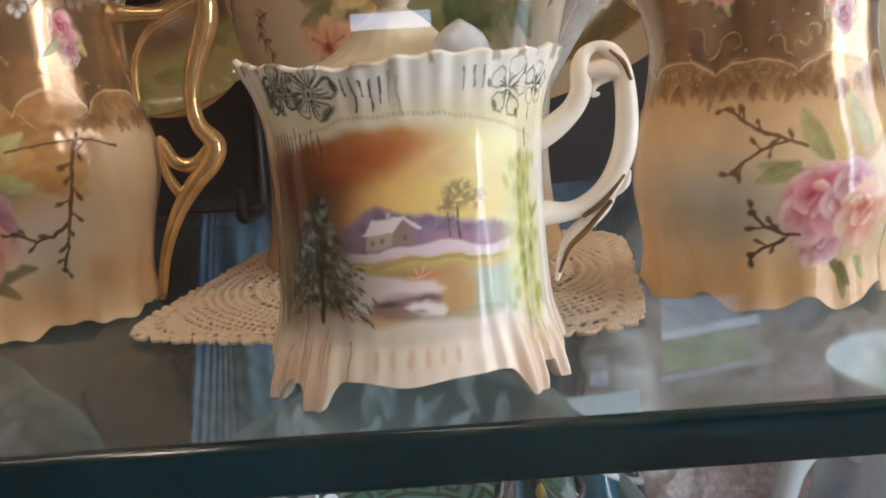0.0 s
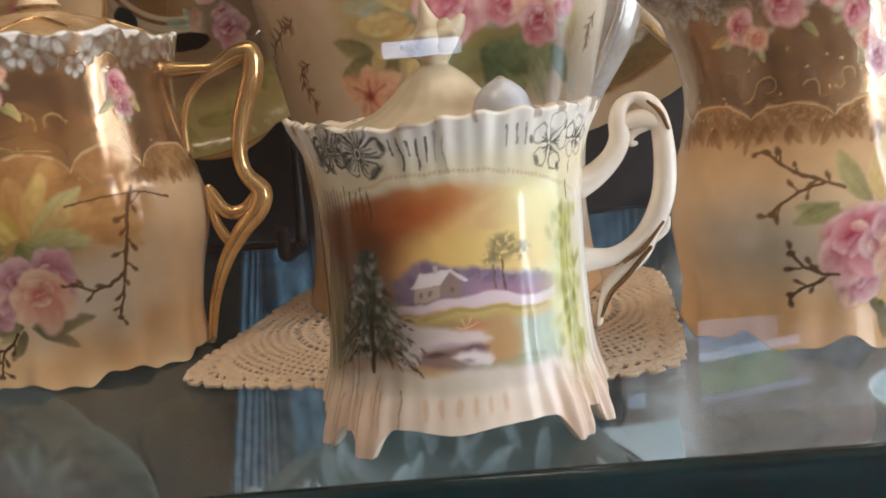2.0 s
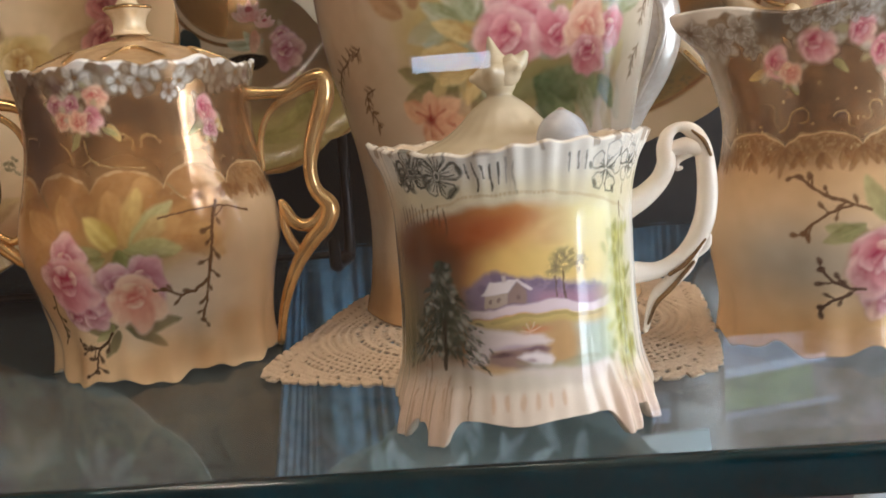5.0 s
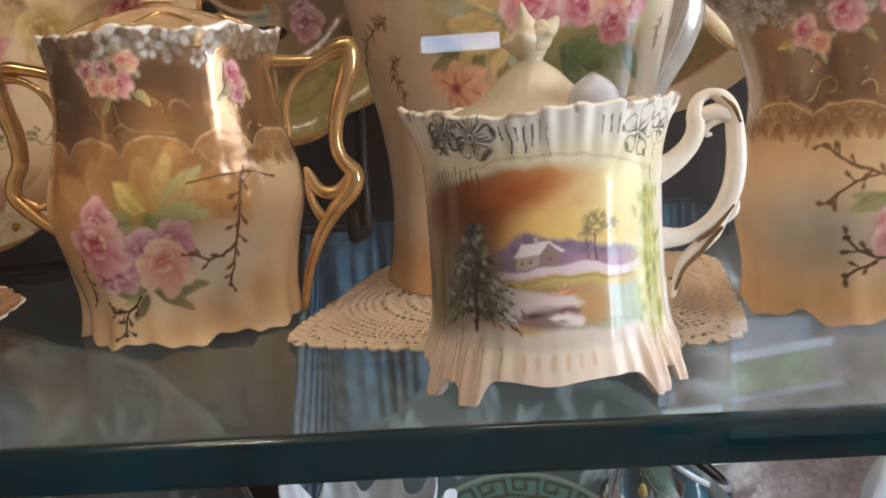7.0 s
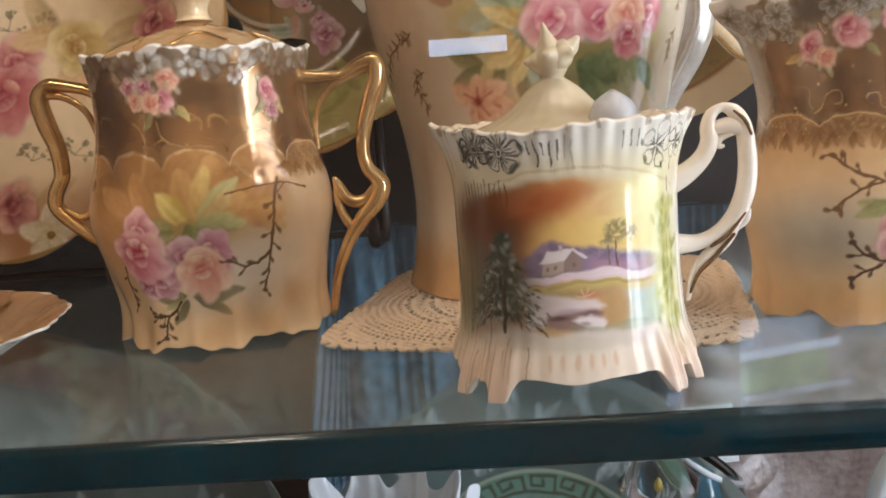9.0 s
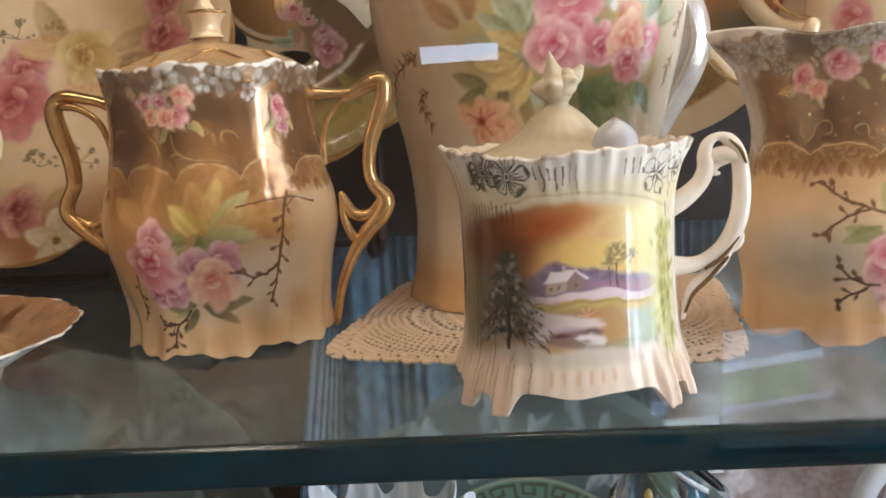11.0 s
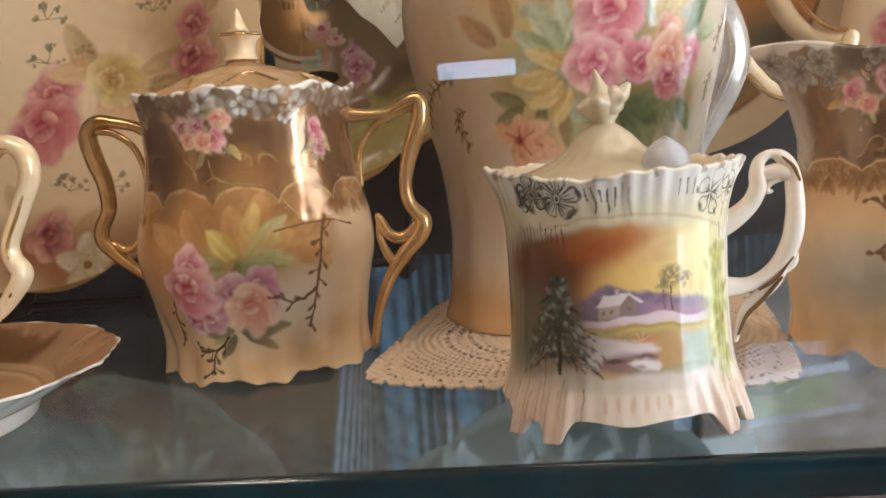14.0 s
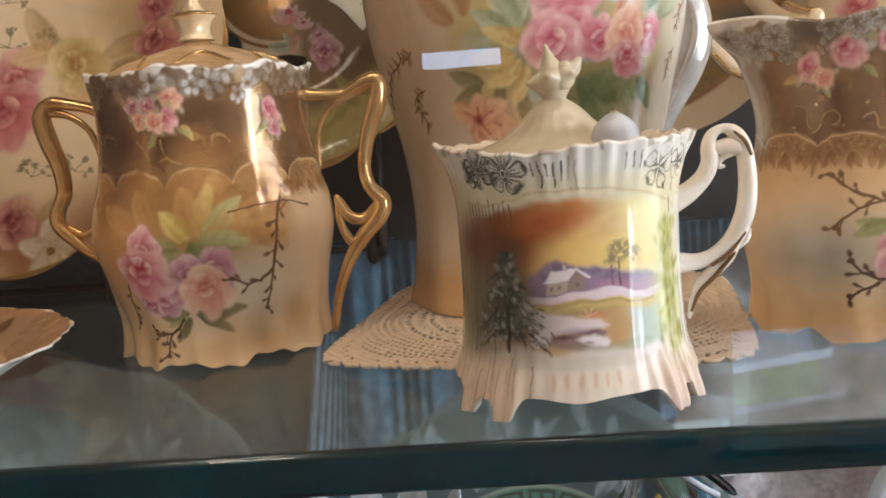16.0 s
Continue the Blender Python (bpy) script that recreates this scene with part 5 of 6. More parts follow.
sugar_lid = thing("crown_lid", "cream china lid with gilt edges and a crown knob", "lid", (-0.1034, 0.125, 0.0))
part("dome", lathe("dome", rounded_profile([(0.0005, 0.0985), (0.030, 0.0985), (0.0355, 0.1015), (0.0345, 0.1035), (0.0290, 0.1062), (0.0220, 0.1092), (0.0140, 0.1118), (0.0075, 0.1136), (0.0046, 0.1150), (0.0043, 0.1170), (0.0002, 0.1172)], 56), 96, wobble=lambda a, v: 1 + 0.03 * np.cos(8 * a) * (v > 0.2) * (v < 0.5)), LID_LUSTRE, sugar_lid)
knob = part("knob", lathe("knob", rounded_profile([(0.0004, 0.1150), (0.0066, 0.1152), (0.0058, 0.1166), (0.0054, 0.1190), (0.0060, 0.1218), (0.0076, 0.1240), (0.0070, 0.1250), (0.0046, 0.1254), (0.0032, 0.1270), (0.0022, 0.1294), (0.0011, 0.1326), (0.0003, 0.1342)], 48), 64, wobble=lambda a, v: 1 + 0.10 * np.cos(5 * a) * np.exp(-((v - 0.5) / 0.2) ** 2)), CREAM_GILT, sugar_lid)
part("gilt_ring", lathe("gilt_ring", [(0.0070, 0.1246), (0.0078, 0.1240), (0.0079, 0.1246), (0.0072, 0.1253), (0.0070, 0.1246)], 64, wobble=lambda a, v: 1 + 0.08 * np.cos(5 * a)), GOLD, knob, "gold ring")
for deg in (-150, -90, -30, 30, 90, 150):
    d = radians(deg - 100)
    m = [(0.0315 * math.cos(d - 0.30), 0.0315 * math.sin(d - 0.30), 0.1052, 0.0007), (0.0220 * math.cos(d), 0.0220 * math.sin(d), 0.1094, 0.0007), (0.0315 * math.cos(d + 0.30), 0.0315 * math.sin(d + 0.30), 0.1052, 0.0007)]
    part("gilt_chevron", tube("gilt_chevron", m, 24, 8), GOLD, sugar_lid, "dark gold chevron")


# ---- the cream jug ----
CG = 0.036 * 1000 * math.pi / 180
JUG_R = curve_of([(-2, 35.4), (4, 34.2), (14, 33.6), (30, 36.6), (44, 36.0), (58, 32.6), (72, 30.6), (88, 31.2), (100, 33.4), (110, 35.0)])


def jug_radius(a, z):
    base = 1 - step(z, 0.004, 0.030)
    lip = 0.0075 * bell(a, -92, 28) * step(z, 0.060, 0.104) ** 1.2 + 0.0055 * bell(a, -94, 13) * step(z, 0.090, 0.104)
    return JUG_R(z) + lip + 0.0011 * np.cos(4 * a + 0.2) * base + 0.0007 * np.cos(16 * a) * base


def jug_paint(x, y):
    p = Paint(x, y, CREAMY)
    floral_ground(p, 61.8, 104, 113, 39 * CG, -22.6 * CG, 4.8, 0.25, 300, 1)
    rnd = random.Random(23)
    side = (1 - step(p.wx / CG + 4 * (fbm(x * 0.08, y * 0.08) - 0.5), -82, -70)) * step(p.wx / CG, -135, -125) * step(p.wy, 58, 68)
    p.over(side * 0.75, srgb(204, 194, 178))
    p.wash(-24, 31, 30, 14, srgb(176, 168, 152), 0.85)
    p.wash(-10, 6, 60, 10, srgb(214, 164, 100), 0.6)
    spray(p, CG, [("pale", 12, 40, 18, 75), ("pale", 16, 40, 18, 30), ("leaf", 8, 40, 16, 120), ("leaf", -2, 36, 13, 160), ("leaf", -4, 40, 12, 200), ("pale", 26, 42, 16, 100), ("dark", 10, 14, 11, -50), ("dark", 16, 13, 11, -90), ("leaf", 22, 14, 12, -40)])
    spray(p, CG, [("mauve", 5, 20, 8.0), ("pink", 1.5, 29.5, 11.0, 20), ("mauve", 14, 28, 7.5, 70), ("mauve", 20, 33, 8), ("peach", 25, 25.5, 10.5, 30)])
    spray(p, CG, [("leaf", -40, 83, 7, -60), ("pale", -50, 85, 7, 200), ("pink", -45, 87, 5.4, 40), ("peach", -38, 84, 4.0), ("leaf", -18, 87, 7, -40), ("pink", -25, 91, 6.0), ("pink", -4, 94, 5.2, 60), ("pink", 7, 88.5, 5.2, 60), ("peach", 14, 82, 4.2), ("mauve", 20, 77, 4.5), ("pink", 30, 88, 5)])
    for d, z, q, tone in ((-96, 92, 4.6, 190), (-86, 99, 5.4, 206), (-73, 96, 5.2, 200), (-62, 98, 5.0, 214), (-58, 92, 3.6, 186), (-33, 99, 4.2, 196), (-20, 99, 4.4, 206), (-6, 100, 4.2, 196)):
        p.flower(d * CG, z, q, srgb(118, 102, 84), srgb(tone, tone - 6, tone - 16), spin=d * 5, amount=0.58)
    p.dab(-46 * CG, 98.5, 5.5, 4.0, 0, 0.6, 0.8, srgb(84, 72, 60))
    p.dab(-92 * CG, 104, 7, 3.5, 0, 0.5, 0.95, srgb(250, 244, 234))
    p.twig([(-2 * CG, 45), (-12 * CG, 47), (-20 * CG, 48), (-27 * CG, 50.5), (-34 * CG, 54)], TWIG, rnd, 0.9, 1.8, 1)
    p.twig([(-10 * CG, 46), (-20 * CG, 44), (-27 * CG, 41), (-30 * CG, 38.5)], TWIG, rnd, 0.8, 1.8, 1)
    p.twig([(-4 * CG, 21), (-11 * CG, 21.5), (-18 * CG, 24), (-24 * CG, 28)], srgb(92, 66, 50), rnd, 0.9, 2.0, 1)
    p.twig([(-10 * CG, 20), (-17 * CG, 18.5), (-24 * CG, 15.8)], srgb(92, 66, 50), rnd, 0.9, 2.0, 1)
    return p


jug = thing("cream_jug", "cream and brown lustre china cream jug painted with roses", "cream jug", (0.1245, 0.098, 0.0))
vessel("body", jug, CHINA, jug_radius, lambda a: np.maximum(0.0022 + 0.0018 * np.cos(8 * a + 0.4) + 0.0010 * np.cos(16 * a), 0.0), lambda a: 0.1015 + 0.0040 * bell(a, -95, 30) + 0.0010 * np.cos(6 * a + 0.5), jug_paint, cols=600, rows=320, floor=0.009, ref=0.036)


# ---- the tall chocolate pot on its doily ----
PG = 0.065 * 1000 * math.pi / 180
POT_R = curve_of([(-2, 56.5), (2, 56.0), (12, 53.5), (34, 52.0), (60, 54.5), (82, 59.0), (100, 63.5), (118, 66.5), (134, 67.0), (160, 62.0), (190, 50.0), (206, 46.0), (214, 47.0)])


def pot_paint(x, y):
    p = Paint(x, y, srgb(226, 212, 190))
    X, Y = p.wx, p.wy
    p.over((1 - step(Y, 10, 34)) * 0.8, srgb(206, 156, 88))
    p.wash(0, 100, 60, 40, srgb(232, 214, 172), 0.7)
    # shade down the left side, painted in as darker tan
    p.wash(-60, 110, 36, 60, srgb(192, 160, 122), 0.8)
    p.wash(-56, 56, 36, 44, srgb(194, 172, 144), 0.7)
    for k, (d, z, q) in enumerate(((-19, 104, 16), (-14, 90, 16), (12, 84, 22), (24, 84, 18), (-26, 126, 14), (32, 126, 20), (-6, 118, 18))):
        p.wash(d * PG, z, q, q * 0.8, srgb(176, 168, 104) if k % 2 else srgb(214, 180, 96), 0.55)
    p.wash(20 * PG, 104, 46, 34, srgb(186, 166, 98), 0.55)
    p.wash(10 * PG, 100, 46, 32, srgb(160, 142, 80), 0.7)
    p.wash(-10 * PG, 108, 24, 18, srgb(178, 156, 96), 0.6)
    p.wash(16 * PG, 84, 34, 14, srgb(128, 128, 76), 0.6)
    p.wash(-16 * PG, 92, 18, 16, srgb(176, 150, 88), 0.55)
    p.wash(-8 * PG, 112, 24, 18, srgb(214, 190, 112), 0.5)
    rl = random.Random(77)
    for k in range(46):
        d, z = rl.uniform(-24, 44), rl.uniform(72, 134)
        if abs(d - 12) + abs(z - 102) * 0.6 < 52:
            c1, c2 = rl.choice(((srgb(206, 206, 172), srgb(148, 156, 116)), (srgb(226, 206, 136), srgb(190, 160, 84)), (srgb(158, 160, 112), srgb(106, 110, 70)), (srgb(214, 190, 146), srgb(172, 144, 96)), (srgb(196, 204, 184), srgb(138, 150, 128))))
            p.leaf(d * PG, z, rl.uniform(14, 24), rl.uniform(7, 12), rl.uniform(0, 360), c1, c2, rl.uniform(0.35, 0.7))
    PALE_LEAF, YELLOW_LEAF = (srgb(216, 216, 184), srgb(142, 150, 104)), (srgb(238, 216, 150), srgb(192, 152, 84))
    GREEN_LEAF, OLIVE_LEAF = (srgb(160, 174, 124), srgb(84, 106, 66)), (srgb(158, 150, 100), srgb(104, 100, 62))
    TAN_LEAF = (srgb(206, 168, 122), srgb(166, 124, 82))
    for d, z, ln, tn, tones in ((-22, 112, 22, 100, TAN_LEAF), (-26, 110, 20, 140, TAN_LEAF), (-18, 88, 17, 160, OLIVE_LEAF), (-19, 88, 15, 205, OLIVE_LEAF), (-12, 88, 16, 250, OLIVE_LEAF), (-6, 86, 15, 280, OLIVE_LEAF),
                                (13, 88, 24, -35, GREEN_LEAF), (13, 87, 34, -8, GREEN_LEAF), (15, 84, 26, -55, GREEN_LEAF), (30, 86, 20, -60, PALE_LEAF), (38, 88, 18, -45, GREEN_LEAF)):
        p.leaf(d * PG, z, ln, ln * 0.46, tn, *tones, 0.88)
    for d, z, ln, tn, tones in ((-4, 106, 20, 95, PALE_LEAF), (-5, 107, 21, 122, PALE_LEAF), (-7, 106, 17, 152, PALE_LEAF), (-3, 107, 17, 62, PALE_LEAF), (-4, 102, 16, 160, YELLOW_LEAF), (-6, 98, 19, 185, YELLOW_LEAF), (-5, 96, 17, 215, YELLOW_LEAF), (-3, 94, 16, 245, YELLOW_LEAF),
                                (26, 114, 18, 80, YELLOW_LEAF), (28, 114, 18, 45, YELLOW_LEAF), (24, 114, 16, 115, PALE_LEAF), (40, 112, 20, 55, GREEN_LEAF), (44, 110, 18, 20, PALE_LEAF)):
        p.leaf(d * PG, z, ln, ln * 0.50, tn, *tones, 0.92)
    # the poppy
    p.wash(-17.5 * PG, 75, 18, 10, srgb(222, 150, 100), 0.5)
    for ln, w, tn in ((21, 11, -14), (15, 11, 26), (12, 10, 148), (12, 9, -95), (14, 10, -48), (11, 9, 80)):
        p.leaf(-23 * PG, 75.5, ln, w, tn, srgb(242, 200, 158), srgb(204, 132, 94), 0.9)
        e = (-23 * PG + ln * 0.5 * math.cos(radians(tn)), 75.5 + ln * 0.5 * math.sin(radians(tn)))
        p.stroke([(-23 * PG, 75.5), e], 1.1, srgb(170, 70, 48), 0.55)
    p.dab(-23 * PG, 75.5, 3.2, 2.2, 20, 0.8, 0.9, srgb(140, 46, 40))
    spray(p, PG, [("pink", 15, 130, 8.5, 80), ("pink", 9.4, 119.0, 12.8, -20), ("pink", 11.5, 106.5, 7.5, 60), ("pink", 5.2, 100.5, 12.6, 0)])
    spray(p, PG, [("rust", 31, 110.5, 7.5, 90), ("pink", 41, 103, 7.5, 30), ("pink", 21.0, 102.0, 9.0, 200), ("peach", 31.5, 103.0, 10.0, 90), ("pink", 32.5, 94.0, 8.2, -10)])
    twig_tone = srgb(96, 70, 46)
    for line in ([(-54, 99), (-61, 96.5), (-68, 90), (-73, 83)], [(-44, 88.5), (-49, 87), (-50, 81), (-45.5, 74.5)], [(-46, 103), (-49, 101), (-53, 101)], [(67, 117), (61, 112), (59.5, 104.5)], [(60, 98), (57, 92), (58, 86)]):
        q = [(d * PG, z) for d, z in line]
        p.stroke(q, 0.9, twig_tone, 0.85)
        for k in range(len(q) - 1):
            for f in (0.2, 0.7):
                bx, by = q[k][0] + (q[k + 1][0] - q[k][0]) * f, q[k][1] + (q[k + 1][1] - q[k][1]) * f
                run = math.degrees(math.atan2(q[k + 1][1] - q[k][1], q[k + 1][0] - q[k][0]))
                for turn in (48, -52):
                    p.leaf(bx, by, rl.uniform(3.4, 5.6), rl.uniform(1.3, 2.0), run + turn + rl.uniform(-12, 12), srgb(136, 110, 76), twig_tone, rl.uniform(0.5, 0.9))
    return p


pot = thing("chocolate_pot", "tall cream china chocolate pot painted with pink roses and leaves", "chocolate pot", (0.021, 0.178, 0.0026))
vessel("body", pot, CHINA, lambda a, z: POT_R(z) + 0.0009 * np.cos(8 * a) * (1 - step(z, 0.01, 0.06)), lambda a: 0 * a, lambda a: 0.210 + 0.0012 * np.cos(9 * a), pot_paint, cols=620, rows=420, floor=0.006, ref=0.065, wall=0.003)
rib = part("spout", tube("spout", [(0.0400, 0.0, 0.038, 0.0060), (0.0455, 0.0, 0.058, 0.0080), (0.0540, 0.0, 0.076, 0.0100), (0.0620, -0.002, 0.092, 0.0115), (0.0655, -0.002, 0.105, 0.0120), (0.0625, -0.001, 0.119, 0.0120), (0.0520, 0.0, 0.136, 0.0120), (0.0440, 0.0, 0.152, 0.0100)], 70, 20), SILVER_GLAZE, pot, "pearly glossy ridged spout")
part("rib", tube("rib", [(0.0480, -0.0085, 0.058, 0.0010), (0.0560, -0.0105, 0.076, 0.0014), (0.0640, -0.0130, 0.092, 0.0016), (0.0680, -0.0135, 0.105, 0.0016), (0.0650, -0.0125, 0.119, 0.0014), (0.0560, -0.0115, 0.133, 0.0010)], 50, 10), SILVER_GLAZE, rib)
ph = part("handle", tube("handle", [(0.058, 0.030, 0.126, 0.0036), (0.078, 0.031, 0.112, 0.0036), (0.088, 0.031, 0.098, 0.0036), (0.098, 0.031, 0.0885, 0.0036), (0.112, 0.031, 0.0870, 0.0036), (0.126, 0.031, 0.0930, 0.0036), (0.132, 0.030, 0.110, 0.0036)], 60, 14), CREAM_GILT, pot, "cream handle with a gilt edge")
part("gilt_line", tube("gilt_line", [(0.086, 0.0285, 0.0965, 0.0010), (0.097, 0.0283, 0.0862, 0.0010), (0.112, 0.0283, 0.0846, 0.0010), (0.126, 0.0285, 0.0905, 0.0010)], 40, 8), GOLD, ph, "gold line")

# crocheted doily: rounds of cord with open meshes between them
DOILY = (0.0205, 0.136, radians(-10.0))


def doily_mesh():
    n, hx, hy = 400, 0.0745, 0.078
    u = np.linspace(-1, 1, n)
    U, V = np.meshgrid((u[:-1] + u[1:]) / 2, (u[:-1] + u[1:]) / 2, indexing="ij")
    x, y = U * hx, V * hy
    sup = (np.abs(U) ** 7 + np.abs(V) ** 7) ** (1 / 7)
    r, ang = np.hypot(x, y), np.arctan2(y, x)
    along = np.where(np.abs(U) > np.abs(V), y, x)
    outer = 0.945 + 0.045 * np.sqrt(np.abs(np.sin(along * np.pi / 0.0068)))
    live = sup < outer
    inches = 1 - sup
    wr, wa = r + 0.0012 * (fbm(x * 150, y * 150) - 0.5), ang + 0.05 * (fbm(x * 120 + 7, y * 120) - 0.5)
    holes = np.zeros_like(live)
    for cell, inner, outside, wide in ((0.0046, 0.0385, 0.0569, 0.40), (0.0030, 0.0569, 0.0800, 0.30)):
        row = np.floor((wr - inner) / cell)
        k = np.maximum(np.round(2 * np.pi * (row + 0.5 + inner / cell)).astype(int), 6)
        fa = (wa / (2 * np.pi) * k + 0.5 * (row % 2)) % 1
        fr = ((wr - inner) / cell) % 1
        size = 0.74 + 0.45 * fbm(x * 70 + 11, y * 70)
        holes |= (wr > inner) & (wr < outside) & (inches > 0.15) & (np.hypot((fa - 0.5) / wide, (fr - 0.5) / (wide * 0.9)) < size)
    holes |= (np.abs(inches - 0.095) < 0.014) & (np.abs(((along / 0.0034) % 1) - 0.5) < 0.2)
    live &= ~holes
    gx, gy = np.meshgrid(u * hx, u * hy, indexing="ij")
    z = 0.0009 + 0.0006 * fbm(gx * 260, gy * 260) + 0.00028 * np.sin(np.hypot(gx, gy) * 2 * np.pi / 0.0031) + 0.0009 * fbm(gx * 40 + 5, gy * 40)
    me = bpy.data.meshes.new("doily")
    idx = np.arange(n * n).reshape(n, n)
    q = np.stack([idx[:-1, :-1], idx[1:, :-1], idx[1:, 1:], idx[:-1, 1:]], -1)[live]
    used, inv = np.unique(q, return_inverse=True)
    co = np.stack([gx, gy, z], -1).reshape(-1, 3)[used]
    q = inv.reshape(-1, 4)
    me.vertices.add(len(co))
    me.vertices.foreach_set("co", co.astype(np.float32).ravel())
    me.loops.add(q.size)
    me.loops.foreach_set("vertex_index", q.astype(np.int32).ravel())
    me.polygons.add(len(q))
    me.polygons.foreach_set("loop_start", np.arange(0, q.size, 4, dtype=np.int32))
    me.update(calc_edges=True)
    return me


doily = part("doily", doily_mesh(), LACE)
doily.matrix_world = Matrix.Translation((DOILY[0], DOILY[1], 0.0006)) @ Matrix.Rotation(DOILY[2], 4, "Z")
doily.modifiers.new("cord", "SOLIDIFY").thickness = 0.0009
tagged(doily, "pinkish cream crocheted lace doily under the chocolate pot", "doily")


# ---- cup and saucer ----
saucer = thing("saucer", "brown and gilt fluted china saucer with a white rim", "saucer", (-0.212, 0.055, 0.0))


def disc(name, parent, radius, paint, profile, cols=420, rows=150, wave=None, thick=0.003, label="", material=None, wave_from=0.75):
    """A dished round plate facing +z; paint works on plate coordinates in mm; profile(f) is its height at f of the radius."""
    a = np.linspace(0, 2 * np.pi, cols, endpoint=False)
    f = np.linspace(0.002, 1, rows)[:, None]
    k = np.ones_like(a) if wave is None else wave(a)
    r = f * radius * (1 + (k - 1) * (step(f, wave_from, 1.0) if wave_from else 1))
    A = np.repeat(a[None], rows, 0)
    top = np.stack([r * np.cos(A), r * np.sin(A), profile(f) + 0 * A], -1)
    p = paint(r * np.cos(A) * 1000, r * np.sin(A) * 1000)
    fb = f[::-3]
    Ab = np.repeat(a[None], len(fb), 0)
    rb = fb * radius * (1 + (k - 1) * (step(fb, wave_from, 1.0) if wave_from else 1)) - 0.0004
    bot = np.stack([rb * np.cos(Ab), rb * np.sin(Ab), profile(fb) - thick + 0 * Ab], -1)
    col = np.concatenate([np.concatenate([p.rgb, p.gold[..., None]], -1), np.ones(bot.shape[:2] + (4,)) * np.array((*srgb(226, 222, 212), 0))])
    return part(name, grid_mesh(name, np.concatenate([top, bot]), col), material or CHINA, parent, label)


def saucer_paint(x, y):
    r, a = np.hypot(x, y), np.arctan2(y, x)
    p = Paint(x, y, srgb(206, 162, 104))
    p.over((1 - step(r, 30, 50)) * 0.5, srgb(224, 184, 126))
    p.gild(step(r, 49, 53) * 0.9, srgb(178, 130, 80), 0.40)
    p.over(step(r, 49, 56) * step(fbm(x * 0.10, y * 0.10), 0.40, 0.65) * 0.32, srgb(138, 94, 56), True)
    p.over(step(r, 53, 62) * step(np.sin(a * 28), 0.1, 0.9) * 0.14, srgb(196, 148, 94), True)
    p.gild((1 - step(np.abs(r - 49.5), 0.8, 1.6)) * 0.9, srgb(226, 188, 132), 0.3)
    p.over((1 - step(np.abs(r - 45.5), 0.5, 1.4)) * 0.55, srgb(228, 196, 146))
    p.over((1 - step(np.abs(r - 47.4), 0.4, 1.2)) * 0.5, srgb(152, 108, 62))
    p.over(step(r, 71.9, 72.6) * 0.95, srgb(236, 226, 206))
    return p


disc("dish", saucer, 0.0725, saucer_paint, lambda f: 0.0062 + 0.0145 * step(f, 0.55, 1.06) + 0.0 * f, wave=lambda a: 1 + 0.012 * np.cos(14 * a) + 0.006 * np.cos(42 * a), thick=0.0011)
part("foot_ring", lathe("foot_ring", [(0.040, 0.006), (0.0405, 0.0008), (0.0415, 0.0), (0.0440, 0.0), (0.0452, 0.001), (0.0466, 0.0050), (0.0490, 0.0072)], 96), WHITE_GLAZE, saucer, "white foot ring")
cup = thing("teacup", "cream china teacup with a gilt scroll handle", "cup", (-0.214, 0.062, 0.0068))


def cup_paint(x, y):
    p = Paint(x, y, srgb(240, 222, 188))
    p.gild(step(y, 66, 68), srgb(200, 150, 80), 0.7)
    spray(p, 0.7, [("pink", 60, 40, 8), ("leaf", 70, 36, 12, -40), ("peach", 75, 46, 6)])
    return p


CUP_R = curve_of([(-1, 20), (2, 20), (8, 24), (24, 31), (44, 34), (60, 35), (70, 37)])
vessel("body", cup, CHINA, lambda a, z: CUP_R(z) + 0.0004 * np.cos(16 * a), lambda a: 0 * a, lambda a: 0.069 + 0.0008 * np.cos(8 * a), cup_paint, cols=320, rows=140, floor=0.005, ref=0.034)
part("handle", tube("handle", HX([(33, 60, 2.0), (41, 74, 2.2), (48, 82.5, 2.8), (55, 80.5, 3.2), (56.5, 73, 3.2), (52, 62, 2.8), (47.5, 52, 2.6), (47.5, 46.5, 2.9), (50, 41.5, 3.2), (46, 35, 2.8), (40, 29, 2.4), (29, 22, 2.2)]), 110, 16, 1.3), CREAM_GILT, cup, "cream scroll handle with gilt edges")
for side, k in ((-0.0030, 0.55), (-0.0012, 1.02)):
    part("gilt_line", tube("gilt_line", [(x, side, z, 0.0007) for x, y, z, r in HX([(40 + k, 71, 2.2), (47 + k, 80.5 + k, 2.8), (54 + 2 * k, 79 + k, 3.2), (56 + 2 * k, 72.5, 3.2), (51.5 + 2 * k, 61.5, 2.8), (47 + 2 * k, 52, 2.6), (47 + 2 * k, 46, 2.9), (49.5 + 2 * k, 41, 3.2), (46 + k, 35, 2.8)])], 80, 8), GOLD, cup, "gold line")


# ---- plates standing behind ----
def standing(name, label, at, lean, turn=0.0, group=""):
    th = thing(name, label, "plate", at, group)
    th.rotation_euler = (radians(90 - lean), 0, radians(turn))
    return th


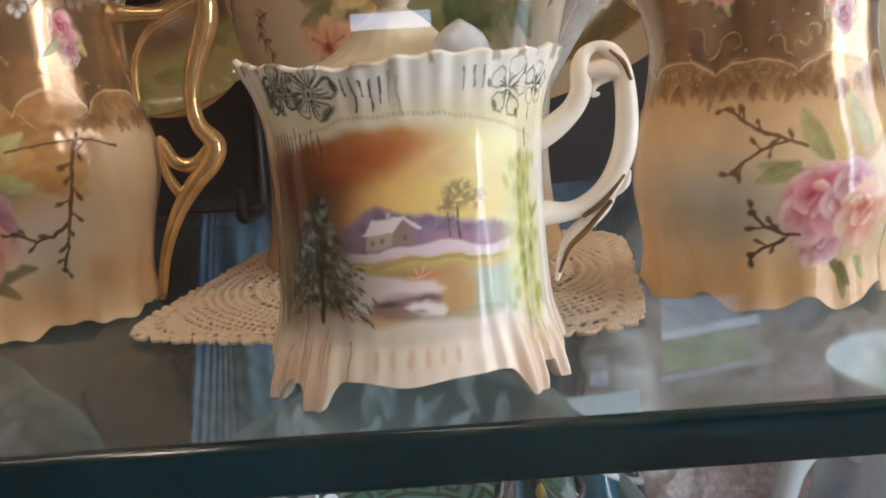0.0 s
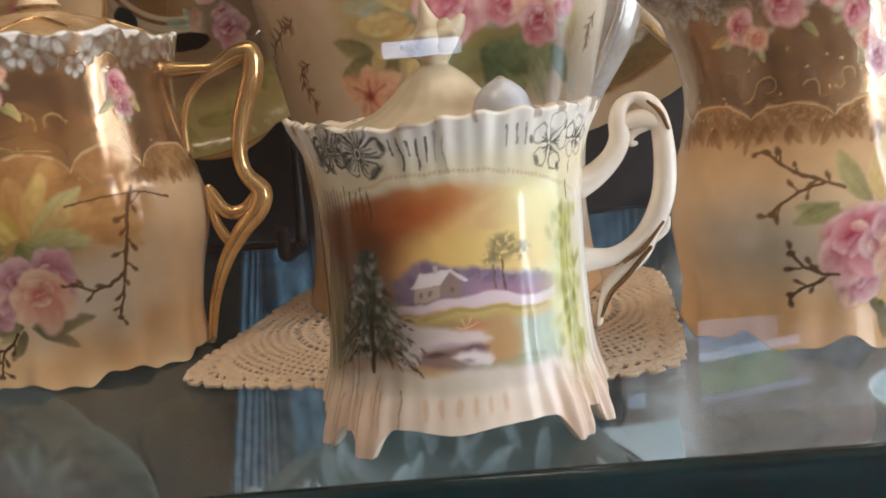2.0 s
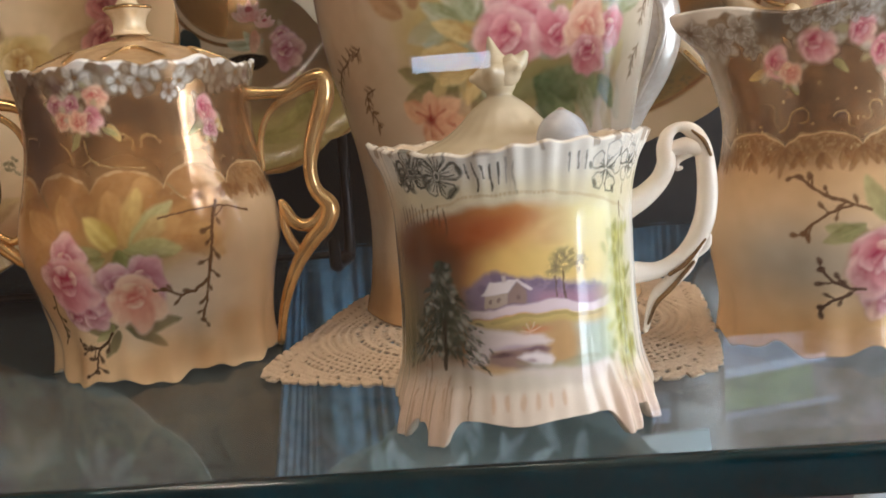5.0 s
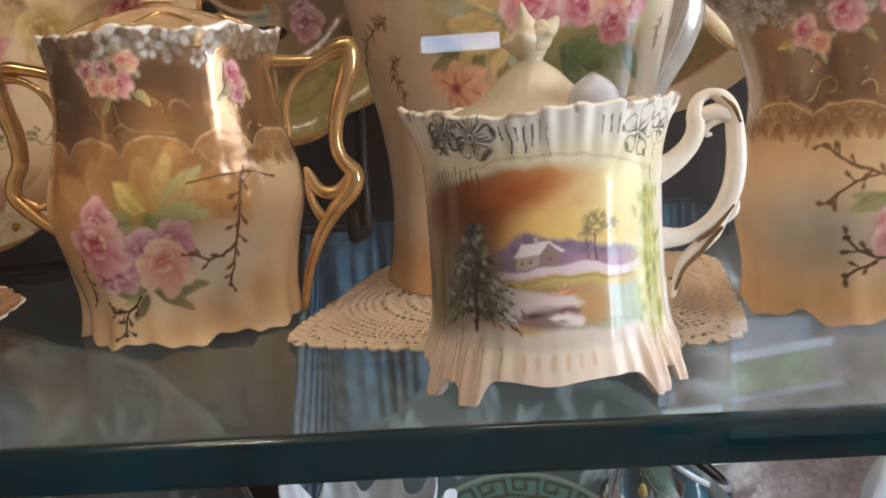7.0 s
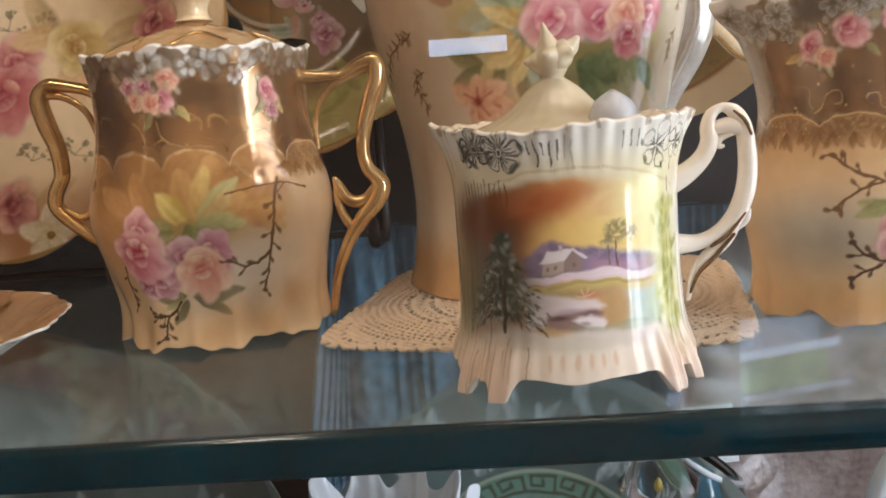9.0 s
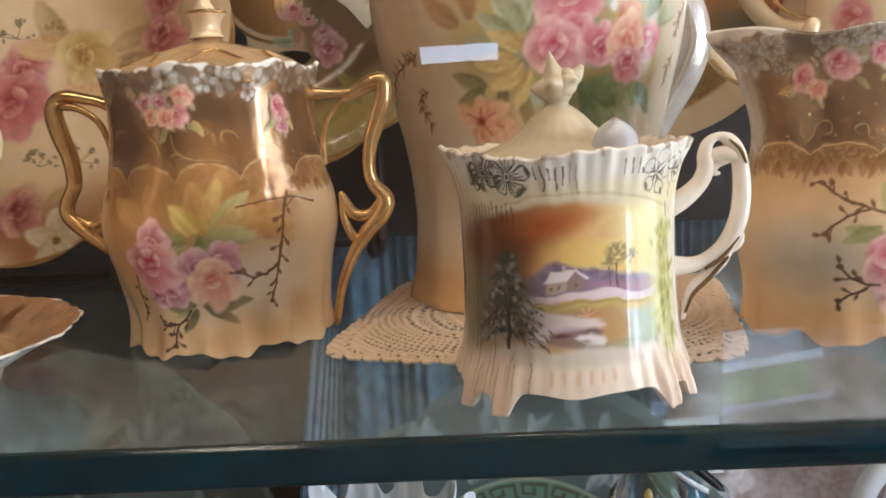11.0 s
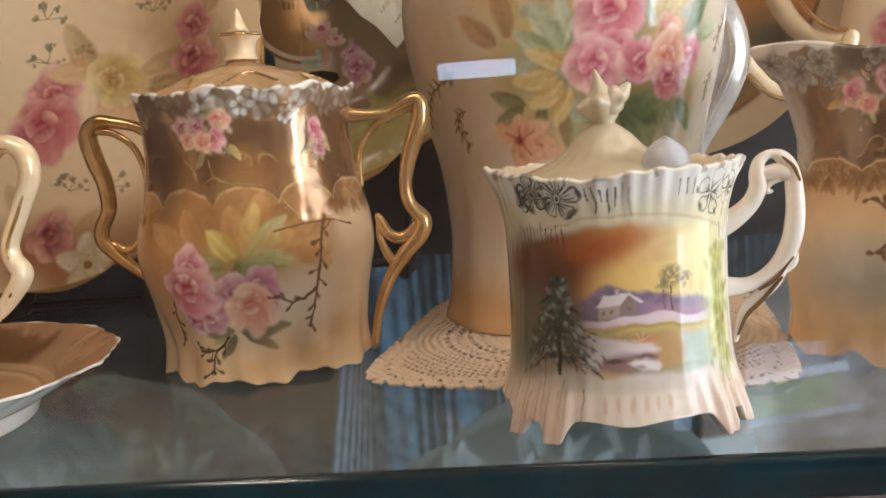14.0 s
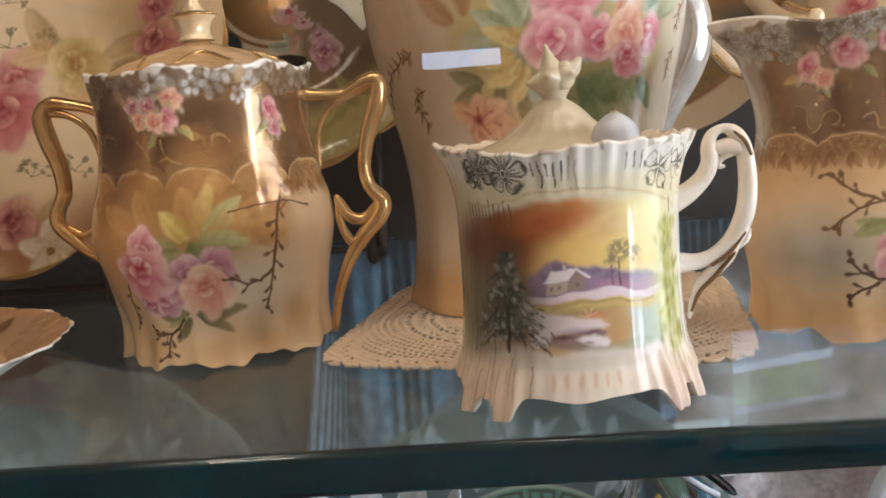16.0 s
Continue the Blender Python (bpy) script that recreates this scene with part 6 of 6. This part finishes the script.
def sprigs(p, spots, colour, rnd, size=1.0):
    for x, y in spots:
        for k in range(5):
            a = 60 + 60 * rnd.random() + 36 * (k - 2)
            e = (x + size * 9 * math.cos(radians(a)), y + size * 9 * math.sin(radians(a)))
            p.stroke([(x, y), e], 0.6 * size, colour, 0.7)
            for q in range(4):
                p.dab(e[0] + rnd.uniform(-3, 3) * size, e[1] + rnd.uniform(-3, 3) * size, 1.7 * size, 1.2 * size, rnd.uniform(0, 180), 0.4, 0.75, colour)


def big_rose(p, x, y, r, shades, seed, face=0):
    p.rose(x, y, r, *shades, seed=seed, face=face - 70)


def cake_plate_paint(x, y):
    p = Paint(x, y, srgb(246, 218, 174))
    r = np.hypot(x, y)
    rnd = random.Random(3)
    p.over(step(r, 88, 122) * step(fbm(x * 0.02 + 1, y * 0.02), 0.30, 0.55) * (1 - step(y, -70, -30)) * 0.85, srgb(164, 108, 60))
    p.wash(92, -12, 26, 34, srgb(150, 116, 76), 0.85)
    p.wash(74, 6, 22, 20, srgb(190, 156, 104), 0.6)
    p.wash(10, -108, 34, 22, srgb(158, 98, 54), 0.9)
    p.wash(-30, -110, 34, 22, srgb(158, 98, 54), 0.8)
    sprigs(p, [(14, 12), (13, -11), (34, -12), (24, -78), (47, -77)], srgb(142, 126, 92), rnd, 0.85)
    sprigs(p, [(74, -33), (70, 12), (-20, -10), (60, 42), (10, 58), (30, 44)], srgb(142, 126, 92), rnd, 0.85)
    for x0, y0, ln, tn in ((40, -20, 34, 120), (88, -10, 28, 200), (96, -30, 26, -50), (98, 8, 26, 60), (84, -24, 24, 190), (66, -28, 26, -20), (28, -100, 24, 30), (2, -92, 24, 120)):
        p.leaf(x0, y0, ln, ln * 0.5, tn, srgb(214, 182, 126), srgb(158, 124, 74), 0.7)
    DUSTY = (srgb(238, 176, 162), srgb(208, 116, 112), srgb(158, 56, 66))
    # the dusty pinks again with shade put into the colour
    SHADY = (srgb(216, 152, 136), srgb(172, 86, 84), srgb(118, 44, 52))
    big_rose(p, 17, -26, 14, DUSTY, 9, 140)
    big_rose(p, 10, -45, 20, DUSTY, 4, 0)
    for tn, ln in ((-60, 24), (-95, 27), (-25, 22), (-125, 22)):
        p.leaf(52, -28, ln, 16, tn, srgb(246, 212, 164), srgb(218, 162, 112), 0.92)
    p.leaf(40, -14, 26, 16, 190, srgb(244, 214, 160), srgb(214, 168, 110), 0.85)
    big_rose(p, 49, -22, 16, YELLOW, 5, 60)
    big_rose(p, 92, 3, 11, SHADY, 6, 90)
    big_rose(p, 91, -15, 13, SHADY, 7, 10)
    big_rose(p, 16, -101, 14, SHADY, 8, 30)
    big_rose(p, -60, -20, 20, PINK, 12)
    big_rose(p, -30, 60, 20, PEACH, 13)
    for k in range(5):
        p.leaf(36, -116, 17, 13, 22 + 72 * k, srgb(240, 226, 196), srgb(190, 168, 126), 0.96)
    p.gild(p.blob(36, -117, 2.2, 2.2), srgb(214, 160, 60), 0.8)
    p.gild(step(r, 127.5, 129), srgb(206, 160, 90), 0.6)
    return p


def scalloped(n, k):
    return lambda a: 1 + k * np.abs(np.sin(a * n / 2)) - k * 0.5


def easel(at, lean, half, height, label="small dark wooden plate stand", lift=0.0):
    """A folding stand: two bent runners and a rear strut."""
    th = thing("plate_stand", label, "plate stand", at, "stands behind the plates")
    b = height * math.tan(radians(lean))
    for s in (-1, 1):
        part("runner", tube("runner", [(s * half, -0.024, 0.018 + lift, 0.0032), (s * half, -0.022, 0.006 + lift, 0.0034), (s * half, -0.006, 0.0036 + lift, 0.0036), (s * half, 0.010, 0.0036 + lift * 0.5, 0.0036), (s * half, 0.030, 0.0036, 0.0036), (s * half, 0.034 + b * 0.2, height * 0.25, 0.0032), (s * half, 0.022 + b, height, 0.0030)], 50, 10), STAND, th)
    part("crossbar", tube("crossbar", [(-half, 0.032, 0.0036, 0.0022), (half, 0.032, 0.0036, 0.0022)], 8, 10), STAND, th)
    return th


plate_a = standing("cake_plate", "large cream china plate with painted roses on a stand", (-0.250, 0.248, 0.142), 12)
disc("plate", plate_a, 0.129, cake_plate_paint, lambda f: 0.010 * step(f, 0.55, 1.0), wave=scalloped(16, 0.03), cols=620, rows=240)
easel((-0.225, 0.226, 0.0), 12, 0.045, 0.12)


def lustre_plate_paint(x, y):
    """A polished gold well, a cream ring with piercings painted dark and a gilt line, and a brown field with blossoms.
    """
    p = Paint(x, y, srgb(150, 122, 88))
    r, q, w = np.hypot(x, y), np.hypot(x, y - 13), p.wx
    p.over(step(fbm(x * 0.05, y * 0.05), 0.4, 0.65) * 0.5, srgb(112, 88, 60))
    p.over(step(r, 62, 74) * (1 - step(y, -52, -30)) * 0.85, srgb(186, 168, 104))
    for k in range(18):
        a = radians(190 + 9.5 * k)
        p.leaf(80 * math.cos(a), 80 * math.sin(a), 26, 11, 40 * k, srgb(190, 178, 104), srgb(128, 120, 66), 0.7)
    ring = (1 - step(q, 51, 53)) * (1 - step(w, 6, 16))
    p.over(ring, srgb(232, 212, 178))
    p.gild((1 - step(np.abs(q - 39.5), 0.5, 1.2)) * (1 - step(w, 0, 8)), srgb(206, 152, 84), 0.8)
    p.over((1 - step(np.abs(q - 45), 0.5, 1.6)) * ring * 0.5, srgb(190, 160, 120))
    p.gild((1 - step(q, 35, 36.5)) * (1 - step(w, 6, 22)), srgb(206, 160, 96), 0.70)
    p.over((1 - step(q, 35, 36.5)) * step(w, -8, 18) * 0.7, srgb(150, 128, 88))
    # the openings are not cut: their darkness is painted on
    p.dab(3, -36.5, 13, 5.0, 4, 0.12, 1.0, srgb(20, 18, 18))
    p.dab(-27, -24, 5.5, 10, 25, 0.12, 1.0, srgb(36, 62, 70))
    for k in range(14):
        p.dab(-14 + 2.2 * (k % 5) + 0.6 * k % 3, 6 + 1.6 * (k // 5), 0.5, 0.4, 0, 0.3, 0.8, srgb(120, 82, 44))
    for q0, q1, ln, tn in ((2, 2, 14, 100), (4, 4, 13, 40), (8, -28, 15, 170), (10, -30, 14, 120), (14, -24, 12, 200)):
        p.leaf(q0, q1, ln, ln * 0.5, tn, srgb(198, 206, 180), srgb(132, 146, 116), 0.85)
    for fx, fy, fr in ((6, -8, 9), (15, -14, 5.5), (3, 22, 7)):
        for tn in (150, 30, 120, 60, 90):
            p.leaf(fx, fy - fr * 0.6, fr * 1.3, fr * 0.7, tn, srgb(246, 214, 202), srgb(222, 150, 140), 0.9)
        p.dab(fx, fy + fr * 0.1, fr * 0.28, fr * 0.2, 0, 0.5, 0.9, srgb(176, 62, 72))
    p.leaf(10, -18, 14, 8, -100, srgb(232, 186, 158), srgb(200, 140, 112), 0.85)
    for k, (x0, y0, rr, sh) in enumerate(((24, -23, 6.5, MAUVE), (27, -31, 10.5, MAUVE), (-60, -60, 12, PINK), (50, 10, 12, PEACH))):
        big_rose(p, x0, y0, rr, sh, 20 + k, 20 * k)
    for k in range(70):
        a = radians(k * 360 / 70)
        p.dab(94 * math.cos(a), 94 * math.sin(a), 2.6, 1.4, k * 40, 0.3, 0.8, srgb(206, 190, 140))
    p.gild(step(r, 98, 99.5), srgb(206, 160, 90), 0.7)
    return p


plate_b = standing("lustre_plate", "brown lustre china plate with roses and a pierced gilt rim", (-0.112, 0.315, 0.153), 10)
disc("plate", plate_b, 0.100, lustre_plate_paint, lambda f: 0.012 * step(f, 0.5, 1.0), wave=scalloped(12, 0.05), cols=560, rows=200)
easel((-0.105, 0.305, 0.0), 10, 0.04, 0.13, "tall dark plate stand")


def garden_plate_paint(x, y):
    p = Paint(x, y, srgb(176, 126, 70))
    r = np.hypot(x, y)
    p.over(step(fbm(x * 0.03 + 3, y * 0.03), 0.42, 0.62) * 0.8, srgb(206, 138, 62))
    p.over((1 - step(y, -84, -56)) * 0.75, srgb(136, 124, 76))
    p.wash(80, -58, 26, 20, srgb(52, 78, 70), 0.85)
    p.wash(40, -80, 30, 18, srgb(96, 104, 64), 0.7)
    for k in range(30):
        a, q = radians(k * 47), 24 + (k * 29) % 84
        p.leaf(q * math.cos(a), q * math.sin(a), 30, 14, 61 * k, srgb(156, 148, 88), srgb(84, 86, 50), 0.6)
    for k, (x0, y0, rr, sh) in enumerate(((-40, -10, 15, PEACH), (-20, -60, 14, YELLOW), (30, -30, 16, PINK), (-60, 40, 13, PEACH))):
        big_rose(p, x0, y0, rr, sh, 40 + k)
    sprigs(p, [(66, -94), (84, -82), (50, -100)], srgb(120, 108, 70), random.Random(5), 0.7)
    p.over(step(r, 115, 118), srgb(236, 214, 176))
    p.gild(1 - step(np.abs(r - 115), 0.6, 1.4), srgb(176, 130, 70), 0.6)
    return p


plate_c = standing("garden_plate", "orange and green painted china plate with a cream rim", (0.0735, 0.345, 0.180), 10)
disc("plate", plate_c, 0.132, garden_plate_paint, lambda f: 0.012 * step(f, 0.5, 1.0), wave=scalloped(10, 0.02), cols=480, rows=180)
easel((0.0735, 0.338, 0.0), 10, 0.010, 0.15, "tall dark plate stand", 0.045)


def wall_plate_paint(x, y):
    p = Paint(x, y, srgb(206, 208, 186))
    u, v = np.abs(x + y) / math.sqrt(2), np.abs(x - y) / math.sqrt(2)
    d = np.maximum(u, v)
    p.over(step(d, 40, 46) * 0.9, srgb(230, 228, 214))
    for k in range(60):
        a = radians(k * 6)
        q = 52 / max(abs(math.cos(a - math.pi / 4)), abs(math.sin(a - math.pi / 4)))
        p.stroke([(q * math.cos(a), q * math.sin(a)), ((q - 6) * math.cos(a + 0.05), (q - 6) * math.sin(a + 0.05))], 0.9, srgb(150, 130, 84), 0.7)
    return p


plate_d = standing("square_plate", "square pale green china plate with gilt dashes on a stand", (-0.057, 0.272, 0.212), 4)
disc("plate", plate_d, 0.072, wall_plate_paint, lambda f: 0.008 * step(f, 0.5, 1.0), wave=lambda a: 1 / np.maximum(np.abs(np.cos(a - np.pi / 4)), np.abs(np.sin(a - np.pi / 4))) * (1 + 0.01 * np.cos(24 * a)) / 1.2, cols=360, rows=120, wave_from=0)

easel((-0.020, 0.290, 0.0), 4, 0.014, 0.16, "slender dark plate stand")

# ---- the tall pitcher at the end of the shelf ----
pitcher = thing("pitcher", "tall cream china pitcher with roses and a gilt handle", "pitcher", (0.230, 0.262, 0.0))


def pitcher_paint(x, y):
    p = Paint(x, y, srgb(248, 230, 198))
    rnd = random.Random(8)
    sprigs(p, [(-20, 132), (-38, 150), (4, 150), (-10, 108)], srgb(150, 126, 86), rnd, 0.8)
    sprigs(p, [(-52, 134), (-60, 146)], srgb(150, 126, 86), rnd, 0.8)
    big_rose(p, -56, 116, 12, PINK, 53)
    big_rose(p, -8, 122, 12, PINK, 50)
    big_rose(p, -22, 112, 9, PEACH, 51)
    big_rose(p, 14, 104, 14, PINK, 52)
    return p


PITCH_R = curve_of([(-1, 44), (4, 44), (30, 50), (80, 60), (130, 57), (170, 46), (200, 44), (212, 47)])
vessel("body", pitcher, CHINA, lambda a, z: PITCH_R(z) + 0.0005 * np.cos(10 * a), lambda a: 0 * a, lambda a: 0.205 + 0.002 * np.cos(4 * a), pitcher_paint, cols=320, rows=200, floor=0.006, ref=0.055)
ph = part("handle", tube("handle", HX([(-46, 196, 4.0), (-70, 202, 4.4), (-94, 190, 5.0), (-99, 165, 5.4), (-95, 143, 5.4), (-86, 126, 5.2), (-74, 116, 5.0), (-61, 114, 5.4), (-50, 118, 5.0)]), 90, 16, 1.2), CREAM_GILT, pitcher, "cream scroll handle with gilt lines")
part("gilt_line", tube("gilt_line", [(-0.0900, -0.0050, 0.165, 0.0011), (-0.0870, -0.0052, 0.145, 0.0011), (-0.0790, -0.0050, 0.130, 0.0011), (-0.0690, -0.0050, 0.1215, 0.0011), (-0.0600, -0.005, 0.1195, 0.0010)], 40, 8), GOLD, ph, "gold line")


# ---- things on the lower shelf ----
LOW = -0.27
DISH_X, DISH_Y = -0.047, 0.122
LEAF_X, LEAF_Z, LEAF_R = -0.225, 0.116, 0.110
BROWN_GLASS = plain("brown_pressed_glass", srgb(96, 82, 76), srgb(156, 140, 134), 26, rough=0.2, bump=0.4, dist=0.003)
TEAL_GLASS = plain("teal_blue_glass", srgb(24, 62, 82), srgb(52, 98, 116), 30, rough=0.12, coat=0.3)
MILK = plain("milk_glass", srgb(206, 212, 222), srgb(232, 234, 238), 30, rough=0.2, bump=0.1)
CLEAR = glass("cut_crystal", (0.93, 0.95, 0.94))

leaf_plate = standing("leaf_plate", "large grey green pressed glass plate with a leaf pattern", (LEAF_X, 0.235, LOW + LEAF_Z), 12)


def leaf_plate_paint(x, y):
    p = Paint(x, y, srgb(72, 84, 84))
    r, a = np.hypot(x, y), np.arctan2(y, x)
    p.over(step(fbm(x * 0.06, y * 0.06), 0.4, 0.65) * 0.4, srgb(104, 116, 114))
    rnd = random.Random(41)
    for k in range(9):
        b = radians(k * 40 + 14)
        cx, cy = 62 * math.cos(b), 62 * math.sin(b)
        for q in (-75, -40, 0, 40, 75):
            p.leaf(cx, cy, rnd.uniform(20, 30), 11, math.degrees(b) + q + rnd.uniform(-8, 8), srgb(178, 190, 192), srgb(96, 110, 110), rnd.uniform(0.25, 0.62))
    for k in range(7):
        b = 51 * k
        p.leaf(8 * math.cos(radians(b)), 8 * math.sin(radians(b)), 34, 15, b, srgb(160, 172, 170), srgb(104, 116, 116), 0.6)
    p.over(step(r, 0.965 * LEAF_R * 1000, 0.985 * LEAF_R * 1000) * 0.28, srgb(150, 162, 160))
    return p


disc("plate", leaf_plate, LEAF_R, leaf_plate_paint, lambda f: 0.014 * step(f, 0.5, 1.0), wave=scalloped(14, 0.03), cols=480, rows=180)
easel((LEAF_X, 0.222, LOW), 12, 0.04, 0.09)

key_plate = standing("key_plate", "green china plate with a Greek key band and pale swirled rim", (0.012, 0.196, LOW + 0.105), 16)


def key_plate_paint(x, y):
    p = Paint(x, y, srgb(96, 130, 116))
    r, a = np.hypot(x, y), np.arctan2(y, x)
    p.over(step(r, 63, 66), srgb(84, 100, 100))
    rnd = random.Random(15)
    for k in range(84):
        b = k * 360 / 84 + rnd.uniform(-4, 4)
        q = rnd.uniform(64, 96)
        p.leaf(q * math.cos(radians(b)), q * math.sin(radians(b)), rnd.uniform(16, 26), rnd.uniform(6, 10), b + rnd.uniform(-55, 55), srgb(214, 222, 224), srgb(112, 128, 130), rnd.uniform(0.55, 0.95))
    p.over(step(r, 103, 105) * 0.35, srgb(170, 182, 184))
    p.over((1 - step(np.abs(r - 64), 0.5, 1.3)), srgb(150, 158, 140))
    p.over((1 - step(np.abs(r - 51), 0.4, 1.0)) * 0.6, srgb(110, 126, 104))
    n = 23
    w = 2 * math.pi / n
    for i in range(n):
        at = lambda u, v: ((53.4 + 8.4 * v) * math.cos((i + u) * w), (53.4 + 8.4 * v) * math.sin((i + u) * w))
        p.stroke([at(0.98, 0.05), at(0.05, 0.05), at(0.05, 0.95), at(0.80, 0.95), at(0.80, 0.36), at(0.42, 0.36), at(0.42, 0.66)], 1.7, srgb(70, 78, 58), 0.92)
    return p


disc("plate", key_plate, 0.108, key_plate_paint, lambda f: 0.014 * step(f, 0.5, 1.0) + 0.0, wave=scalloped(9, 0.06), cols=540, rows=200)
easel((0.012, 0.176, LOW), 16, 0.04, 0.10)

platter = standing("glass_platter", "large brown pressed glass platter leaning on the back", (0.250, 0.392, LOW + 0.136), 10)


def platter_surface():
    a = np.linspace(0, 2 * np.pi, 420, endpoint=False)
    f = np.linspace(0.002, 1, 90)[:, None]
    rib = 0.0010 * np.abs(np.sin(a * 14 + 5 * f)) * step(f, 0.45, 0.9)
    r = 0.130 * f * (1 + 0.03 * np.abs(np.sin(a * 14)) * f)
    top = np.stack([r * np.cos(a), r * np.sin(a), 0.014 * step(f, 0.5, 1.0) + rib], -1)
    return grid_mesh("plate", np.concatenate([top, top[::-4] - np.array((0, 0, 0.005))]))


part("plate", platter_surface(), BROWN_GLASS, platter)
sticker = part("paper_label", box_bm(0.052, 0.033, 0.0006, 0.0002), plain("white_paper", srgb(236, 242, 246), srgb(250, 252, 253), 40, rough=0.8), platter, "white paper label")
sticker.location, sticker.rotation_euler = (-0.1230, -0.0255, 0.0170), (0, radians(-4), radians(4))
easel((0.250, 0.385, LOW), 10, 0.045, 0.11)

bowl = thing("teal_bowl", "deep teal glass bowl with a white rim", "bowl", (0.092, 0.220, LOW))
part("body", lathe("body", rounded_profile([(0.0005, 0.0), (0.026, 0.0), (0.024, 0.008), (0.010, 0.02), (0.010, 0.07), (0.022, 0.11), (0.028, 0.140), (0.0225, 0.1655), (0.0208, 0.1655), (0.026, 0.141), (0.010, 0.115), (0.0005, 0.11)], 70), 72, wobble=lambda a, v: 1 + 0.05 * np.cos(4 * a) * (v > 0.5)), TEAL_GLASS, bowl)
part("rim", lathe("rim", [(0.0220, 0.1640), (0.0240, 0.1655), (0.0236, 0.1680), (0.0208, 0.1675), (0.0204, 0.1650), (0.0220, 0.1640)], 72, wobble=lambda a, v: 1 + 0.05 * np.cos(4 * a)), MILK, bowl, "white rim")
# the lip of the bowl dips to one side
for ob in bowl.children:
    for v in ob.data.vertices:
        v.co.z -= 0.7 * (v.co.x - 0.004) * min(1.0, max(0.0, (v.co.z - 0.10) / 0.065))

crystal = thing("crystal_bottle", "cut crystal bottle with a faceted stopper", "bottle", (0.058, 0.120, LOW))
part("bottle", lathe("bottle", [(0.0005, 0.0), (0.018, 0.0), (0.019, 0.01), (0.018, 0.12), (0.009, 0.152), (0.008, 0.178), (0.011, 0.180), (0.0005, 0.181)], 10), CLEAR, crystal)
stopper = part("stopper", lathe("stopper", [(0.0005, 0.181), (0.005, 0.182), (0.0155, 0.196), (0.0155, 0.200), (0.008, 0.209), (0.0005, 0.211)], 8), CLEAR, crystal)
# golden glint in the stopper, added as a small yellow body
part("amber_glint", lathe("amber_glint", [(0.0003, 0.1950), (0.0010, 0.1956), (0.0013, 0.1968), (0.0009, 0.1984), (0.0003, 0.1994)], 20), plain("amber_glass", srgb(176, 146, 62), srgb(214, 194, 104), 80, rough=0.15), stopper, "small yellow body standing in for a golden glint")

dish = thing("ruffled_dish", "white milk glass dish with a ruffled bluish rim", "dish", (DISH_X, DISH_Y, LOW))


def ruffled_bowl():
    pr = rounded_profile([(0.0005, 0.0), (0.024, 0.0), (0.021, 0.010), (0.010, 0.03), (0.009, 0.10), (0.016, 0.135), (0.026, 0.165), (0.032, 0.192), (0.0305, 0.1925), (0.024, 0.166), (0.013, 0.138), (0.0005, 0.128)], 80)
    a = np.linspace(0, 2 * np.pi, 160, endpoint=False)
    high = step(pr[:, 1:], 0.13, 0.19)
    k = 1 + high * (0.10 * np.cos(9 * a) + 0.03 * np.cos(27 * a))
    z = pr[:, 1:] + high * 0.007 * np.cos(9 * a + 0.8)
    return grid_mesh("body", np.stack([pr[:, :1] * k * np.cos(a), pr[:, :1] * k * np.sin(a), z], -1))


part("body", ruffled_bowl(), MILK, dish)

violet = thing("violet_vase", "small dark violet glass vase", "vase", (-0.109, 0.085, LOW))
part("body", lathe("body", rounded_profile([(0.0005, 0.0), (0.014, 0.0), (0.016, 0.05), (0.007, 0.15), (0.006, 0.200), (0.0085, 0.212), (0.0075, 0.212), (0.005, 0.20), (0.0005, 0.15)], 50), 64), plain("violet_glass", srgb(40, 24, 58), srgb(70, 46, 92), 40, rough=0.1), violet)
ewer = thing("milk_glass_jug", "white milk glass jug with a loop handle", "jug", (0.238, 0.190, LOW))
part("body", lathe("body", rounded_profile([(0.0005, 0.0), (0.032, 0.0), (0.050, 0.04), (0.056, 0.10), (0.052, 0.15), (0.044, 0.185), (0.047, 0.200), (0.0450, 0.200), (0.040, 0.185), (0.0005, 0.14)], 60), 72), MILK, ewer)
part("handle", tube("handle", [(-0.042, -0.012, 0.176, 0.005), (-0.058, -0.016, 0.186, 0.0052), (-0.074, -0.020, 0.172, 0.0052), (-0.076, -0.020, 0.140, 0.005), (-0.050, -0.014, 0.100, 0.005)], 50, 12), MILK, ewer, "white loop handle")
